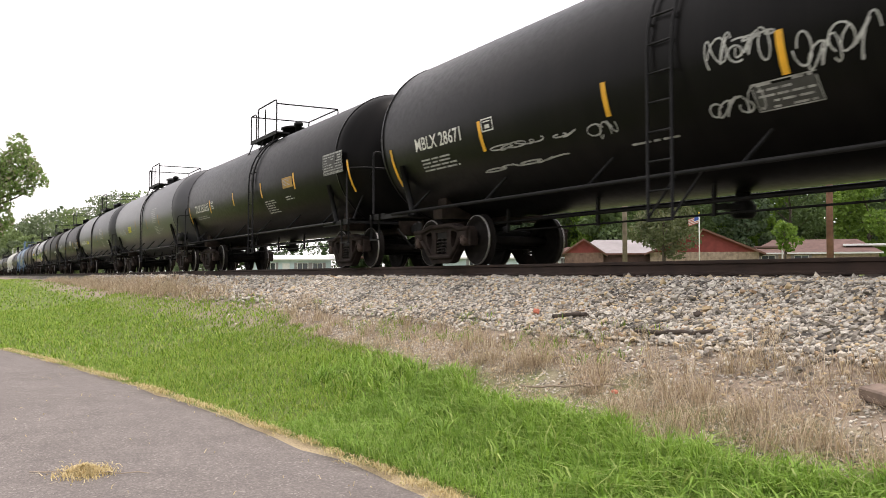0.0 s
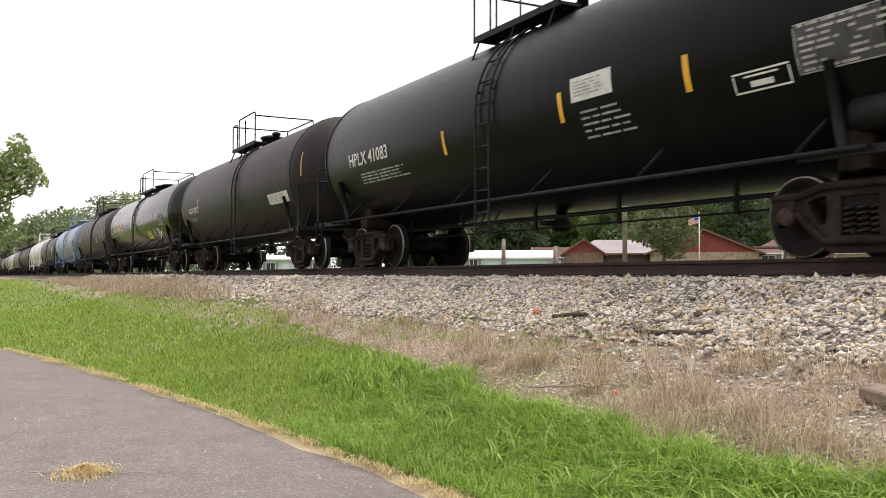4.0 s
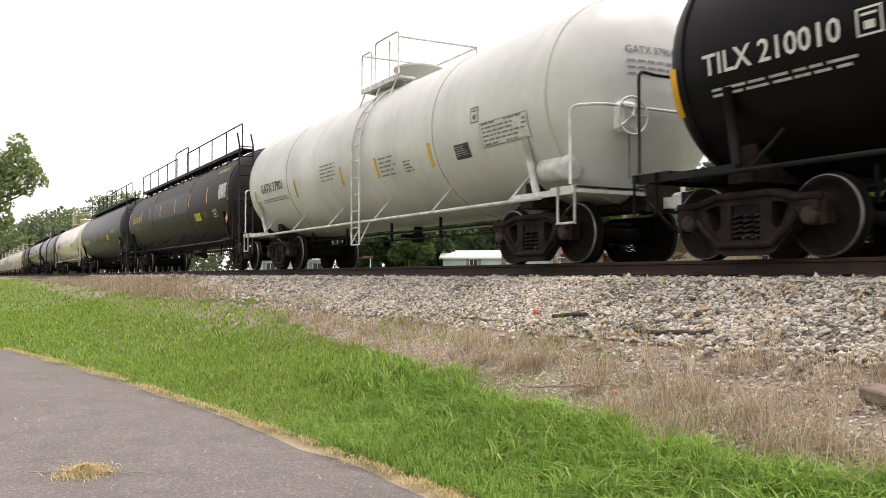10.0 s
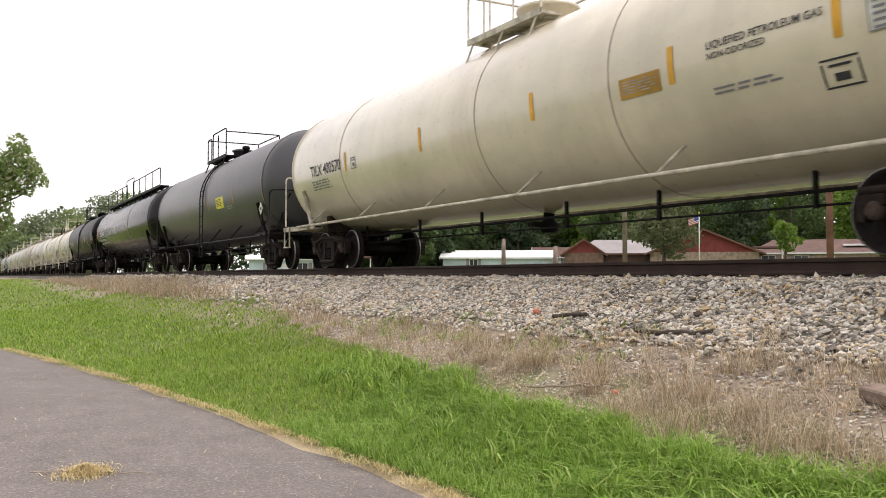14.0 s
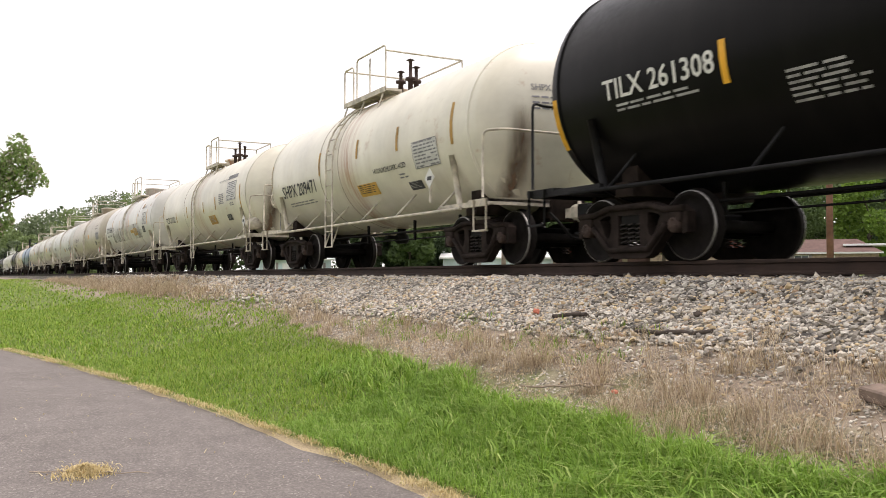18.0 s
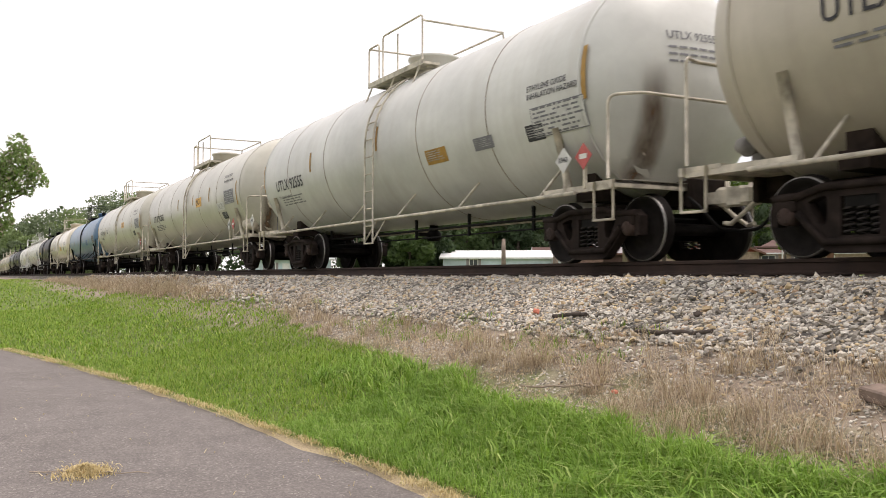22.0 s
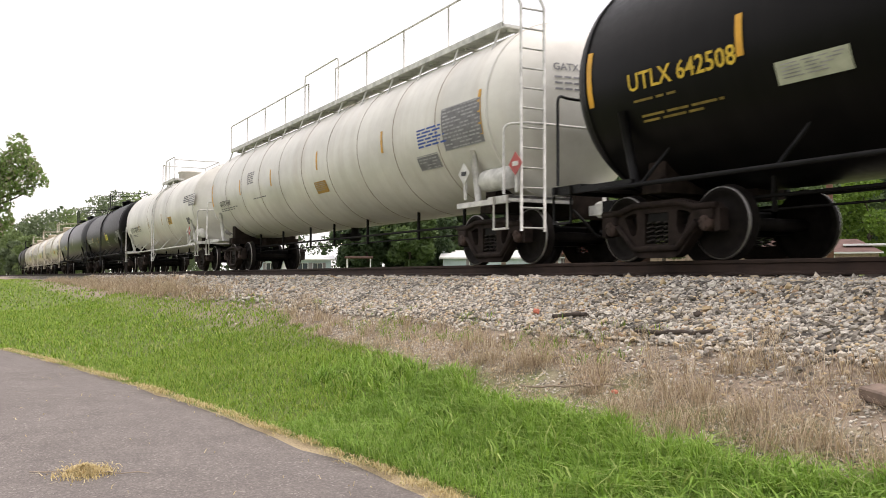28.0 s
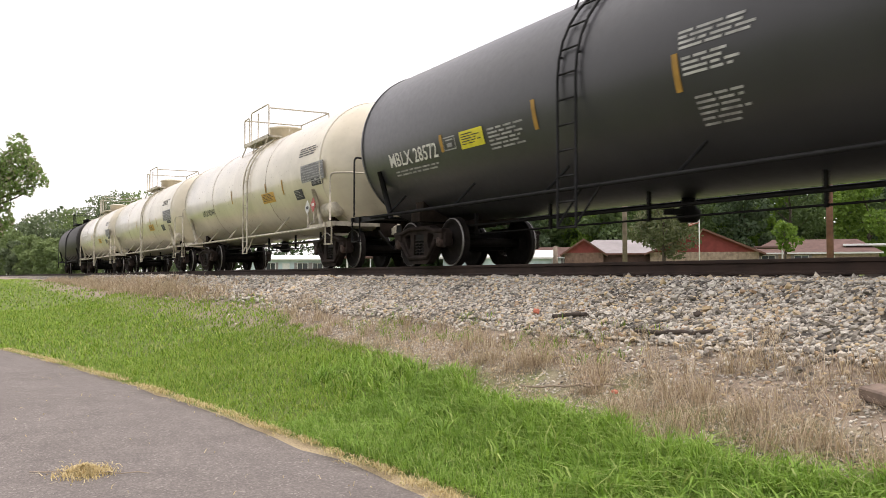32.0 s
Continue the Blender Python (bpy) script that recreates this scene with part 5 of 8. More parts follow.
def tree(x, y, h, spread, leaves, label, seed, n=1600, size=0.6, low=0.3, base=None):
    rnd, rng = random.Random(seed), np.random.default_rng(seed)
    z0 = ground_z(x, y) - 0.05 if base is None else base
    t = new("tree")
    t.matrix_basis = Matrix.Translation((x, y, z0))
    tagged(t, label, "tree", "trees beyond the track")
    bm = B()
    limb(bm, (0, 0, -0.1), (rnd.uniform(-0.3, 0.3), rnd.uniform(-0.3, 0.3), h * 0.62), h * 0.022 + 0.06, h * 0.009, rnd)
    clumps = []
    for i in range(11):
        a = i * 2.4 + rnd.uniform(-0.4, 0.4)
        hh = h * (low + (0.93 - low) * (i + 0.5) / 11)
        taper = math.sin(math.pi * min(1, max(0.12, (hh / h - low * 0.6) / (1.08 - low * 0.6)))) ** 0.6
        rr = spread * taper * rnd.uniform(0.35, 0.8)
        c = (rr * math.cos(a), rr * math.sin(a), hh)
        limb(bm, (0, 0, min(h * 0.6, hh * 0.7)), c, h * 0.008 + 0.02, 0.02, rnd, 3, 5)
        clumps.append((*c, spread * rnd.uniform(0.28, 0.46) * (0.6 + 0.4 * taper)))
    clumps.append((0, 0, h * 0.9, spread * 0.3))
    part("trunk", bm, BARK, t)
    part("crown", leaf_cloud("crown", clumps, n, size, leaves, rng), None, t)
    return t


# woodland behind the houses
WOODS = [
    # x, y, height, spread, leaves, seed
    (-113.0, 85.1, 14, 6.2, LEAF_DARK, 1),
    (-104.7, 83.6, 13, 5.7, LEAF_LIGHT, 2),
    (-113.0, 95.5, 17, 7.5, LEAF_DARK, 3),
    (-103.5, 92.0, 15, 6.6, LEAF_MID, 4),
    (-109.9, 103.2, 18, 7.9, LEAF_DARK, 5),
    (-100.7, 99.2, 15, 6.6, LEAF_MID, 6),
    (-107.5, 111.7, 19, 8.4, LEAF_DARK, 7),
    (-98.3, 107.7, 16, 7.0, LEAF_LIGHT, 8),
    (-104.8, 120.9, 19, 8.4, LEAF_DARK, 9),
    (-93.3, 112.7, 16, 7.0, LEAF_MID, 10),
    (-100.8, 128.1, 20, 8.8, LEAF_DARK, 11),
    (-90.9, 121.3, 14, 6.2, LEAF_MID, 12),
    (-94.1, 132.1, 19, 8.4, LEAF_DARK, 13),
    (-86.8, 128.8, 17, 7.5, LEAF_DARK, 14),
    (-78.4, 110.7, 13, 5.7, LEAF_LIGHT, 15),
    (-88.2, 97.1, 12, 5.3, LEAF_DARK, 16),
    (-97.4, 80.3, 10, 4.4, LEAF_MID, 17),
    (-111.0, 78.2, 13, 5.7, LEAF_MID, 18),
    (-108.7, 72.0, 12, 5.3, LEAF_DARK, 19),
    (-117.3, 72.9, 13, 5.7, LEAF_DARK, 20),
    (-112.3, 65.4, 12, 5.3, LEAF_MID, 21),
    (-118.1, 65.2, 12, 5.3, LEAF_DARK, 22),
    (-104.4, 55.0, 9.5, 4.2, LEAF_DARK, 23),
    (-100.3, 50.0, 9, 4.0, LEAF_MID, 24),
    (-106.9, 50.3, 9.5, 4.2, LEAF_DARK, 25),
    (-104.7, 46.0, 8.5, 3.7, LEAF_DARK, 26),
    (-111.1, 46.8, 8, 3.5, LEAF_DARK, 27),
]
for x, y, h, sp, lm, sd in WOODS:
    words = "dark-leaved" if lm is LEAF_DARK else "bright green" if lm is LEAF_LIGHT else "mid-green"
    tree(x, y, h, sp, lm, words + " broadleaf tree in the woods behind the houses", sd, n=4300, size=0.72, low=0.08)

# the wooded rise beyond the far end of the train
RISE = [
    (-292.7, 6.4, 13, 5.7, LEAF_MID, 40),
    (-267.6, 10.7, 13.5, 5.9, LEAF_DARK, 41),
    (-293.0, 16.3, 17, 7.3, LEAF_MID, 42),
    (-269.0, 18.5, 18, 7.7, LEAF_DARK, 43),
    (-293.9, 25.0, 20.5, 8.7, LEAF_MID, 44),
    (-269.8, 27.4, 20, 8.5, LEAF_DARK, 45),
    (-283.6, 33.5, 21.5, 9.1, LEAF_DARK, 46),
    (-259.9, 35.1, 23, 9.7, LEAF_MID, 47),
    (-275.1, 42.8, 25, 10.5, LEAF_DARK, 48),
    (-255.0, 44.2, 24, 10.1, LEAF_DARK, 49),
    (-257.5, 50.0, 23, 9.7, LEAF_MID, 50),
    (-236.7, 15.0, 11, 4.9, LEAF_LIGHT, 51),
    (-224.1, 17.2, 9, 4.1, LEAF_LIGHT, 52),
    (-233.7, 20.5, 10, 4.5, LEAF_MID, 53),
    (-244.3, 11.6, 9, 4.1, LEAF_MID, 54),
    (-324.7, 10.4, 14, 6.1, LEAF_DARK, 55),
    (-243.6, 23.4, 13, 5.7, LEAF_MID, 56),
    (-240.8, 28.5, 15, 6.5, LEAF_LIGHT, 57),
    (-244.9, 52.1, 20, 8.5, LEAF_DARK, 58),
    (-231.9, 55.1, 17, 7.3, LEAF_MID, 59),
]
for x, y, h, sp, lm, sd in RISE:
    # the far trees take the leaf colours with haze mixed in
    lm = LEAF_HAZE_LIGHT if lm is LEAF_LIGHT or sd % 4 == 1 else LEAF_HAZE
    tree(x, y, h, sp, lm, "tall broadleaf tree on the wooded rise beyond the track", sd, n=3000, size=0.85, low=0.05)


def belt(name, x0, x1, y0, y1, h, step, n, size, seed):
    """A belt of distant woodland as one mass of leaf sprays."""
    rnd, rng = random.Random(seed), np.random.default_rng(seed)
    cl = []
    d = math.hypot(x1 - x0, y1 - y0)
    for i in range(int(d / step)):
        t = (i + rnd.random()) * step / d
        hh = h * rnd.uniform(0.75, 1.15)
        x, y = x0 + (x1 - x0) * t, y0 + (y1 - y0) * t
        for k in range(4):
            cl.append((x + rnd.uniform(-3, 3), y + rnd.uniform(-3, 3), hh * (0.12 + 0.26 * k), hh * rnd.uniform(0.17, 0.24)))
    ob = new(name, leaf_cloud(name, cl, n, size, LEAF_DARK, rng, 0.9))
    return tagged(ob, "dense dark belt of broadleaf woodland", "woods", kind="stuff")


belt("far_woods", -420, -30, 230, 175, 24, 7, 16000, 2.6, 70)
belt("far_woods", -30, 330, 175, 150, 22, 7, 9000, 2.6, 71)
belt("far_woods", -420, -400, 230, -60, 24, 8, 8000, 2.6, 72)
belt("far_woods", -140, -60, 68, 165, 11, 4, 26000, 1.0, 74)
# unseen belt behind the viewer, added to shape light and reflections on tanks
belt("near_woods", -190, 90, -96, -92, 6, 5, 14000, 1.2, 73)

# the young tree at the path's far bend, with its boughs over the lawn
rnd_y, rng_y = random.Random(9), np.random.default_rng(9)


def young_tree():
    t = new("tree")
    bx, by = -22.7, 0.2
    z0 = ground_z(bx, by)
    t.matrix_basis = Matrix.Translation((bx, by, z0))
    tagged(t, "young green tree with drooping leafy boughs beside the path", "tree", "trees beside the path")
    bm = B()
    limb(bm, (0, 0, -0.1), (0.1, 0.1, 4.2), 0.11, 0.05, rnd_y)
    C = []
    # side is the way across the view, up the height over the ground
    for side, up, r in ((0.94, 4.52, 0.23), (1.03, 4.20, 0.28), (0.84, 4.00, 0.32), (1.23, 3.88, 0.26), (0.97, 3.64, 0.36), (1.38, 3.68, 0.23), (1.57, 3.59, 0.13), (0.71, 3.49, 0.32), (1.23, 3.38, 0.13), (0.68, 3.08, 0.19), (0.65, 2.78, 0.23), (0.76, 2.69, 0.15), (0.58, 2.52, 0.15), (1.10, 4.37, 0.15), (1.29, 4.03, 0.15), (0.26, 3.88, 0.58), (-0.19, 4.26, 0.58), (-0.58, 3.62, 0.65), (-0.19, 2.97, 0.58), (0.19, 2.59, 0.39)):
        C.append((side * 0.48, side * 0.877, up, r))
        if r < 0.5:
            limb(bm, (0.05, 0.05, min(3.6, up * 0.85)), (side * 0.48, side * 0.877, up), 0.035, 0.008, rnd_y, 4, 5)
    part("trunk", bm, BARK, t)
    part("crown", leaf_cloud("crown", C, 9000, 0.095, LEAF_PINK, rng_y, 0.9), None, t)


young_tree()

# ---- houses beyond the track ----
BRICK_BROWN = simple("brown_brick", (0.19, 0.12, 0.095), 0.9, 0.0, 0.35, 2.5, 0.2)
BRICK_TAN = simple("tan_brick", (0.34, 0.26, 0.20), 0.9, 0.0, 0.35, 2.5, 0.2)
SIDING_RED = simple("dark_red_siding", (0.22, 0.045, 0.04), 0.75, 0.0, 0.2, 1.5, 0.1)
SIDING_WHITE = simple("white_siding", (0.62, 0.65, 0.66), 0.7, 0.0, 0.12, 1.0, 0.1)
SIDING_BLUE = simple("pale_blue_siding", (0.50, 0.60, 0.63), 0.7, 0.0, 0.12, 1.0, 0.1)
ROOF_BROWN = simple("brown_shingle_roof", (0.12, 0.072, 0.062), 0.9, 0.0, 0.25, 1.2, 0.3)
ROOF_GREY = simple("grey_metal_roof", (0.25, 0.228, 0.23), 0.5, 0.0, 0.15, 0.8, 0.1)
ROOF_WHITE = simple("white_metal_roof", (0.75, 0.77, 0.77), 0.5, 0.0, 0.08, 0.8, 0.0)
TRIM_BROWN = simple("brown_fascia_board", (0.16, 0.08, 0.06), 0.8, 0.0, 0.2, 2.0, 0.1)
TRIM_WHITE = simple("white_trim_board", (0.7, 0.7, 0.68), 0.6, 0.0, 0.1, 2.0, 0.1)
# dark wall colour stands in for the shade of a porch not built
PORCH_SHADE = simple("porch_shade_wall_colour", (0.10, 0.06, 0.05), 0.9, 0.0, 0.2, 2.0, 0.1)
WOOD_POLE = simple("weathered_pole_wood", (0.20, 0.16, 0.13), 0.95, 0.0, 0.35, 2.0, 0.5)
WOOD_RED = simple("reddish_treated_pole_wood", (0.20, 0.10, 0.075), 0.95, 0.0, 0.35, 2.0, 0.5)


def glass():
    m = Mat("dark_window_glass", 0.06, 0.0, 0.6)
    m.color((0.05, 0.06, 0.065))
    return m.m


GLASS = glass()


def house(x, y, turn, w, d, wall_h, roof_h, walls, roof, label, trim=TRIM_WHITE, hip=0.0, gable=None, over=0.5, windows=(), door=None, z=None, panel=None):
    """A single-storey house. Its front is the -y side, turned to the camera; the ridge runs along x, or along y if
    turned.
    """
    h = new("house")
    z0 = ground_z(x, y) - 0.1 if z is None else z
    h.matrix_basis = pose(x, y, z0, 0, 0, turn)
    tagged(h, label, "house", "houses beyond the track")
    t = 0.2
    for nm, c, s in (("wall", (0, -d / 2 + t / 2, wall_h / 2), (w, t, wall_h)), ("wall", (0, d / 2 - t / 2, wall_h / 2), (w, t, wall_h)),
                     ("wall", (-w / 2 + t / 2, 0, wall_h / 2), (t, d - 2 * t, wall_h)), ("wall", (w / 2 - t / 2, 0, wall_h / 2), (t, d - 2 * t, wall_h))):
        bm = B()
        box(bm, c, s)
        part(nm, bm, walls, h)
    # roof
    o = over
    X, Y = w / 2 + o, d / 2 + o
    e = wall_h - roof_h * o / (d / 2)
    bm = B()
    th = 0.12
    rx = X - hip
    vs = []
    for k in (0, th):
        vs += [(-X, -Y, e + k), (X, -Y, e + k), (X, Y, e + k), (-X, Y, e + k), (-rx, 0, wall_h + roof_h + k), (rx, 0, wall_h + roof_h + k)]
    ends = ((9, 6, 10), (7, 8, 11), (0, 3, 4), (2, 1, 5), (1, 2, 8, 7), (3, 0, 6, 9)) if hip else ((0, 6, 10, 4), (4, 10, 9, 3), (1, 5, 11, 7), (5, 2, 8, 11))
    quads(bm, vs, ((6, 7, 11, 10), (8, 9, 10, 11), (1, 0, 4, 5), (3, 2, 5, 4), (0, 1, 7, 6), (2, 3, 9, 8)) + ends)
    roof_ob = part("roof", bm, roof, h)
    for sy in (-1, 1):
        bm = B()
        box(bm, (0, sy * (Y + 0.02), e + 0.04), (2 * X, 0.05, 0.2))
        part("fascia", bm, trim, roof_ob)
    if hip == 0.0:
        for sx in (-1, 1):
            bm = B()
            g = gable or walls
            xx = sx * (w / 2 - 0.05)
            quads(bm, [(xx, -d / 2, wall_h), (xx, d / 2, wall_h), (xx, 0, wall_h + roof_h), (xx + sx * 0.06, -d / 2, wall_h), (xx + sx * 0.06, d / 2, wall_h), (xx + sx * 0.06, 0, wall_h + roof_h)],
                  ((0, 1, 2), (3, 5, 4), (0, 3, 4, 1), (1, 4, 5, 2), (2, 5, 3, 0)))
            bmesh.ops.recalc_face_normals(bm, faces=bm.faces)
            part("gable", bm, g, h)
            for sy in (-1, 1):
                bm = B()
                p, q = Vector((sx * (X + 0.02), sy * Y, e + 0.02)), Vector((sx * (X + 0.02), 0, wall_h + roof_h + 0.06))
                quads(bm, [p + Vector((-0.04, 0, -0.14)), p + Vector((0.04, 0, -0.14)), q + Vector((0.04, 0, -0.14)), q + Vector((-0.04, 0, -0.14)),
                           p + Vector((-0.04, 0, 0.1)), p + Vector((0.04, 0, 0.1)), q + Vector((0.04, 0, 0.1)), q + Vector((-0.04, 0, 0.1))], BOX_F)
                part("bargeboard", bm, trim, roof_ob)
    for wx, wz, ww, wh in windows:
        bm = B()
        for c, s in (((wx, -d / 2 - 0.03, wz - wh / 2), (ww + 0.16, 0.08, 0.08)), ((wx, -d / 2 - 0.03, wz + wh / 2), (ww + 0.16, 0.08, 0.08)), ((wx - ww / 2 - 0.04, -d / 2 - 0.03, wz), (0.08, 0.08, wh)),
                     ((wx + ww / 2 + 0.04, -d / 2 - 0.03, wz), (0.08, 0.08, wh)), ((wx, -d / 2 - 0.03, wz), (0.05, 0.06, wh))):
            box(bm, c, s)
        wo = part("window", bm, trim, h)
        bm = B()
        box(bm, (wx, -d / 2 - 0.005, wz), (ww, 0.02, wh))
        part("pane", bm, GLASS, wo)
        for sx in (-1, 1):
            bm = B()
            box(bm, (wx + sx * (ww / 2 + 0.28), -d / 2 - 0.03, wz), (0.34, 0.05, wh + 0.1))
            part("shutter", bm, panel or ROOF_GREY, wo)
    if door is not None:
        bm = B()
        bbox(bm, (door, -d / 2 - 0.03, 1.02), (0.95, 0.06, 2.05), 0.02)
        part("door", bm, trim, h)
    return h


# turn: each house is placed and turned to fit the camera's view
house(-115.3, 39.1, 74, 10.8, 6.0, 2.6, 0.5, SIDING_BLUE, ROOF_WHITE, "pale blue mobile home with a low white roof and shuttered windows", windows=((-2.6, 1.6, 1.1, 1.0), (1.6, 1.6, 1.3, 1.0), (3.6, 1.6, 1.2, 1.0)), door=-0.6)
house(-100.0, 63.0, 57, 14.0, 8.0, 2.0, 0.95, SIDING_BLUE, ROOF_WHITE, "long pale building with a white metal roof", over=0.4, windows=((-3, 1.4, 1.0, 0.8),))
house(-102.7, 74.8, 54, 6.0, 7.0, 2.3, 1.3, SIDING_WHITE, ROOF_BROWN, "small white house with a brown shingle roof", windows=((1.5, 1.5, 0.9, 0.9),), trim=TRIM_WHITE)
house(-90.0, 75.5, 50, 10.0, 8.5, 2.5, 1.7, PORCH_SHADE, ROOF_GREY, "brick house with a grey metal roof and walls in painted porch shade", trim=TRIM_BROWN, hip=2.4)
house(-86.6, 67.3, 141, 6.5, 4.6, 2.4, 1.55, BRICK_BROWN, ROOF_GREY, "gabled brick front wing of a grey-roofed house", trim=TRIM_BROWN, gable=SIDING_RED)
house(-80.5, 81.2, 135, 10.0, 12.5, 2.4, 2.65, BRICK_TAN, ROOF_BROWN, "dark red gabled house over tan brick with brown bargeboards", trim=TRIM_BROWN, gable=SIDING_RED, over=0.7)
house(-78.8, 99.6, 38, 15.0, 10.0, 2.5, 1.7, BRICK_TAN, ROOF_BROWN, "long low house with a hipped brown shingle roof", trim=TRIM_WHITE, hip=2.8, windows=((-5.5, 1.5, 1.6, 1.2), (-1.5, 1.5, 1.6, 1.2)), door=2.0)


def carport(x, y, turn, w, d, hgt, roof_mat, label):
    c = new("carport")
    c.matrix_basis = pose(x, y, ground_z(x, y), 0, 0, turn)
    tagged(c, label, "carport", "open shelters beyond the track")
    bm = B()
    bbox(bm, (0, 0, hgt), (w, d, 0.25), 0.03)
    part("roof", bm, roof_mat, c)
    for sx in (-1, 1):
        for sy in (-1, 1):
            bm = B()
            box(bm, (sx * (w / 2 - 0.3), sy * (d / 2 - 0.3), hgt / 2 - 0.06), (0.14, 0.14, hgt - 0.12))
            part("post", bm, TRIM_WHITE, c)
    return c


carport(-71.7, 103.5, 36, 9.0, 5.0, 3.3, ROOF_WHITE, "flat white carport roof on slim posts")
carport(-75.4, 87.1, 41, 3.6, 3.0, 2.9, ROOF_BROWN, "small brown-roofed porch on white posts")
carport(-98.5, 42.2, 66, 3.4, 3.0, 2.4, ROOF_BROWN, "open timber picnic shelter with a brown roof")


def pole(x, y, top, r, mat, label, arm=True):
    p = new("utility_pole")
    z0 = ground_z(x, y) - 0.1
    p.matrix_basis = pose(x, y, z0)
    tagged(p, label, "utility pole", "poles beyond the track")
    bm = B()
    lathe(bm, [(0, r), (top * 0.5, r * 0.9), (top, r * 0.75), (top + 0.02, 0.01)], "z", 12)
    part("shaft", bm, mat, p)
    if arm:
        bm = B()
        box(bm, (0, 0, top - 0.7), (2.2, 0.1, 0.12))
        part("crossarm", bm, mat, p)
        for k in (-0.95, 0.0, 0.95):
            bm = B()
            lathe(bm, [(top - 0.62, 0.05), (top - 0.5, 0.06), (top - 0.42, 0.02)], "z", 8, c=(k, 0, 0))
            part("insulator", bm, GLASS, p)


pole(-40.4, 34.4, 10.5, 0.15, WOOD_POLE, "grey weathered wooden utility pole")
pole(-39.1, 28.4, 2.3, 0.15, WOOD_POLE, "short weathered wooden post stub", arm=False)
pole(-50.6, 32.4, 3.1, 0.17, WOOD_POLE, "short weathered wooden post stub", arm=False)
pole(-27.9, 36.4, 11.5, 0.165, WOOD_RED, "reddish-brown treated wooden utility pole")


def flagpole():
    x, y = -61.9, 61.9
    p = new("flagpole")
    p.matrix_basis = pose(x, y, ground_z(x, y))
    tagged(p, "white flagpole with a striped flag before the red house", "flagpole")
    bm = B()
    lathe(bm, [(0, 0.06), (5.5, 0.045), (5.52, 0.01)], "z", 10)
    part("shaft", bm, TRIM_WHITE, p)
    bm = B()
    lathe(bm, [(5.5, 0.02), (5.56, 0.08), (5.64, 0.08), (5.7, 0.01)], "z", 10)
    part("finial", bm, GOLD, p)
    flag = new("flag")
    flag.matrix_basis = pose(x, y, ground_z(x, y))
    tagged(flag, "red and white striped flag with a blue corner", "flag")
    ux, uy = -0.78, -0.62
    for k in range(9):
        bm = B()
        z1, z0 = 5.3 - 0.075 * k, 5.225 - 0.075 * k
        x0 = 0.45 if k < 5 else 0.03
        pts = [x0 + (1.0 - x0) * i / 6 for i in range(7)]
        a = [bm.verts.new((ux * t - 0.09 * math.sin(t * 6) * uy, uy * t + 0.09 * math.sin(t * 6) * ux, z0 - 0.3 * t)) for t in pts]
        b = [bm.verts.new((ux * t - 0.09 * math.sin(t * 6) * uy, uy * t + 0.09 * math.sin(t * 6) * ux, z1 - 0.3 * t)) for t in pts]
        for i in range(6):
            bm.faces.new((a[i], a[i + 1], b[i + 1], b[i]))
        part("stripe", bm, RED_SIGN if k % 2 == 0 else WHITE_SIGN, flag)
    bm = B()
    pts = [0.03 + 0.42 * i / 4 for i in range(5)]
    a = [bm.verts.new((ux * t - 0.09 * math.sin(t * 6) * uy, uy * t + 0.09 * math.sin(t * 6) * ux, 4.925 - 0.3 * t)) for t in pts]
    b = [bm.verts.new((ux * t - 0.09 * math.sin(t * 6) * uy, uy * t + 0.09 * math.sin(t * 6) * ux, 5.3 - 0.3 * t)) for t in pts]
    for i in range(4):
        bm.faces.new((a[i], a[i + 1], b[i + 1], b[i]))
    part("canton", bm, BLUE_SIGN, flag)


flagpole()
tree(-71.8, 66.6, 8.4, 3.9, LEAF_OLIVE, "hazy olive-grey tree before the red house", 80, n=3600, size=0.42, low=0.22)
tree(-68.9, 82.3, 5.8, 1.8, LEAF_LIGHT, "small bright green tree beside the long house", 81, n=700, size=0.5, low=0.45)


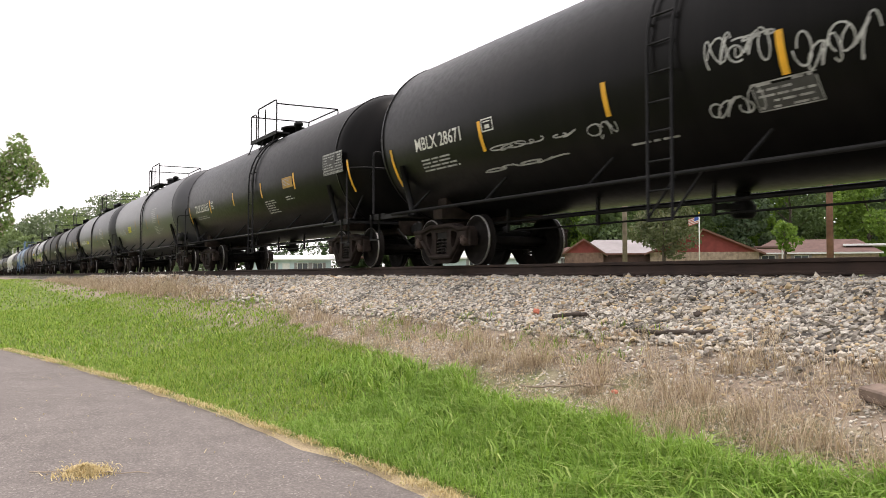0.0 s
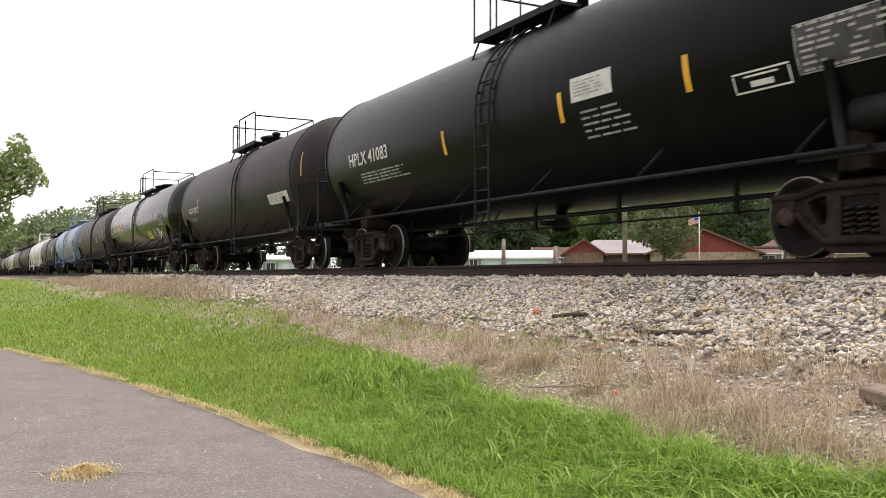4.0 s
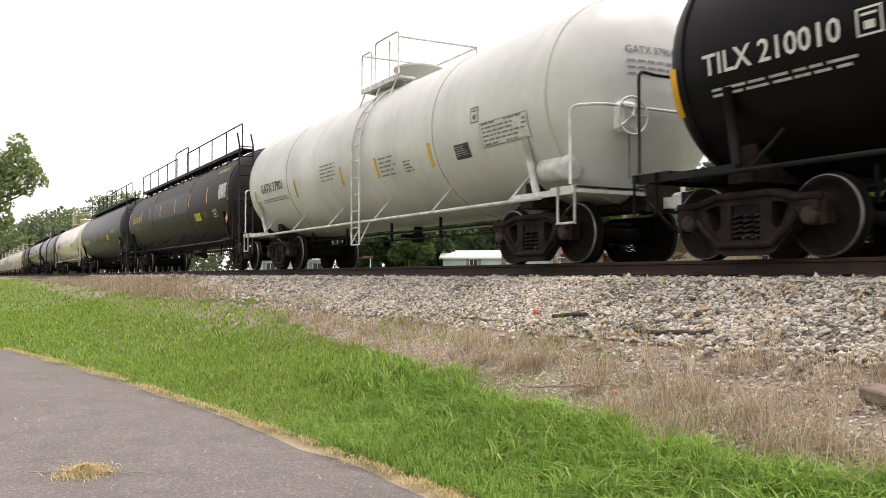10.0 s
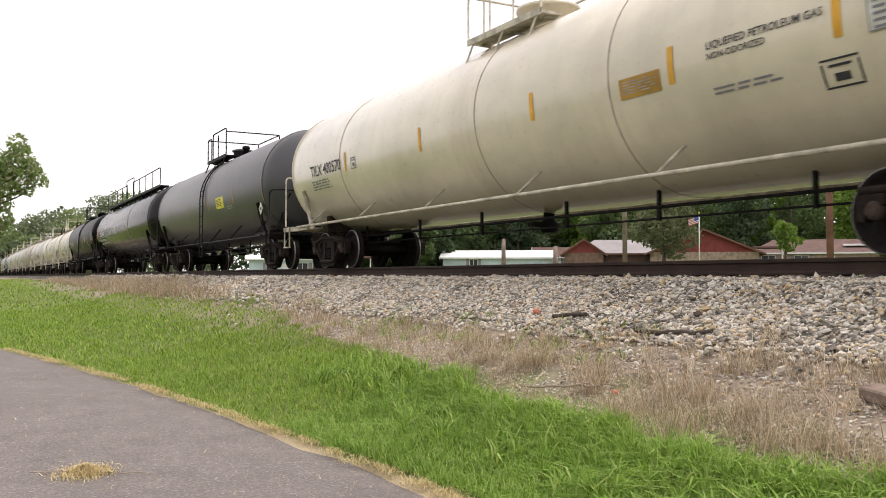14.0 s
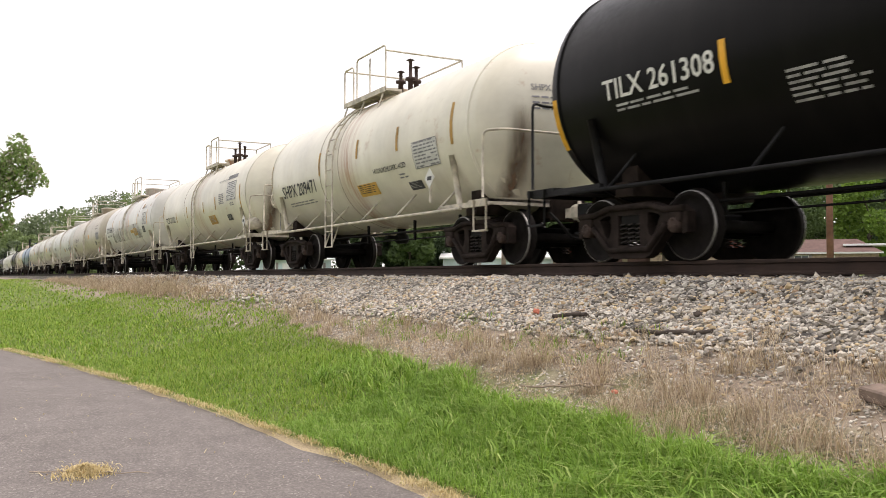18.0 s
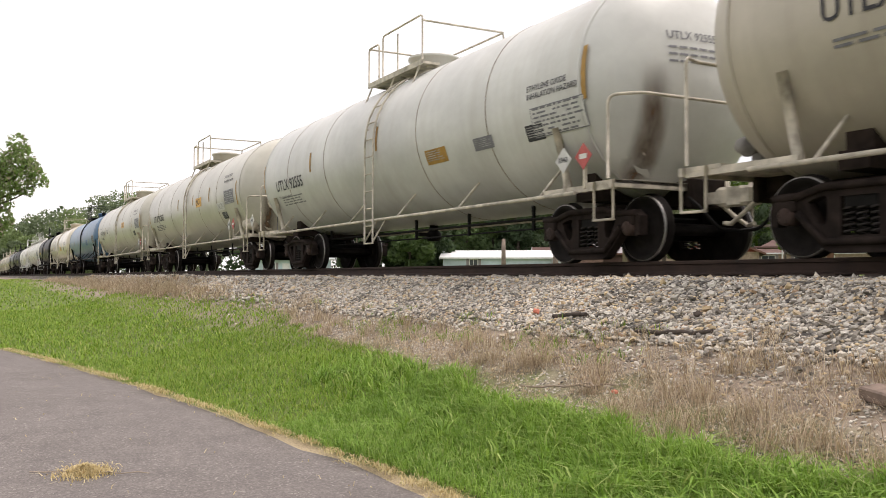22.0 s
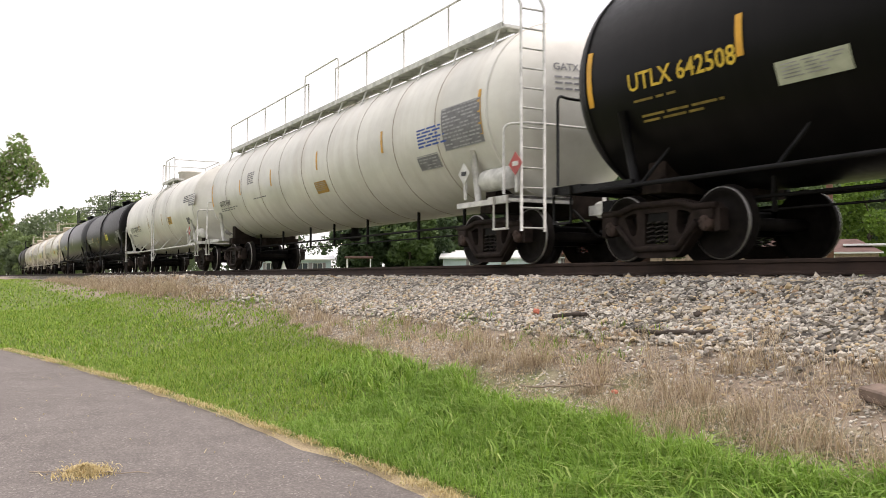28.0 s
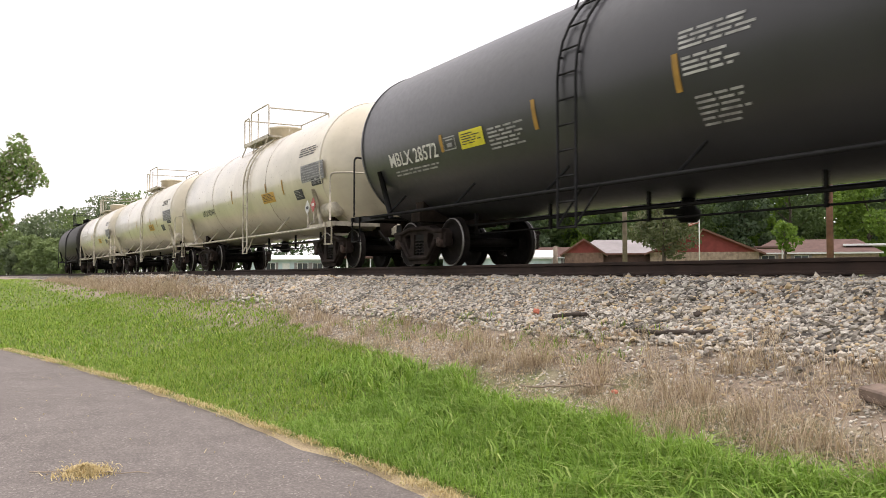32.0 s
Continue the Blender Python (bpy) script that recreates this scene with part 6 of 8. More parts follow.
def parked_car(x, y, turn):
    c = new("car")
    c.matrix_basis = pose(x, y, ground_z(x, y), 0, 0, turn)
    tagged(c, "white saloon car parked beside the brown-roofed house", "car")
    bm = B()
    prof = [(-2.2, 0.55), (-2.15, 0.85), (-1.5, 0.95), (-0.9, 1.42), (0.6, 1.45), (1.25, 0.98), (2.1, 0.85), (2.25, 0.55), (2.2, 0.3), (-2.2, 0.3)]
    a = [bm.verts.new((px, -0.85 + (0.12 if pz > 1.2 else 0), pz)) for px, pz in prof]
    b = [bm.verts.new((px, 0.85 - (0.12 if pz > 1.2 else 0), pz)) for px, pz in prof]
    bm.faces.new(a)
    bm.faces.new(b[::-1])
    for i in range(len(prof)):
        j = (i + 1) % len(prof)
        bm.faces.new((a[i], b[i], b[j], a[j]))
    bmesh.ops.recalc_face_normals(bm, faces=bm.faces)
    part("body", bm, SIDING_WHITE, c)
    for px in (-1.4, 1.4):
        for sy in (-1, 1):
            bm = B()
            lathe(bm, [(sy * 0.68, 0.12), (sy * 0.68, 0.31), (sy * 0.87, 0.31), (sy * 0.87, 0.12)], "y", 18, c=(px, 0, 0.31))
            part("wheel", bm, GREASE, c)
    for sy in (-1, 1):
        bm = B()
        quads(bm, [(-0.95, sy * 0.80, 1.0), (0.95, sy * 0.80, 1.0), (0.5, sy * 0.76, 1.36), (-0.7, sy * 0.76, 1.36), (-0.95, sy * 0.83, 1.0), (0.95, sy * 0.83, 1.0), (0.5, sy * 0.79, 1.36), (-0.7, sy * 0.79, 1.36)], BOX_F)
        part("side_window", bm, GLASS, c)


parked_car(-64.7, 90.1, 36)

# ---- small things along the verge ----
TWIG = simple("bleached_twig", (0.30, 0.24, 0.18), 0.9, 0.0, 0.3, 20, 0.3)
BARK_DARK = simple("dark_rotten_wood", (0.07, 0.055, 0.045), 0.95, 0.0, 0.4, 9, 0.5)
ORANGE_RAG = simple("faded_orange_plastic", (0.52, 0.16, 0.10), 0.6, 0.0, 0.2, 8, 0.1)


def stick(x0, y0, x1, y1, r, mat, label, seed, lift=0.02, fork=False):
    rnd = random.Random(seed)
    s = new("stick")
    tagged(s, label, "stick", "sticks on the verge")
    s.matrix_basis = Matrix.Translation((x0, y0, ground_z(x0, y0) + lift))
    bm = B()
    pts = []
    for i in range(9):
        t = i / 8
        x, y = x0 + (x1 - x0) * t + rnd.uniform(-0.02, 0.02), y0 + (y1 - y0) * t + rnd.uniform(-0.02, 0.02)
        pts.append((x - x0, y - y0, ground_z(x, y) - ground_z(x0, y0) + rnd.uniform(0, 0.02)))
    tube(bm, pts, r, 6)
    part("stem", bm, mat, s)
    if fork:
        bm = B()
        a = Vector(pts[5])
        tube(bm, [a, a + Vector((0.25, -0.06, 0.05)), a + Vector((0.42, -0.16, 0.04))], r * 0.6, 5)
        part("side_twig", bm, mat, s)


stick(-6.56, 4.37, -5.65, 4.71, 0.009, TWIG, "pale bleached twig lying in the stubble", 1, 0.06, True)
stick(-6.62, 5.73, -5.71, 5.85, 0.022, BARK_DARK, "dark rotten branch on the ballast toe", 2, 0.05)
stick(-8.2, 5.93, -7.68, 6.01, 0.025, BARK_DARK, "dark rotten branch on the ballast toe", 3, 0.06)
stick(-7.0, 0.45, -6.55, 1.2, 0.004, TWIG, "thin straw stalk on the asphalt", 4, 0.03)


def lump(name, x, y, r, mat, label, category, seed, lift=0.05):
    rnd = random.Random(seed)
    bm = B()
    bmesh.ops.create_icosphere(bm, subdivisions=2, radius=r)
    for v in bm.verts:
        v.co *= 0.8 + 0.4 * noise.noise(v.co / r * 1.3 + Vector((seed, 0, 0)))
        v.co.z *= 0.7
    ob = part(name, bm, mat, None)
    ob.matrix_basis = pose(x, y, ground_z(x, y) + lift + r * 0.4, 10, 20, 40)
    return tagged(ob, label, category)


lump("litter_ball", -8.66, 6.01, 0.055, ORANGE_RAG, "faded orange crumpled plastic litter on the ballast", "litter", 3)
lump("litter_scrap", -5.57, 4.63, 0.03, ORANGE_RAG, "rusty orange scrap in the dry grass", "litter", 5, 0.04)
lump("dark_rock", -6.18, 6.15, 0.05, BARK_DARK, "dark lump of rock on the ballast slope", "rock", 8)
plank = new("timber_offcut")
plank.matrix_basis = pose(-3.53, 5.12, ground_z(-3.53, 5.12) + 0.05, 8, 3, -20)
tagged(plank, "grey weathered end of an old sleeper", "timber")
bm = B()
bbox(bm, (0, 0, 0), (0.34, 0.16, 0.09), 0.012)
part("beam", bm, simple("grey_weathered_timber", (0.20, 0.15, 0.12), 0.95, 0.0, 0.4, 8, 0.5), plank)


def straw_heap():
    rng = np.random.default_rng(12)
    n = 1500
    r = np.abs(rng.normal(0, 0.13, n))
    a = rng.uniform(0, 6.283, n)
    X, Y = -6.83 + r * np.cos(a) * 1.0, 0.79 + r * np.sin(a) * 0.8
    P = np.stack([X, Y, 0.025 + 0.05 * np.exp(-(r / 0.12) ** 2) * rng.random(n)], 1)
    o = blades("straw_heap", P, rng.uniform(0.02, 0.05, n), rng.uniform(0.005, 0.011, n), 1.9, STRAW, rng)
    tagged(o, "small heap of dry straw clippings on the path", "straw", kind="stuff")
    n = 90
    X = rng.uniform(-14, -4.5, n)
    Y = np.array([edge_y(x) for x in X]) - rng.uniform(0.1, 2.8, n)
    P = np.stack([X, Y, np.full(n, 0.025)], 1)
    o = blades("straw_litter", P, rng.uniform(0.015, 0.05, n), rng.uniform(0.003, 0.009, n), 1.9, STRAW, rng)
    tagged(o, "scattered straw bits on the asphalt", "straw", kind="stuff")


straw_heap()


# ---- the train ----
BLACK = tank_paint("sooty_black_paint", (0.0042, 0.004, 0.004), (0.017, 0.015, 0.014), 0.35, 0.0, 0.34, spec=0.08)
BLACK_GLOSS = tank_paint("glossy_black_paint", (0.004, 0.004, 0.0043), (0.015, 0.013, 0.012), 0.2, 0.0, 0.2, spec=0.3)
BROWN_BLACK = tank_paint("weathered_brown_paint", (0.034, 0.029, 0.026), (0.05, 0.038, 0.03), 0.4, 0.0, 0.5, spec=0.3)
BLACK_BROWN = tank_paint("faded_brown_black_paint", (0.015, 0.013, 0.012), (0.05, 0.038, 0.03), 0.45, 0.0, 0.5, spec=0.2)
GREY = tank_paint("slate_grey_paint", (0.042, 0.0425, 0.047), (0.026, 0.026, 0.026), 0.3, 0.0, 0.4, spec=0.4, coat=0.35)
MID_GREY = tank_paint("mid_slate_paint", (0.028, 0.0285, 0.032), (0.026, 0.025, 0.025), 0.3, 0.0, 0.4, spec=0.35, coat=0.3)
DARK_GREY = tank_paint("dark_graphite_paint", (0.019, 0.0195, 0.0225), (0.032, 0.031, 0.031), 0.3, 0.0, 0.4, spec=0.25, coat=0.1)
BLUE_PALE = tank_paint("rusting_pale_blue_paint", (0.115, 0.195, 0.285), (0.10, 0.085, 0.07), 0.4, 0.5, 0.45, rust_x=0.9, rust_w=1.4, coat=0.45)
BLUE = tank_paint("steel_blue_paint", (0.055, 0.14, 0.245), (0.045, 0.05, 0.065), 0.4, 0.15, 0.4, coat=0.45)
WHITE = tank_paint("chalky_white_paint", (0.6, 0.59, 0.54), (0.30, 0.25, 0.17), 0.35, 0.15, 0.5, coat=0.4)
WHITE_GREEN = tank_paint("greenish_white_paint", (0.51, 0.515, 0.48), (0.34, 0.31, 0.26), 0.4, 0.1, 0.5, coat=0.4)
CREAM = tank_paint("cream_paint", (0.585, 0.53, 0.415), (0.38, 0.31, 0.22), 0.3, 0.15, 0.3, coat=0.6, gloss=0.1)
CREAM_RUST = tank_paint("rust_streaked_cream_paint", (0.6, 0.575, 0.475), (0.42, 0.34, 0.22), 0.35, 0.9, 0.4, coat=0.4)
WHITE_RUST = tank_paint("rust_streaked_white_paint", (0.52, 0.515, 0.48), (0.36, 0.33, 0.27), 0.3, 0.7, 0.4, rust_x=0.4, rust_w=0.8, coat=0.4)
DULL_WHITE = tank_paint("dull_white_jacket_paint", (0.445, 0.43, 0.365), (0.34, 0.30, 0.22), 0.35, 0.1, 0.4, coat=0.6)
BEIGE = tank_paint("grimy_beige_paint", (0.395, 0.357, 0.281), (0.24, 0.2, 0.15), 0.5, 0.15, 0.55, coat=0.6)
IRON_BLACK = simple("black_painted_iron", (0.010, 0.010, 0.0105), 0.6, 0.0, 0.4, 5.0, 0.2)
IRON_CREAM = simple("chipped_cream_iron", (0.46, 0.42, 0.34), 0.6, 0.0, 0.4, 5.0, 0.3)
IRON_WHITE = simple("chipped_white_iron", (0.55, 0.55, 0.52), 0.6, 0.0, 0.3, 5.0, 0.3)
IRON_BLUE = simple("blue_painted_iron", (0.10, 0.18, 0.30), 0.6, 0.0, 0.4, 5.0, 0.3)
IRON_GREY = simple("grey_painted_iron", (0.09, 0.09, 0.095), 0.6, 0.0, 0.4, 5.0, 0.3)
IRON_BLACK.node_tree.nodes["Principled BSDF"].inputs["Specular IOR Level"].default_value = 0.15
FLAKED_BLUE = flaked("rusted_through_blue_paint", (0.20, 0.07, 0.025), (0.33, 0.15, 0.06), 0.55, 0.63, 1.5)
SCRAPED_BLUE = flaked("scraped_pale_primer", (0.30, 0.33, 0.36), (0.40, 0.42, 0.43), 0.44, 0.56, 0.8)
FLAKED_WHITE = flaked("orange_flaked_primer", (0.50, 0.25, 0.07), (0.62, 0.40, 0.18), 0.53, 0.60, 1.1)
GREY_FILM = flaked("grey_road_film", (0.33, 0.31, 0.28), (0.40, 0.38, 0.34), 0.46, 0.72, 0.6)

PATCH = tank_paint("newer_black_patch_paint", (0.015, 0.0145, 0.0145), (0.04, 0.035, 0.03), 0.3, 0.0, 0.5)
SCUFF = simple("pale_scuffed_paint", (0.16, 0.16, 0.165), 0.6, 0.0, 0.4, 4.0, 0.0)

tank_wagon(1.0, -17.37, "black tank wagon with white chalky graffiti and white lettering", BLACK, IRON_BLACK, R=1.65, zc=2.55, seed=0, rail_z=1.03, bogie=(2.0, 2.75), cylinder=True, head_text=("MBLX 28671", -0.65, 3.07, 0.85, CHALK),
           letters=[("MBLX 28671", -6.43, 2.12, 1.69, CHALK)], stripes=[(-4.12, 2.11, 0.51, 0), (-0.92, 2.15, 0.46, 0), (1.94, 2.14, 0.47, 0), (-7.5, 1.97, 0.78, 0)], signs=[], bars=[(-4.05, 2.15, 0.35, 0.21, CHALK), (1.45, 1.6, 0.84, 0.29, CHALK)], data=[(-6.34, 1.90, 1.36, 3, 0.07, FADED), (-0.72, 1.49, 1.06, 1, 0.07, FADED)], art=[(-3.82, 1.82, 1.31, 0.08, FADED, 4), (-2.2, 1.81, 0.41, 0.08, FADED, 2), (-1.42, 1.67, 0.57, 0.24, FADED, 3), (0.87, 2.12, 0.9, 0.36, DIM, 7), (1.32, 2.34, 0.54, 0.06, FADED, 4), (2.1, 1.85, 0.9, 0.46, DIM, 6), (-4.27, 1.54, 2.08, 0.06, FADED, 6), (0.76, 1.61, 0.74, 0.25, FADED, 5)], ladder_x=0.22)
tank_wagon(-17.37, -35.12, "plain black tank wagon with white lettering and ochre signs", BLACK, IRON_BLACK, R=1.6, zc=2.50, seed=1, rail_z=1.03, bogie=(2.0, 2.35), head_text=("TILX 251655", -0.65, 3.05, 0.85, CHALK),
           letters=[("TILX 251655", -6.38, 2.08, 1.96, CHALK)], stripes=[(-4.21, 2.2, 0.46, 0), (-7.29, 2.02, 0.78, 0), (-1.25, 2.23, 0.41, 0), (1.74, 2.25, 0.43, 0), (8.22, 2.05, 0.74, 0), (4.59, 2.26, 0.43, 0)], signs=[(3.66, 2.13, 0.8, 0.22, AMBER_OLD)], bars=[(6.73, 2.16, 1.2, 0.48, FADED), (-4.06, 2.1, 0.28, 0.25, CHALK)], data=[(1.85, 1.86, 1.03, 4, 0.07, FADED), (-6.28, 1.88, 1.8, 2, 0.07, FADED), (3.68, 1.86, 0.64, 2, 0.07, FADED)], ladder_x=0.95)
tank_wagon(-35.12, -52.81, "slate grey tank wagon with small white lettering", GREY, IRON_BLACK, R=1.65, zc=2.55, seed=2, rail_z=1.03, bogie=(2.0, 2.75), stripe_mat=AMBER_OLD, cylinder=True, head_text=("MBLX 28505", -0.65, 3.07, 0.85, CHALK),
           letters=[("MBLX 28505", -6.21, 1.97, 1.98, DIM)], stripes=[(-1.19, 2.32, 0.43, 0), (1.7, 2.22, 0.43, 0), (4.53, 2.25, 0.46, 0), (-4.22, 2.09, 0.26, 0)], signs=[(-3.49, 2.02, 0.87, 0.23, YELLOW)], bars=[], data=[(3.14, 2.72, 1.05, 8, 0.07, DIM), (3.35, 1.95, 0.75, 4, 0.07, DIM), (-2.49, 2.03, 0.92, 5, 0.07, FADED), (4.11, 1.82, 1.02, 2, 0.07, FADED)], ladder_x=0.81)
tank_wagon(-52.81, -70.15, "slate grey tank wagon with a yellow sign and stencilling", MID_GREY, IRON_BLACK, R=1.65, zc=2.55, seed=3, rail_z=1.03, bogie=(2.0, 2.85), stripe_mat=AMBER_OLD, cylinder=True, head_text=("MBLX 28640", -0.65, 3.07, 0.85, CHALK),
           letters=[("MBLX 28640", -6.1, 1.98, 2.04, CHALK)], stripes=[(-3.97, 2.19, 0.46, 0), (4.8, 2.21, 0.45, 0), (1.82, 2.2, 0.46, 0), (-1.18, 2.2, 0.45, 0), (-6.98, 1.97, 0.56, 0)], signs=[(-3.39, 1.98, 0.88, 0.18, YELLOW)], bars=[(-3.86, 1.97, 0.39, 0.22, CHALK), (5.53, 1.6, 0.56, 0.36, CHALK)], data=[(3.3, 2.65, 1.3, 8, 0.07, DIM), (3.5, 1.9, 0.6, 4, 0.07, DIM), (-2.36, 2.14, 0.65, 4, 0.07, FADED), (-6.01, 1.75, 1.84, 2, 0.07, FADED)], ladder_x=0.04)
tank_wagon(-70.15, -87.05, "sooty black tank wagon with white printed tables", BLACK, IRON_BLACK, R=1.6, zc=2.50, seed=4, rail_z=1.03, cylinder=True, head_text=("HPLX 41083", -0.65, 3.05, 0.85, CHALK),
           letters=[("HPLX 41083", -5.71, 2.18, 1.97, CHALK)], stripes=[(-1.42, 2.17, 0.43, 0), (2.07, 2.21, 0.43, 0), (4.56, 2.2, 0.44, 0), (7.67, 2.22, 0.75, 0)], signs=[(2.34, 2.22, 0.88, 0.27, WHITE_SIGN)], bars=[(6.09, 1.87, 1.44, 0.5, CHALK), (5.22, 1.82, 0.77, 0.22, CHALK)], data=[(2.49, 2.02, 1.06, 5, 0.07, FADED), (-5.23, 1.94, 2.41, 3, 0.07, FADED)], ladder_x=0.03)
tank_wagon(-87.05, -102.59, "faded black tank wagon with bold white lettering", BLACK_BROWN, IRON_BLACK, R=1.6, zc=2.50, seed=5, stripe_mat=AMBER_OLD, head_text=("ACFX 79517", -0.65, 3.05, 0.85, CHALK),
           letters=[("ACFX 79517", -5.23, 2.11, 1.49, CHALK)], stripes=[(-3.73, 2.4, 0.37, 0), (-6.33, 2.13, 0.69, 0), (7.36, 2.63, 0.6, 0)], signs=[(4.4, 1.8, 1.69, 0.24, WHITE_SIGN)], bars=[], data=[(-5.27, 1.88, 1.26, 2, 0.07, FADED), (-2.24, 1.70, 0.24, 1, 0.07, FADED)], ladder_x=1.23)
tank_wagon(-102.59, -121.71, "glossy black tank wagon with yellow lettering and yellow sign", BLACK_GLOSS, IRON_BLACK, R=1.6, zc=2.50, seed=6, plat=(-2.0, 1.5), hatch="wide", placards=((6.55, 1.6, WHITE_SIGN),), head_text=("UTLX 647018", -0.65, 3.05, 0.85, GOLD), bogie=(2.6, 2.6),
           letters=[("UTLX 647018", -6.64, 2.22, 2.06, GOLD)], stripes=[(-4.36, 2.54, 0.46, 0), (-1.01, 2.52, 0.46, 0), (2.17, 2.57, 0.47, 0), (4.82, 2.55, 0.48, 0)], signs=[(2.85, 1.55, 0.9, 0.3, YELLOW)], bars=[(5.24, 1.64, 0.5, 0.3, CHALK), (6.0, 2.02, 1.1, 0.5, CHALK)], data=[(4.41, 1.85, 0.5, 3, 0.07, DIM), (-6.53, 1.95, 1.68, 3, 0.07, GOLD_DIM), (-2.86, 2.61, 0.62, 1, 0.07, GOLD_DIM)], ladder_x=-0.03)
tank_wagon(-121.71, -138.57, "brown-black weathered tank wagon with faded lettering", BROWN_BLACK, IRON_BLACK, R=1.6, zc=2.50, seed=7, plat=(-1.5, 2.2), bogie=(1.68, 2.55), rings=(-5.6, -3.2, -0.8, 1.6, 4.0), hatch="wide", stripe_mat=AMBER, head_text=("GATX 70745", -0.65, 3.05, 0.85, FADED),
           letters=[("GATX 70745", -6.76, 2.22, 1.96, FADED)], stripes=[(-4.06, 2.49, 0.48, 0), (-0.89, 2.51, 0.46, 0), (7.4, 2.51, 0.75, 0), (5.09, 2.47, 0.45, 0), (2.78, 2.5, 0.42, 0)], signs=[(3.12, 1.93, 0.7, 0.24, AMBER_OLD)], bars=[(6.08, 2.08, 1.1, 0.55, FADED), (5.0, 2.05, 0.4, 0.3, FADED)], data=[(-6.71, 1.99, 1.23, 2, 0.07, FADED), (6.3, 2.75, 0.6, 2, 0.07, FADED), (-0.26, 2.07, 0.66, 3, 0.07, FADED)], ladder_x=1.55)
tank_wagon(-138.57, -156.16, "pale blue tank wagon with rust round the ladder", BLUE_PALE, IRON_BLUE, R=1.6, zc=2.50, seed=8, plat=(-1.75, 1.9), bogie=(1.66, 2.5), rings=(-4.6, -2.8, 0.35, 1.78, 3.3, 4.93, 6.3), hatch="drum", head_text=("UTLX 647516", -0.65, 3.05, 0.85, CHALK), head_stain=True, valve=True,
           letters=[("UTLX 647516", -6.4, 2.1, 2.01, CHALK)], stripes=[(-4.16, 2.23, 0.4, 0), (-1.11, 2.25, 0.45, 0), (4.59, 2.25, 0.46, 0), (7.63, 2.09, 0.75, 0)], signs=[(2.03, 1.88, 0.76, 0.3, AMBER)], bars=[(-3.12, 2.47, 0.28, 0.25, CHALK), (5.84, 1.62, 0.48, 0.3, CHALK), (6.47, 2.1, 1.12, 0.52, CHALK)], data=[(-6.21, 1.94, 1.58, 3, 0.07, FADED), (-2.36, 1.82, 0.39, 2, 0.07, FADED)], ladder_x=0.2, placards=((6.87, 1.55, WHITE_SIGN),), panels=[(0.4, 1.2, 2.9, 3.3, SCRAPED_BLUE), (0.38, 1.22, 2.8, 3.28, FLAKED_BLUE)])
tank_wagon(-156.16, -175.13, "black tank wagon with three top hatches and chalk graffiti", BLACK, IRON_BLACK, R=1.51, zc=2.41, seed=9, plat=(-3.13, 2.65), bogie=(1.93, 1.9), top="wells", hatch="wells", rings=(-3.0,), head_text=("TILX 210010", -0.65, 2.93, 0.85, CHALK),
           letters=[("TILX 210010", -7.8, 2.11, 1.83, CHALK)], stripes=[(1.42, 2.04, 0.4, 0), (7.93, 1.82, 0.75, 0), (-8.29, 2.03, 0.6, 0)], signs=[(4.89, 2.11, 0.76, 0.36, WHITE_SIGN)], bars=[(6.61, 2.1, 1.12, 0.5, FADED), (6.85, 1.55, 0.4, 0.32, FADED), (-5.8, 2.1, 0.28, 0.27, CHALK)], data=[(-7.72, 1.9, 1.95, 2, 0.07, DIM), (-1.50, 2.14, 0.61, 2, 0.07, FADED)], art=[(-5.13, 1.67, 3.38, 0.53, FADED, 7), (-3.43, 1.41, 3.18, 0.56, FADED, 6), (0.05, 1.64, 1.26, 0.56, FADED, 4), (0.72, 2.33, 0.37, 0.66, FADED, 4), (0.94, 1.45, 2.41, 0.83, FADED, 5), (2.34, 1.29, 2.53, 0.88, FADED, 7), (4.29, 1.54, 1.18, 0.51, FADED, 5), (5.53, 1.72, 1.35, 0.39, FADED, 7)], ladder_x=-0.39, panels=[(-3.05, 2.0, 0.16, 1.9, FADED)])
tank_wagon(-175.13, -192.88, "greenish white tank wagon with a full length ladder", WHITE_GREEN, IRON_WHITE, R=1.6, zc=2.50, seed=10, plat=(-0.65, 1.3), cylinder=True, rings=(-4.2, 4.0), hatch="drum", head_text=("GATX 37901", -0.65, 3.05, 0.85, TABLE_GREY), wheel=True, valve=True, bogie=(2.5, 2.5),
           letters=[("GATX 37901", -6.47, 2.13, 1.87, INK)], stripes=[(-7.08, 1.98, 0.63, 0), (6.83, 1.93, 0.75, 0), (-3.65, 2.07, 0.45, 0), (-0.5, 2.07, 0.44, 0), (1.41, 2.05, 0.44, 0), (3.79, 2.04, 0.45, 0)], signs=[(4.7, 1.83, 0.5, 0.21, INK)], bars=[(5.38, 2.35, 0.26, 0.26, TABLE_GREY), (5.65, 1.92, 1.39, 0.39, WHITE_SIGN)], data=[(-1.76, 2.35, 1.04, 5, 0.07, TABLE_GREY), (1.58, 2.15, 0.79, 5, 0.07, TABLE_GREY), (-6.4, 1.9, 2.35, 2, 0.07, TABLE_GREY), (2.66, 1.98, 0.40, 3, 0.07, TABLE_GREY)], ladder_x=0.58)
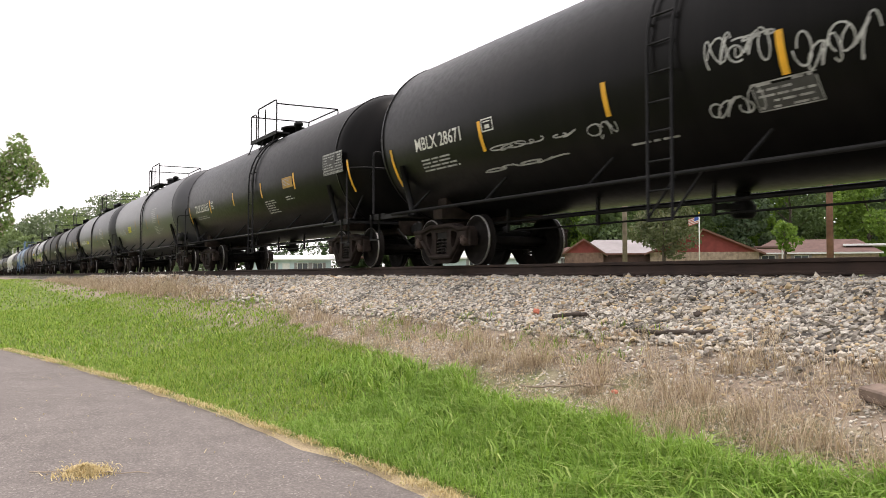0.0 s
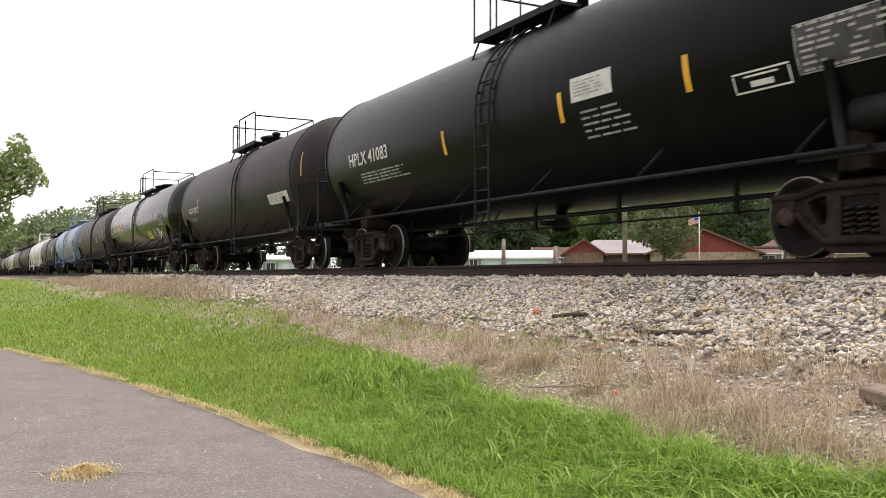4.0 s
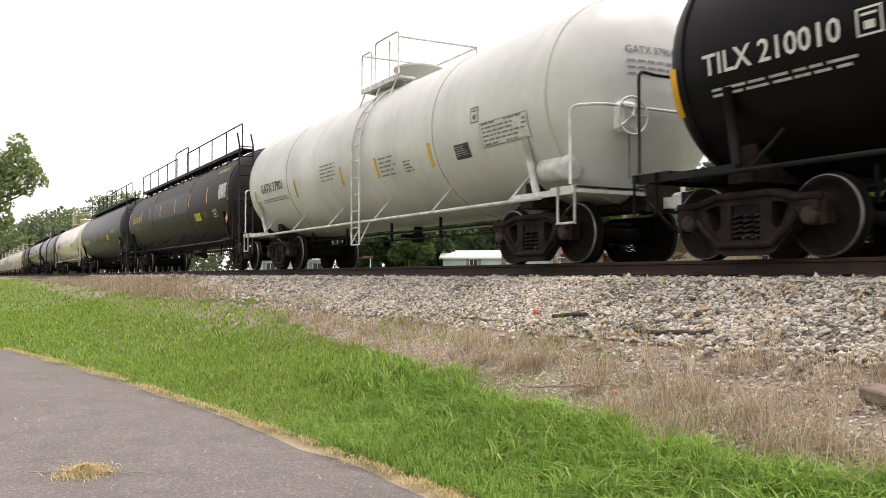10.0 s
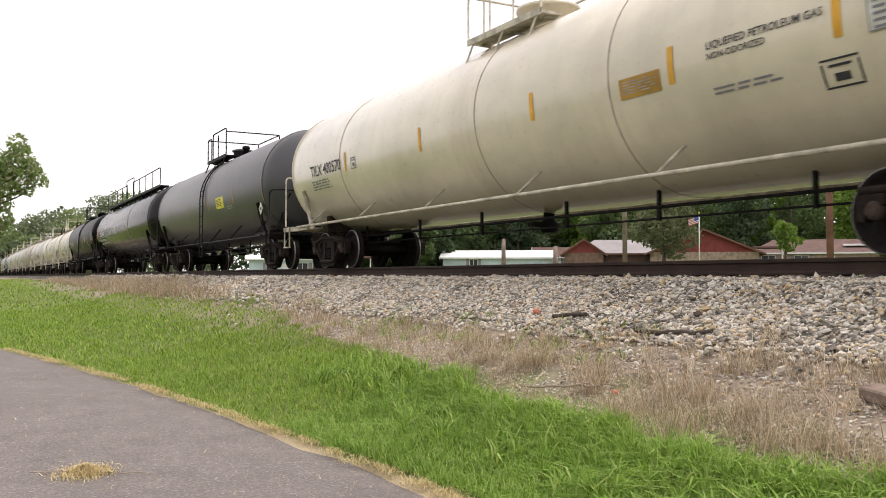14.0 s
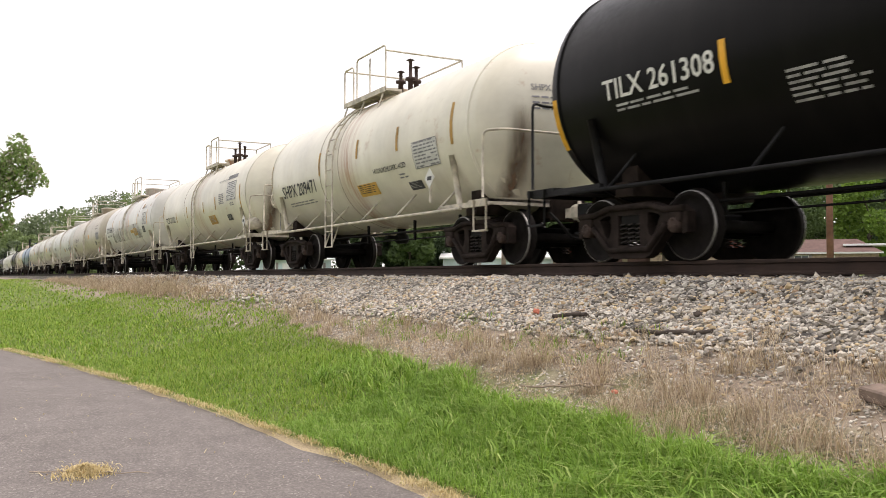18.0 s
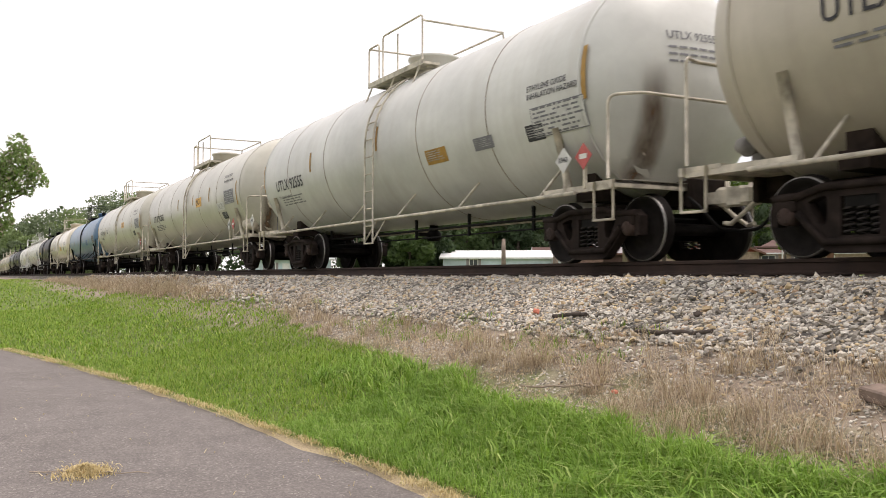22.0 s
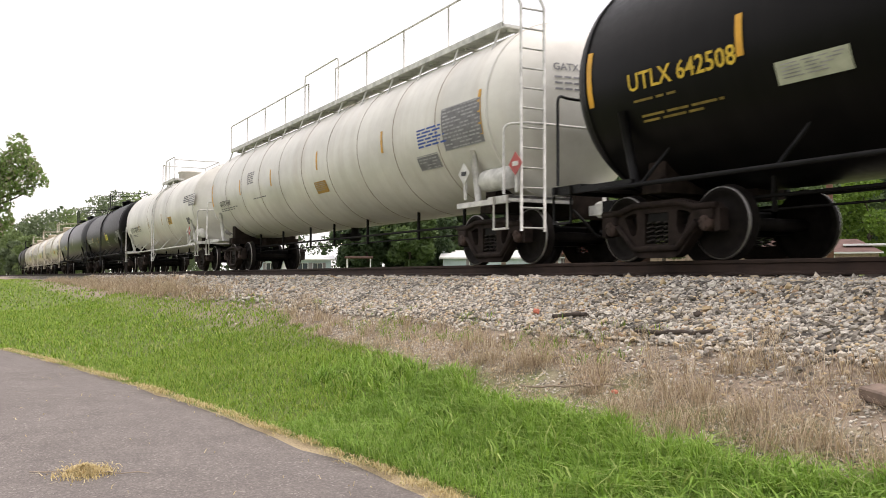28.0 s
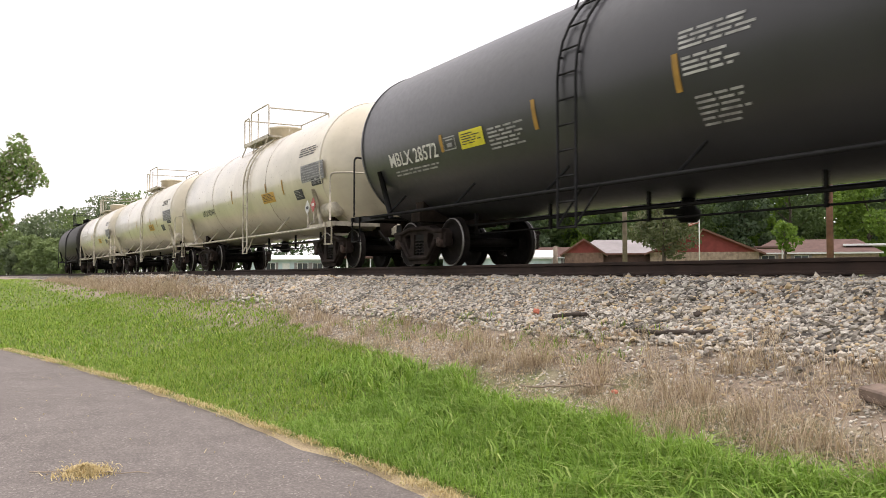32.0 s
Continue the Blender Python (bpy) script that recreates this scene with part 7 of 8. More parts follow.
tank_wagon(-192.88, -214.69, "long black tank wagon with a full length top walkway", BLACK_BROWN, IRON_BLACK, R=1.58, zc=2.48, seed=11, bogie=(1.72, 2.42), top="long", end_ladder=True, rings=(-3.3, 3.9), placards=((9.3, 1.7, RED_SIGN),), head_text=("UTLX 805181", -0.65, 3.03, 0.85, GOLD),
           letters=[("UTLX 805181", -8.31, 2.37, 2.06, GOLD)], stripes=[(-9.4, 2.62, 0.78, 0), (9.57, 2.64, 0.75, 0), (6.84, 2.64, 0.53, 0), (4.08, 2.66, 0.51, 0), (1.58, 2.63, 0.54, 0), (-4.06, 2.64, 0.52, 0), (-1.46, 2.64, 0.53, 0), (-6.06, 2.64, 0.5, 0)], signs=[(4.75, 1.83, 0.88, 0.22, YELLOW)], bars=[(-5.38, 2.42, 0.3, 0.28, GOLD_DIM), (7.45, 1.84, 0.51, 0.24, WHITE_SIGN), (8.45, 2.36, 0.95, 0.5, WHITE_SIGN)], data=[(7.54, 3.35, 1.60, 2, 0.07, GOLD), (-7.99, 2.19, 1.92, 3, 0.07, GOLD_DIM), (6.16, 2.01, 0.46, 3, 0.07, GOLD_DIM)], ladder=False, panels=[(-3.86, 2.26, 7.7, 0.78, PATCH)])
tank_wagon(-214.69, -235.08, "long graphite tank wagon with a top walkway and end ladder", DARK_GREY, IRON_BLACK, R=1.63, zc=2.50, seed=12, top="long", sidebar=False, end_ladder=True, placards=((8.1, 1.75, WHITE_SIGN),), head_text=("GATX 59016", -0.65, 3.05, 0.85, CHALK), bogie=(2.0, 2.45),
           letters=[("GATX 59016", -7.17, 1.96, 1.9, CHALK), ("LIQUEFIED PETROLEUM GAS", 5.35, 2.33, 1.62, DIM), ("NON-ODORIZED", 5.32, 2.23, 1.1, DIM)], stripes=[(-5.17, 2.2, 0.42, 0), (-1.77, 2.2, 0.43, 0), (1.69, 2.21, 0.44, 0)], signs=[(3.38, 1.93, 0.75, 0.24, AMBER)], bars=[(-4.98, 1.96, 0.28, 0.25, DIM)], data=[(-6.96, 1.82, 2.26, 3, 0.07, FADED), (-3.47, 1.76, 0.79, 2, 0.07, FADED), (1.80, 1.73, 0.85, 3, 0.07, FADED), (1.57, 2.66, 0.27, 3, 0.07, FADED), (3.49, 1.73, 0.40, 1, 0.07, FADED)], ladder=False)
tank_wagon(-235.08, -255.45, "long cream tank wagon with black lettering and clean paint", CREAM, IRON_CREAM, R=1.6, zc=2.50, seed=13, rail_z=1.05, hatch="drum", rings=(-5.6, 0.36, 3.82), plat=(-0.9, 1.4), placards=((8.2, 1.72, WHITE_SIGN),), head_text=("TILX 400570", -0.65, 3.05, 0.85, TABLE_GREY), valve=True,
           letters=[("TILX 400570", -7.5, 2.2, 1.93, INK), ("LIQUEFIED PETROLEUM GAS", 5.57, 2.37, 1.55, INK), ("NON-ODORIZED", 5.57, 2.27, 0.83, INK)], stripes=[(-5.3, 2.35, 0.43, 0), (-1.65, 2.35, 0.45, 0), (4.98, 2.34, 0.45, 0), (2.03, 2.34, 0.42, 0), (7.27, 2.36, 0.45, 0)], signs=[(4.03, 2.08, 0.76, 0.21, AMBER_OLD)], bars=[(-4.98, 2.15, 0.28, 0.25, TABLE_GREY), (7.0, 1.68, 0.44, 0.28, INK), (7.6, 2.1, 1.0, 0.55, WHITE_SIGN)], data=[(-7.50, 2.04, 1.44, 3, 0.07, TABLE_GREY), (5.59, 1.9, 1.13, 2, 0.06, TABLE_GREY)], ladder=False)
tank_wagon(-255.45, -273.2, "blue-grey tank wagon with a yellow sign and black frame", GREY, IRON_BLACK, R=1.6, zc=2.50, seed=14, stripe_mat=AMBER_OLD, placards=((7.2, 1.75, WHITE_SIGN),),
           letters=[], stripes=[(-5.0, 2.3, 0.45, 0), (-2.0, 2.3, 0.45, 0), (1.2, 2.3, 0.45, 0), (4.4, 2.3, 0.45, 0), (7.5, 2.3, 0.7, 0)], signs=[(2.3, 2.05, 0.95, 0.3, YELLOW)], data=[(3.6, 2.0, 0.8, 2, 0.07, FADED)], ladder_x=0.5)
tank_wagon(-273.2, -293.44, "glossy black tank wagon with a top walkway and white scuff", BLACK_GLOSS, IRON_BLACK, R=1.6, zc=2.50, seed=15, top="long", sidebar=False, head_text=("SCMX 4166", -0.65, 3.05, 0.85, CHALK),
           letters=[("SCMX 4166", -7.38, 2.23, 1.81, CHALK), ("LD LMT 151600 LBS 68750 KGS", -7.35, 1.93, 2.35, DIM), ("LT WT 111400 LBS 50550 KGS NEW 8-80", -7.35, 1.74, 3.15, DIM)], stripes=[(-8.56, 2.48, 0.75, 0), (-5.0, 2.46, 0.42, 0), (-1.18, 2.43, 0.47, 0), (2.15, 2.43, 0.5, 0)], signs=[], bars=[(-5.33, 2.17, 0.28, 0.26, DIM)], data=[(-7.19, 1.19, 0.78, 1, 0.07, FADED)], ladder=False, panels=[(3.0, 1.75, 0.15, 2.2, SCUFF)])
tank_wagon(-293.44, -310.31, "clean black tank wagon with a small white graffiti tag", BLACK, IRON_BLACK, R=1.6, zc=2.50, seed=16, bogie=(1.65, 2.25), head_text=("TILX 261308", -0.65, 3.05, 0.85, CHALK),
           letters=[("TILX 261308", -6.09, 2.12, 1.97, CHALK)], stripes=[(-3.99, 2.22, 0.5, 0), (-7.17, 2.0, 0.75, 0), (7.49, 2.15, 0.75, 0), (-1.19, 2.23, 0.4, 0), (1.81, 2.23, 0.46, 0), (4.52, 2.25, 0.47, 0)], signs=[(2.75, 2.17, 0.68, 0.26, AMBER_OLD)], bars=[(6.0, 1.62, 0.4, 0.25, FADED), (6.23, 2.2, 1.1, 0.55, FADED)], data=[(0.94, 1.98, 0.96, 3, 0.07, FADED), (-3.2, 1.9, 1.0, 4, 0.07, FADED), (4.4, 1.9, 0.93, 2, 0.07, FADED), (-5.87, 1.99, 1.73, 2, 0.07, FADED), (0.95, 1.55, 0.7, 1, 0.07, FADED)], art=[(-1.15, 2.38, 0.71, 0.39, CHALK, 4)], ladder_x=0.21)
tank_wagon(-310.31, -323.8, "short cream acid tank wagon with a rust-stained ladder band", CREAM_RUST, IRON_CREAM, R=1.53, zc=2.43, seed=17, plat=(-1.45, 0.9), hatch="valves", rings=(-1.7, -0.5), placards=((4.0, 1.6, WHITE_SIGN),), stripe_mat=AMBER_OLD, head_text=("SHPX 209471", -0.65, 2.95, 0.85, TABLE_GREY), head_stain=True, valve=True, bogie=(1.85, 1.9),
           letters=[("SHPX 209471", -4.55, 1.87, 2.45, INK), ("HYDROCHLORIC ACID", 1.37, 1.94, 1.53, INK)], stripes=[(-5.4, 2.5, 0.7, 0), (4.84, 2.5, 0.75, 0), (-1.7, 2.49, 0.56, 0), (0.6, 2.57, 0.42, 0), (2.62, 2.52, 0.49, 0)], signs=[(0.33, 1.55, 1.0, 0.23, ORANGE_SIGN), (2.75, 1.5, 0.55, 0.15, INK)], bars=[(3.28, 1.85, 1.0, 0.5, WHITE_SIGN)], data=[(-4.25, 1.67, 1.95, 2, 0.07, TABLE_GREY), (2.51, 1.78, 0.35, 2, 0.07, TABLE_GREY)], ladder_x=-0.92)
tank_wagon(-323.8, -339.0, "short rust-streaked cream acid tank wagon with an air tank", CREAM_RUST, IRON_CREAM, R=1.52, zc=2.42, seed=18, plat=(-0.95, 0.9), hatch="valves", cylinder=True, rings=(-2.2, -1.0), placards=((6.1, 1.5, WHITE_SIGN),), stripe_mat=AMBER_OLD, head_text=("TCIX 21102", -0.65, 2.93, 0.85, TABLE_GREY), head_stain=True, wheel=True, valve=True, bogie=(2.25, 2.3),
           letters=[("TCIX 21102", -5.66, 1.98, 1.7, INK), ("HYDROCHLORIC ACID", 2.81, 2.93, 1.13, FADED)], stripes=[(-3.66, 2.16, 0.42, 0), (-1.75, 2.24, 0.43, 0), (0.89, 2.25, 0.43, 0), (2.59, 2.28, 0.43, 0), (5.64, 2.3, 0.75, 0), (-6.14, 2.49, 0.51, 0)], signs=[(1.41, 1.62, 0.9, 0.26, AMBER_OLD), (3.72, 1.64, 0.55, 0.17, INK), (3.96, 2.95, 1.1, 0.12, TABLE_GREY)], bars=[(4.06, 2.25, 1.1, 0.6, WHITE_SIGN)], data=[(3.08, 2.48, 0.77, 4, 0.07, TABLE_GREY), (4.41, 2.11, 0.56, 2, 0.07, TABLE_GREY)], ladder_x=-0.54)
tank_wagon(-339.0, -355.9, "dirty white tank wagon with rust patches along its crown", WHITE_RUST, IRON_CREAM, R=1.57, zc=2.49, seed=19, plat=(-1.5, 1.1), bogie=(2.55, 2.55), hatch="drum", rings=(-4.6, -1.4, 3.8), head_text=("GATX 26564", -0.65, 2.97, 0.85, TABLE_GREY), valve=True,
           letters=[("GATX 26564", -6.76, 2.3, 2.12, INK), ("REFRIGERANT GAS", 4.42, 3.04, 1.16, INK)], stripes=[(6.13, 2.58, 0.75, 0), (3.49, 2.6, 0.56, 0), (-4.68, 2.72, 0.48, 0), (-2.12, 2.54, 0.54, 0), (0.98, 2.51, 0.34, 0)], signs=[(1.46, 1.99, 0.94, 0.14, ORANGE_SIGN), (2.25, 1.84, 0.94, 0.31, AMBER_OLD), (4.74, 1.9, 0.64, 0.25, INK)], bars=[(4.92, 2.27, 1.04, 0.55, WHITE_SIGN), (-4.35, 2.32, 0.27, 0.22, INK)], data=[(-6.62, 2.10, 1.78, 2, 0.07, TABLE_GREY), (3.59, 2.01, 0.85, 4, 0.07, TABLE_GREY)], art=[(-4.2, 1.73, 2.0, 0.54, FADED, 6)], ladder_x=-0.5, panels=[(4.0, 3.05, 2.7, 1.5, FLAKED_WHITE), (2.2, 3.5, 1.8, 0.8, FLAKED_WHITE), (-5.5, 1.7, 9.5, 0.75, GREY_FILM)])
tank_wagon(-355.9, -373.5, "grimy beige tank wagon with banded jacket and broad ladder", BEIGE, IRON_CREAM, R=1.63, zc=2.53, seed=20, plat=(-1.45, 1.2), bogie=(2.05, 2.55), hatch="drum", rings=(-5.2, -1.4, 1.2, 3.8, 5.45), placards=((6.42, 1.45, WHITE_SIGN), (6.9, 1.48, RED_SIGN), (8.25, 1.44, WHITE_SIGN)), number="1040", stripe_mat=AMBER_OLD, head_text=("UTLX 902440", -0.65, 3.05, 0.85, TABLE_GREY), head_stain=True, valve=True,
           letters=[("UTLX 902440", -6.24, 2.29, 1.96, INK), ("ETHYLENE OXIDE", 5.27, 2.95, 0.99, INK), ("INHALATION HAZARD", 5.32, 2.8, 1.16, INK)], stripes=[], signs=[(1.73, 2.3, 0.74, 0.22, AMBER), (5.04, 1.84, 0.58, 0.18, INK)], bars=[(5.71, 2.12, 1.25, 0.46, FADED), (-3.77, 2.21, 0.32, 0.28, INK)], data=[(-6.15, 2.06, 1.70, 2, 0.07, TABLE_GREY)], ladder_x=0.05)
tank_wagon(-373.5, -390.5, "greenish white tank wagon with banded jacket and placards", WHITE_GREEN, IRON_CREAM, R=1.63, zc=2.53, seed=21, plat=(-1.45, 1.2), bogie=(1.85, 2.55), hatch="drum", rings=(-5.2, -2.6, 2.2, 4.7), placards=((6.66, 1.45, WHITE_SIGN), (7.12, 1.46, RED_SIGN)), number="1040", stripe_mat=AMBER_OLD, head_text=("UTLX 92555", -0.65, 3.05, 0.85, TABLE_GREY), head_stain=True, valve=True,
           letters=[("UTLX 92555", -6.2, 2.07, 2.05, INK), ("ETHYLENE OXIDE", 5.91, 2.55, 0.97, INK), ("INHALATION HAZARD", 5.91, 2.43, 1.23, INK), ("THE TANK CAR PEOPLE", -6.18, 1.88, 1.01, TABLE_GREY)], stripes=[(-7.2, 2.5, 0.75, 0), (7.27, 2.6, 0.75, 0), (-3.51, 2.58, 0.47, 0), (0.4, 2.62, 0.51, 0)], signs=[(2.46, 1.85, 0.78, 0.22, AMBER_OLD), (5.75, 1.84, 0.45, 0.2, INK), (4.2, 1.89, 0.6, 0.17, TABLE_GREY)], bars=[(5.96, 1.87, 1.29, 0.43, WHITE_SIGN)], data=[(-5.98, 1.85, 1.72, 3, 0.07, TABLE_GREY)], ladder_x=0.15)
tank_wagon(-390.5, -408.17, "dull white tank wagon with hazard lettering and red placard", DULL_WHITE, IRON_CREAM, R=1.63, zc=2.53, seed=22, plat=(-1.45, 1.2), bogie=(2.0, 2.6), hatch="drum", rings=(-5.2, -2.6, 2.2, 4.7), placards=((5.97, 1.45, WHITE_SIGN), (6.45, 1.46, RED_SIGN), (8.55, 1.44, WHITE_SIGN)), number="1040", stripe_mat=AMBER_OLD, head_text=("UTLX 902862", -0.65, 3.05, 0.85, TABLE_GREY), head_stain=True, wheel=True, cylinder=True, valve=True,
           letters=[("UTLX 902862", -6.25, 2.15, 2.12, INK), ("ETHYLENE OXIDE", 5.55, 2.99, 0.96, INK), ("INHALATION HAZARD", 5.62, 2.83, 1.12, INK)], stripes=[(-7.2, 2.28, 0.75, 0), (-1.25, 2.59, 0.43, 0), (3.73, 2.61, 0.48, 0), (1.3, 2.6, 0.38, 0), (7.16, 2.4, 0.75, 0)], signs=[(1.76, 2.29, 0.86, 0.26, AMBER), (4.71, 1.98, 0.85, 0.21, WHITE_SIGN), (5.06, 1.7, 0.57, 0.19, INK)], bars=[(5.71, 2.12, 1.11, 0.45, FADED)], data=[(-6.01, 1.94, 2.08, 3, 0.07, TABLE_GREY)], ladder_x=0.2)
tank_wagon(-408.17, -425.4, "warm beige tank wagon with banded jacket and amber sign", DULL_WHITE, IRON_CREAM, R=1.63, zc=2.53, seed=23, plat=(-1.45, 1.2), bogie=(1.7, 2.5), hatch="drum", rings=(-5.2, -2.6, 2.2, 4.7), placards=((6.68, 1.45, WHITE_SIGN), (7.15, 1.46, RED_SIGN), (8.5, 1.44, WHITE_SIGN)), number="1040", stripe_mat=AMBER_OLD, head_text=("UTLX 902432", -0.65, 3.05, 0.85, TABLE_GREY), head_stain=True, valve=True,
           letters=[("UTLX 902432", -6.05, 2.24, 1.82, INK), ("ETHYLENE OXIDE", 5.59, 2.98, 1.08, INK), ("INHALATION HAZARD", 5.66, 2.83, 1.03, INK)], stripes=[(-0.62, 2.55, 0.47, 0), (5.15, 2.5, 0.48, 0), (7.48, 2.46, 0.75, 0), (-7.17, 2.45, 0.75, 0), (-4.1, 2.44, 0.5, 0)], signs=[(5.32, 1.85, 0.53, 0.19, INK), (2.04, 2.36, 0.8, 0.23, AMBER)], bars=[(-3.5, 2.29, 0.37, 0.22, INK), (6.12, 2.15, 1.15, 0.48, FADED)], data=[(-6.1, 2.62, 0.75, 1, 0.06, TABLE_GREY), (-5.97, 2.04, 1.4, 2, 0.07, TABLE_GREY)], ladder_x=0.42)
tank_wagon(-425.4, -442.65, "deep blue tank wagon with white lettering and dark sign", BLUE, IRON_BLACK, R=1.57, zc=2.47, seed=24, bogie=(1.66, 2.45), stripe_mat=AMBER_OLD, plat=(-1.1, 1.0), placards=((6.75, 1.62, WHITE_SIGN),), head_text=("CCBX 5219", -0.65, 3.02, 0.85, CHALK),
           letters=[("CCBX 5219", -6.43, 2.14, 1.59, CHALK)], stripes=[(-1.71, 2.23, 0.37, 0), (1.2, 2.33, 0.42, 0), (4.4, 2.29, 0.46, 0), (7.3, 2.1, 0.75, 0), (-4.04, 2.25, 0.31, 0)], signs=[(2.75, 1.95, 0.81, 0.27, BLUE_SIGN)], bars=[(5.3, 1.72, 0.45, 0.26, FADED), (6.05, 2.0, 1.0, 0.5, FADED)], data=[(-6.33, 1.92, 1.36, 3, 0.07, FADED), (-2.31, 2.69, 0.43, 2, 0.07, FADED)], ladder_x=0.38)
tank_wagon(-442.65, -460.3, "cream tank wagon with an ochre sign and side ladder", CREAM, IRON_CREAM, R=1.6, zc=2.50, seed=25, hatch="drum", rings=(-3.0, 3.0), cylinder=True, valve=True,
           letters=[], stripes=[(-4.3, 2.3, 0.45, 0), (-1.3, 2.3, 0.45, 0), (1.8, 2.3, 0.45, 0), (4.5, 2.3, 0.45, 0)], signs=[(1.9, 2.0, 0.9, 0.3, ORANGE_SIGN), (4.4, 1.9, 0.6, 0.3, INK)], data=[(-6.6, 2.2, 1.8, 1, 0.2, INK), (5.2, 2.6, 1.2, 3, 0.08, INK)], ladder_x=0.3)
tank_wagon(-460.3, -475.67, "short black tank wagon with yellow lettering and white placard", BLACK, IRON_BLACK, R=1.6, zc=2.50, seed=26, cylinder=True, rings=(0.4,), placards=((4.9, 1.8, WHITE_SIGN),), head_text=("UTLX 642508", -0.65, 3.05, 0.85, GOLD), bogie=(2.0, 2.15),
           letters=[("UTLX 642508", -5.47, 2.15, 1.78, GOLD)], stripes=[(-3.63, 2.45, 0.47, 0), (-6.25, 2.46, 0.75, 0), (-1.22, 2.48, 0.42, 0), (1.37, 2.46, 0.43, 0), (3.85, 2.47, 0.46, 0)], signs=[(-3.21, 1.82, 0.9, 0.2, PALE_SIGN)], bars=[(4.5, 1.85, 1.27, 0.35, CHALK), (4.02, 1.81, 0.53, 0.21, CHALK)], data=[(-5.42, 1.98, 1.03, 1, 0.07, GOLD_DIM), (-5.35, 1.79, 1.39, 2, 0.07, GOLD_DIM)], ladder_x=-0.49)
tank_wagon(-475.67, -496.5, "long white tank wagon with a full length walkway and ladder", WHITE, IRON_WHITE, R=1.55, zc=2.61, seed=27, top="long", sidebar=False, end_ladder=True, cylinder=True, rings=(-7.2, -5.4, -3.55, -1.7, 0.1, 1.9, 3.7, 5.5, 7.3), placards=((8.3, 1.55, WHITE_SIGN), (9.9, 1.55, RED_SIGN)), head_text=("GATX 9569", -0.65, 3.16, 0.85, TABLE_GREY), valve=True, bogie=(2.0, 2.4),
           letters=[("GATX 9569", -8.09, 2.1, 1.24, INK)], stripes=[(-8.96, 2.55, 0.75, 0), (-5.56, 2.54, 0.47, 0), (-2.44, 2.54, 0.47, 0), (1.2, 2.6, 0.45, 0), (4.98, 2.54, 0.45, 0), (8.86, 2.54, 0.75, 0)], signs=[(0.81, 1.83, 0.78, 0.24, AMBER_OLD)], bars=[(7.54, 2.04, 1.35, 0.74, FADED), (6.39, 1.81, 0.83, 0.26, INK)], data=[(6.57, 2.48, 1.15, 4, 0.07, BLUE_SIGN), (-4.74, 2.83, 0.82, 4, 0.07, TABLE_GREY), (-4.33, 2.05, 1.36, 1, 0.07, TABLE_GREY), (-8.11, 1.98, 1.93, 2, 0.07, TABLE_GREY)], ladder=False)
tank_wagon(-496.5, -514.1, "clean white tank wagon with black lettering and placards", WHITE, IRON_WHITE, R=1.6, zc=2.50, seed=28, bogie=(2.0, 2.65), hatch="drum", cylinder=True, rings=(-1.77, 2.6), placards=((6.28, 1.5, WHITE_SIGN), (6.64, 1.52, RED_SIGN)), stripe_mat=AMBER_OLD, head_text=("UTLX 902433", -0.65, 3.05, 0.85, TABLE_GREY), wheel=True, valve=True,
           letters=[("UTLX 902433", -6.32, 1.95, 2.07, INK)], stripes=[(-4.12, 2.2, 0.43, 0), (-1.53, 2.24, 0.44, 0), (1.58, 2.24, 0.46, 0)], signs=[(2.83, 1.95, 0.7, 0.25, ORANGE_SIGN), (6.17, 1.8, 0.5, 0.2, INK)], bars=[(-3.92, 1.96, 0.3, 0.25, TABLE_GREY), (6.83, 2.45, 0.98, 0.41, WHITE_SIGN)], data=[(5.91, 2.8, 1.1, 3, 0.08, INK), (-6.25, 1.80, 1.79, 2, 0.07, TABLE_GREY)], ladder_x=-0.05)
tank_wagon(-514.1, -531.16, "black tank wagon with a bright yellow sign and white tables", BLACK, IRON_BLACK, R=1.6, zc=2.50, seed=29, rail_z=1.03, bogie=(2.0, 2.3), head_text=("HPLX 411068", -0.65, 3.05, 0.85, CHALK),
           letters=[("HPLX 411068", -6.34, 1.97, 2.06, CHALK)], stripes=[(-7.16, 2.11, 0.75, 0), (-4.16, 2.16, 0.38, 0), (-1.82, 2.15, 0.43, 0), (1.64, 2.16, 0.47, 0)], signs=[(1.7, 1.94, 0.84, 0.27, YELLOW)], bars=[(5.8, 1.83, 1.28, 0.48, CHALK), (4.87, 1.7, 0.77, 0.26, CHALK)], data=[(1.60, 1.84, 1.21, 5, 0.07, FADED), (-3.22, 1.93, 1.31, 4, 0.07, FADED), (-0.8, 1.42, 0.65, 3, 0.07, FADED), (-6.37, 1.81, 1.78, 2, 0.07, FADED)], ladder_x=0.30)
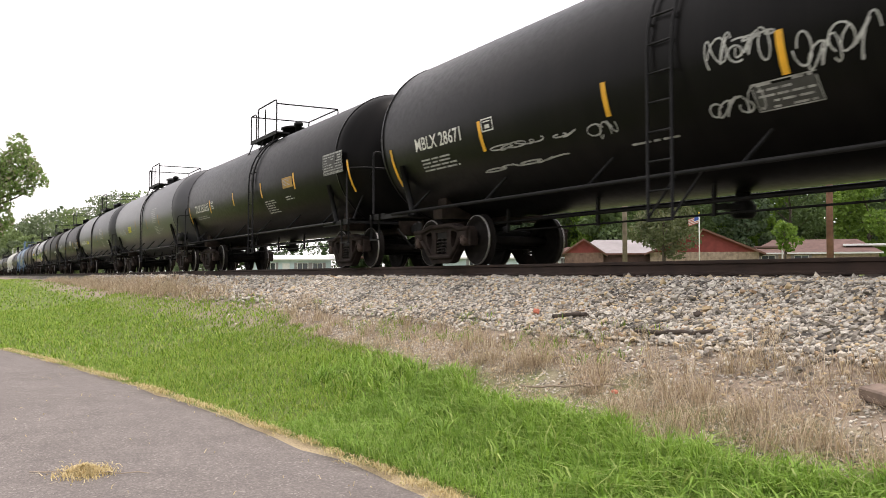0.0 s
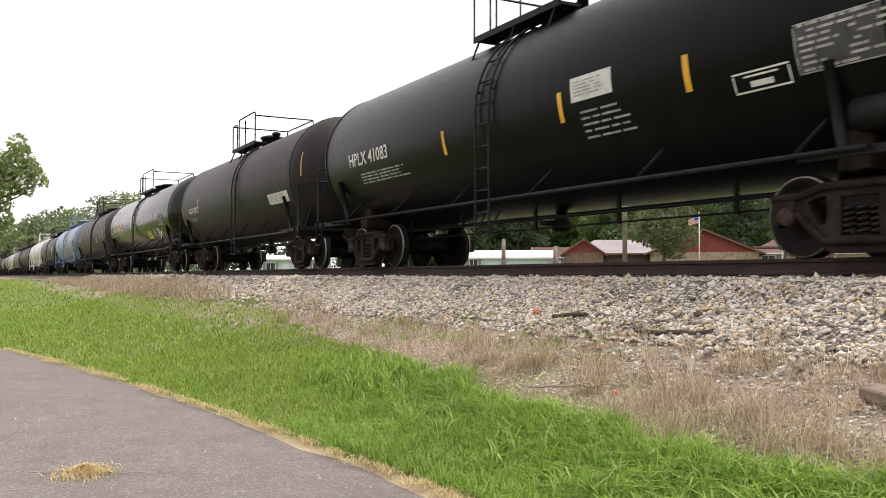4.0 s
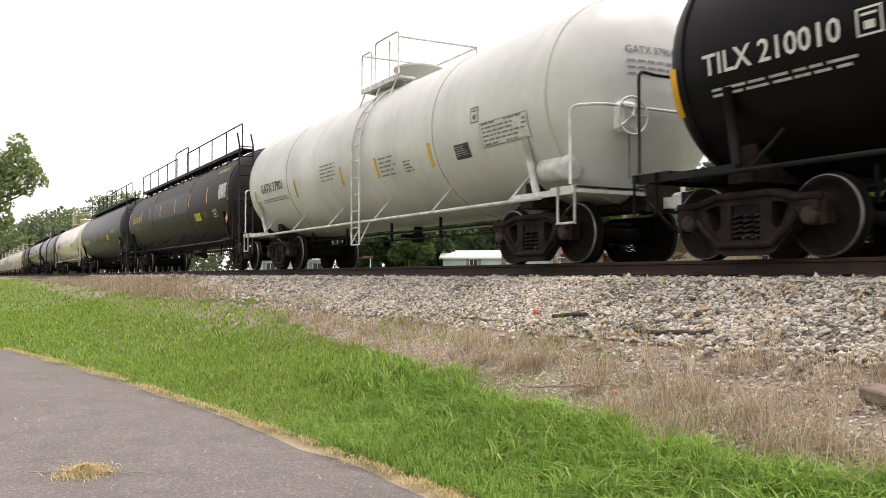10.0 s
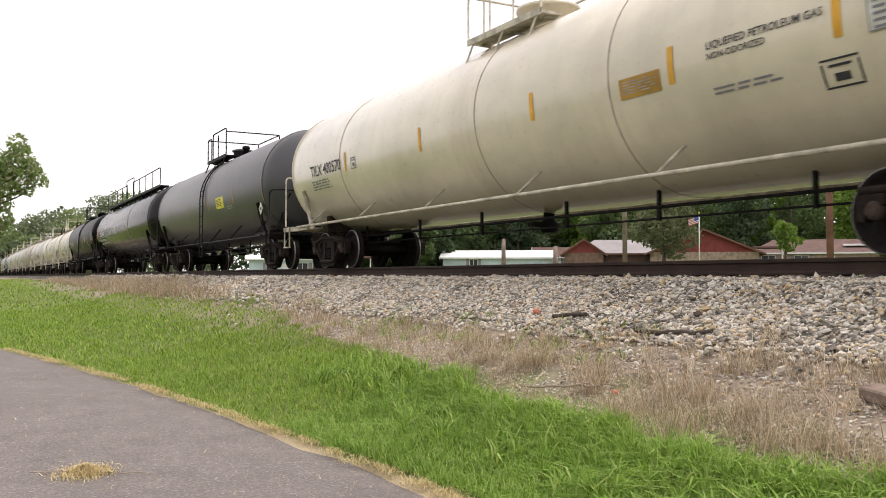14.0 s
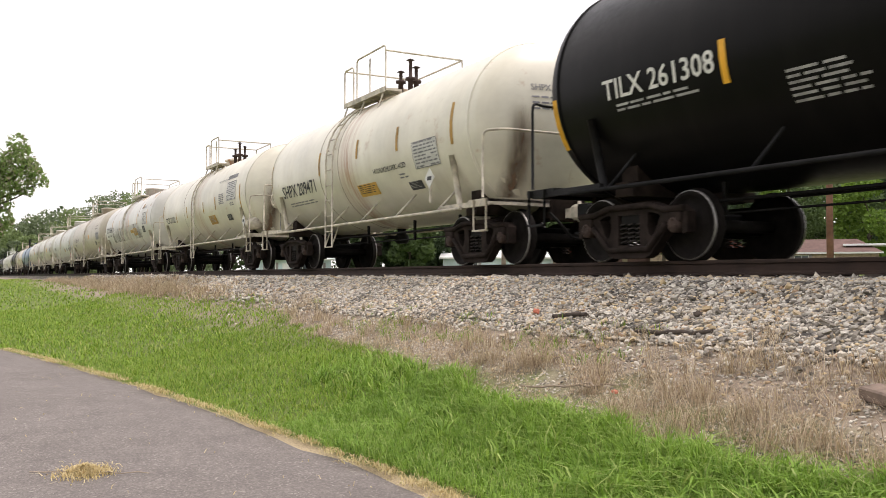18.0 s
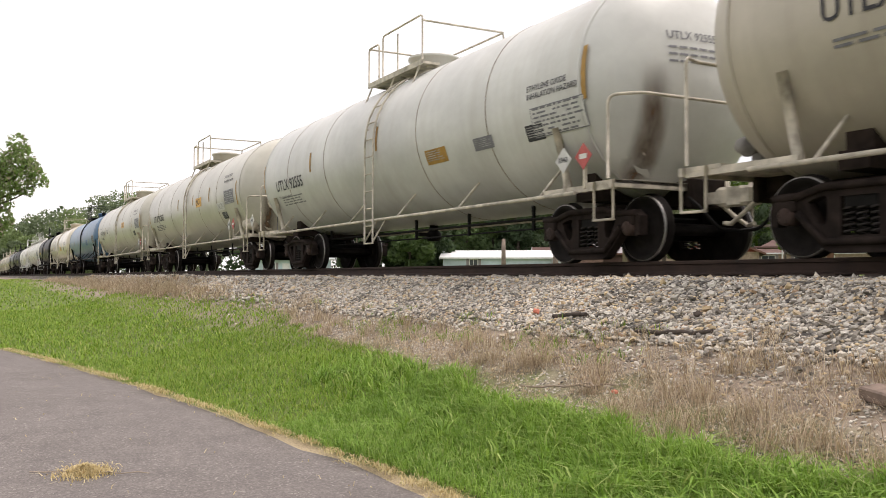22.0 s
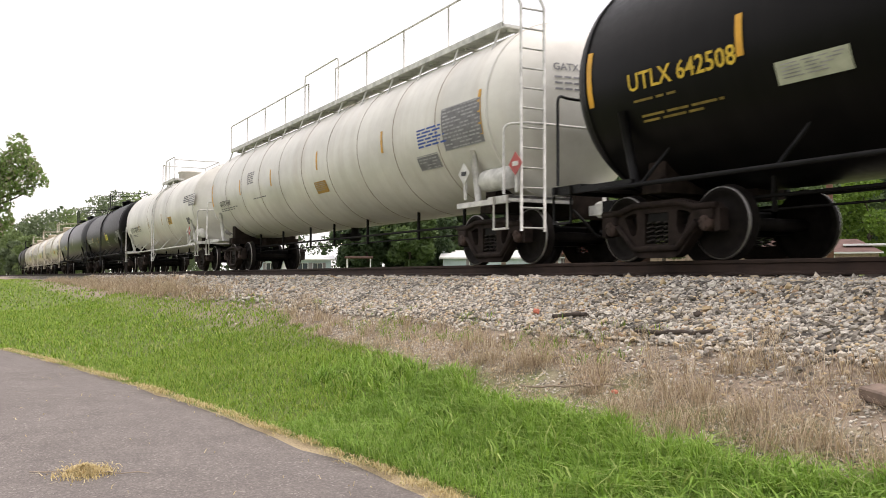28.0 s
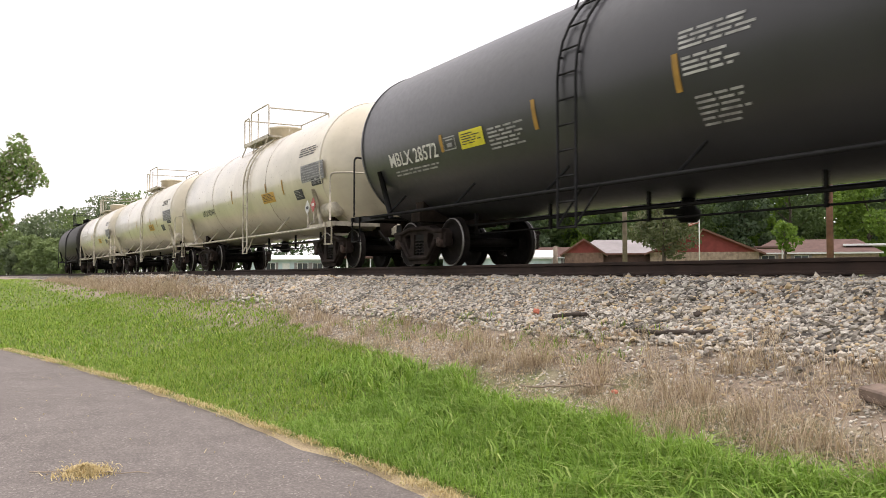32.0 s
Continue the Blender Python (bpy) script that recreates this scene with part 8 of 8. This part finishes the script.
tank_wagon(-531.16, -549.6, "graphite grey tank wagon with white stencilling and yellow sign", MID_GREY, IRON_BLACK, R=1.65, zc=2.55, seed=30, rail_z=1.03, bogie=(2.0, 2.85), stripe_mat=AMBER_OLD, cylinder=True, placards=((6.5, 1.5, IRON_GREY),), head_text=("MBLX 28572", -0.65, 3.07, 0.85, CHALK),
           letters=[("MBLX 28572", -6.63, 1.95, 1.98, CHALK)], stripes=[(-4.46, 2.16, 0.31, 0), (-1.55, 2.21, 0.45, 0), (1.42, 2.22, 0.46, 0)], signs=[(-3.8, 1.97, 0.76, 0.24, YELLOW)], bars=[(-4.39, 2.01, 0.42, 0.23, FADED)], data=[(1.50, 2.62, 1.3, 3, 0.07, DIM), (1.53, 2.31, 0.9, 3, 0.07, DIM), (1.62, 1.85, 0.77, 4, 0.07, FADED), (-2.90, 2.13, 1.07, 4, 0.07, FADED), (-6.52, 1.81, 2.04, 2, 0.07, FADED)], ladder_x=-0.64)
tank_wagon(-549.6, -566.8, "cream tank wagon with ochre sign and placards by the end", CREAM, IRON_CREAM, R=1.6, zc=2.50, seed=31, hatch="drum", cylinder=True, rings=(-3.0, 3.0), placards=((6.2, 1.5, WHITE_SIGN), (6.6, 1.55, RED_SIGN)), stripe_mat=AMBER_OLD, head_text=("UTLX 902441", -0.65, 3.05, 0.85, TABLE_GREY), valve=True,
           letters=[("UTLX 902441", -4.62, 1.9, 1.57, INK)], stripes=[(-0.62, 2.29, 0.42, 0), (2.93, 2.25, 0.31, 0), (4.39, 2.18, 0.4, 0)], signs=[(2.46, 1.86, 1.12, 0.23, ORANGE_SIGN), (6.57, 2.01, 0.75, 0.14, INK), (5.2, 1.77, 0.62, 0.21, INK)], bars=[(5.93, 2.13, 1.57, 0.43, FADED)], data=[(5.73, 2.95, 1.51, 3, 0.07, INK)], ladder_x=1.13)
tank_wagon(-566.8, -584.6, "cream tank wagon with ochre sign and placards by the end", CREAM, IRON_CREAM, R=1.6, zc=2.50, seed=32, hatch="drum", cylinder=True, rings=(-3.0, 3.0), stripe_mat=AMBER_OLD, valve=True,
           stripes=[(-0.62, 2.29, 0.42, 0), (2.93, 2.25, 0.31, 0), (4.39, 2.18, 0.4, 0)], signs=[(2.46, 1.86, 1.12, 0.23, ORANGE_SIGN), (6.57, 2.01, 0.75, 0.14, INK), (5.2, 1.77, 0.62, 0.21, INK)], bars=[(5.93, 2.13, 1.57, 0.43, FADED)], data=[(5.73, 2.95, 1.51, 3, 0.07, INK)], ladder_x=1.13)
tank_wagon(-584.6, -601.3, "cream tank wagon with ochre sign and placards by the end", CREAM, IRON_CREAM, R=1.6, zc=2.50, seed=33, hatch="drum", cylinder=True, rings=(-3.0, 3.0), stripe_mat=AMBER_OLD, valve=True,
           stripes=[(-0.62, 2.29, 0.42, 0), (2.93, 2.25, 0.31, 0), (4.39, 2.18, 0.4, 0)], signs=[(2.46, 1.86, 1.12, 0.23, ORANGE_SIGN), (6.57, 2.01, 0.75, 0.14, INK), (5.2, 1.77, 0.62, 0.21, INK)], bars=[(5.93, 2.13, 1.57, 0.43, FADED)], data=[(5.73, 2.95, 1.51, 3, 0.07, INK)], ladder_x=1.13)
tank_wagon(-601.3, -618.0, "dull black tank wagon at the tail of the train", BLACK_BROWN, IRON_BLACK, R=1.6, zc=2.50, seed=34,
           letters=[], stripes=[], signs=[], bars=[], data=[])


# ---- movement: the whole train rolls by at one speed, and its wheels turn ----
def motions():
    for car, s in WAGONS:
        walk(car, [(t, pose(s + SPEED * t, TRACK_Y, RAIL)) for t in (0.0, 8.0, 16.0, 24.0, SECONDS)])
    step = 1.0 / FPS
    turn = math.degrees(SPEED * step / WHEEL_R)
    first = WHEELSETS[0]
    walk(first, [(i * step, pose(0, 0, 0, 0, turn * i, 0)) for i in range(round(SECONDS * FPS) + 1)])
    for w in WHEELSETS[1:]:
        w.rotation_mode = "QUATERNION"
        keys = w.animation_data_create()
        keys.action = first.animation_data.action
        keys.action_slot = first.animation_data.action_slot


motions()
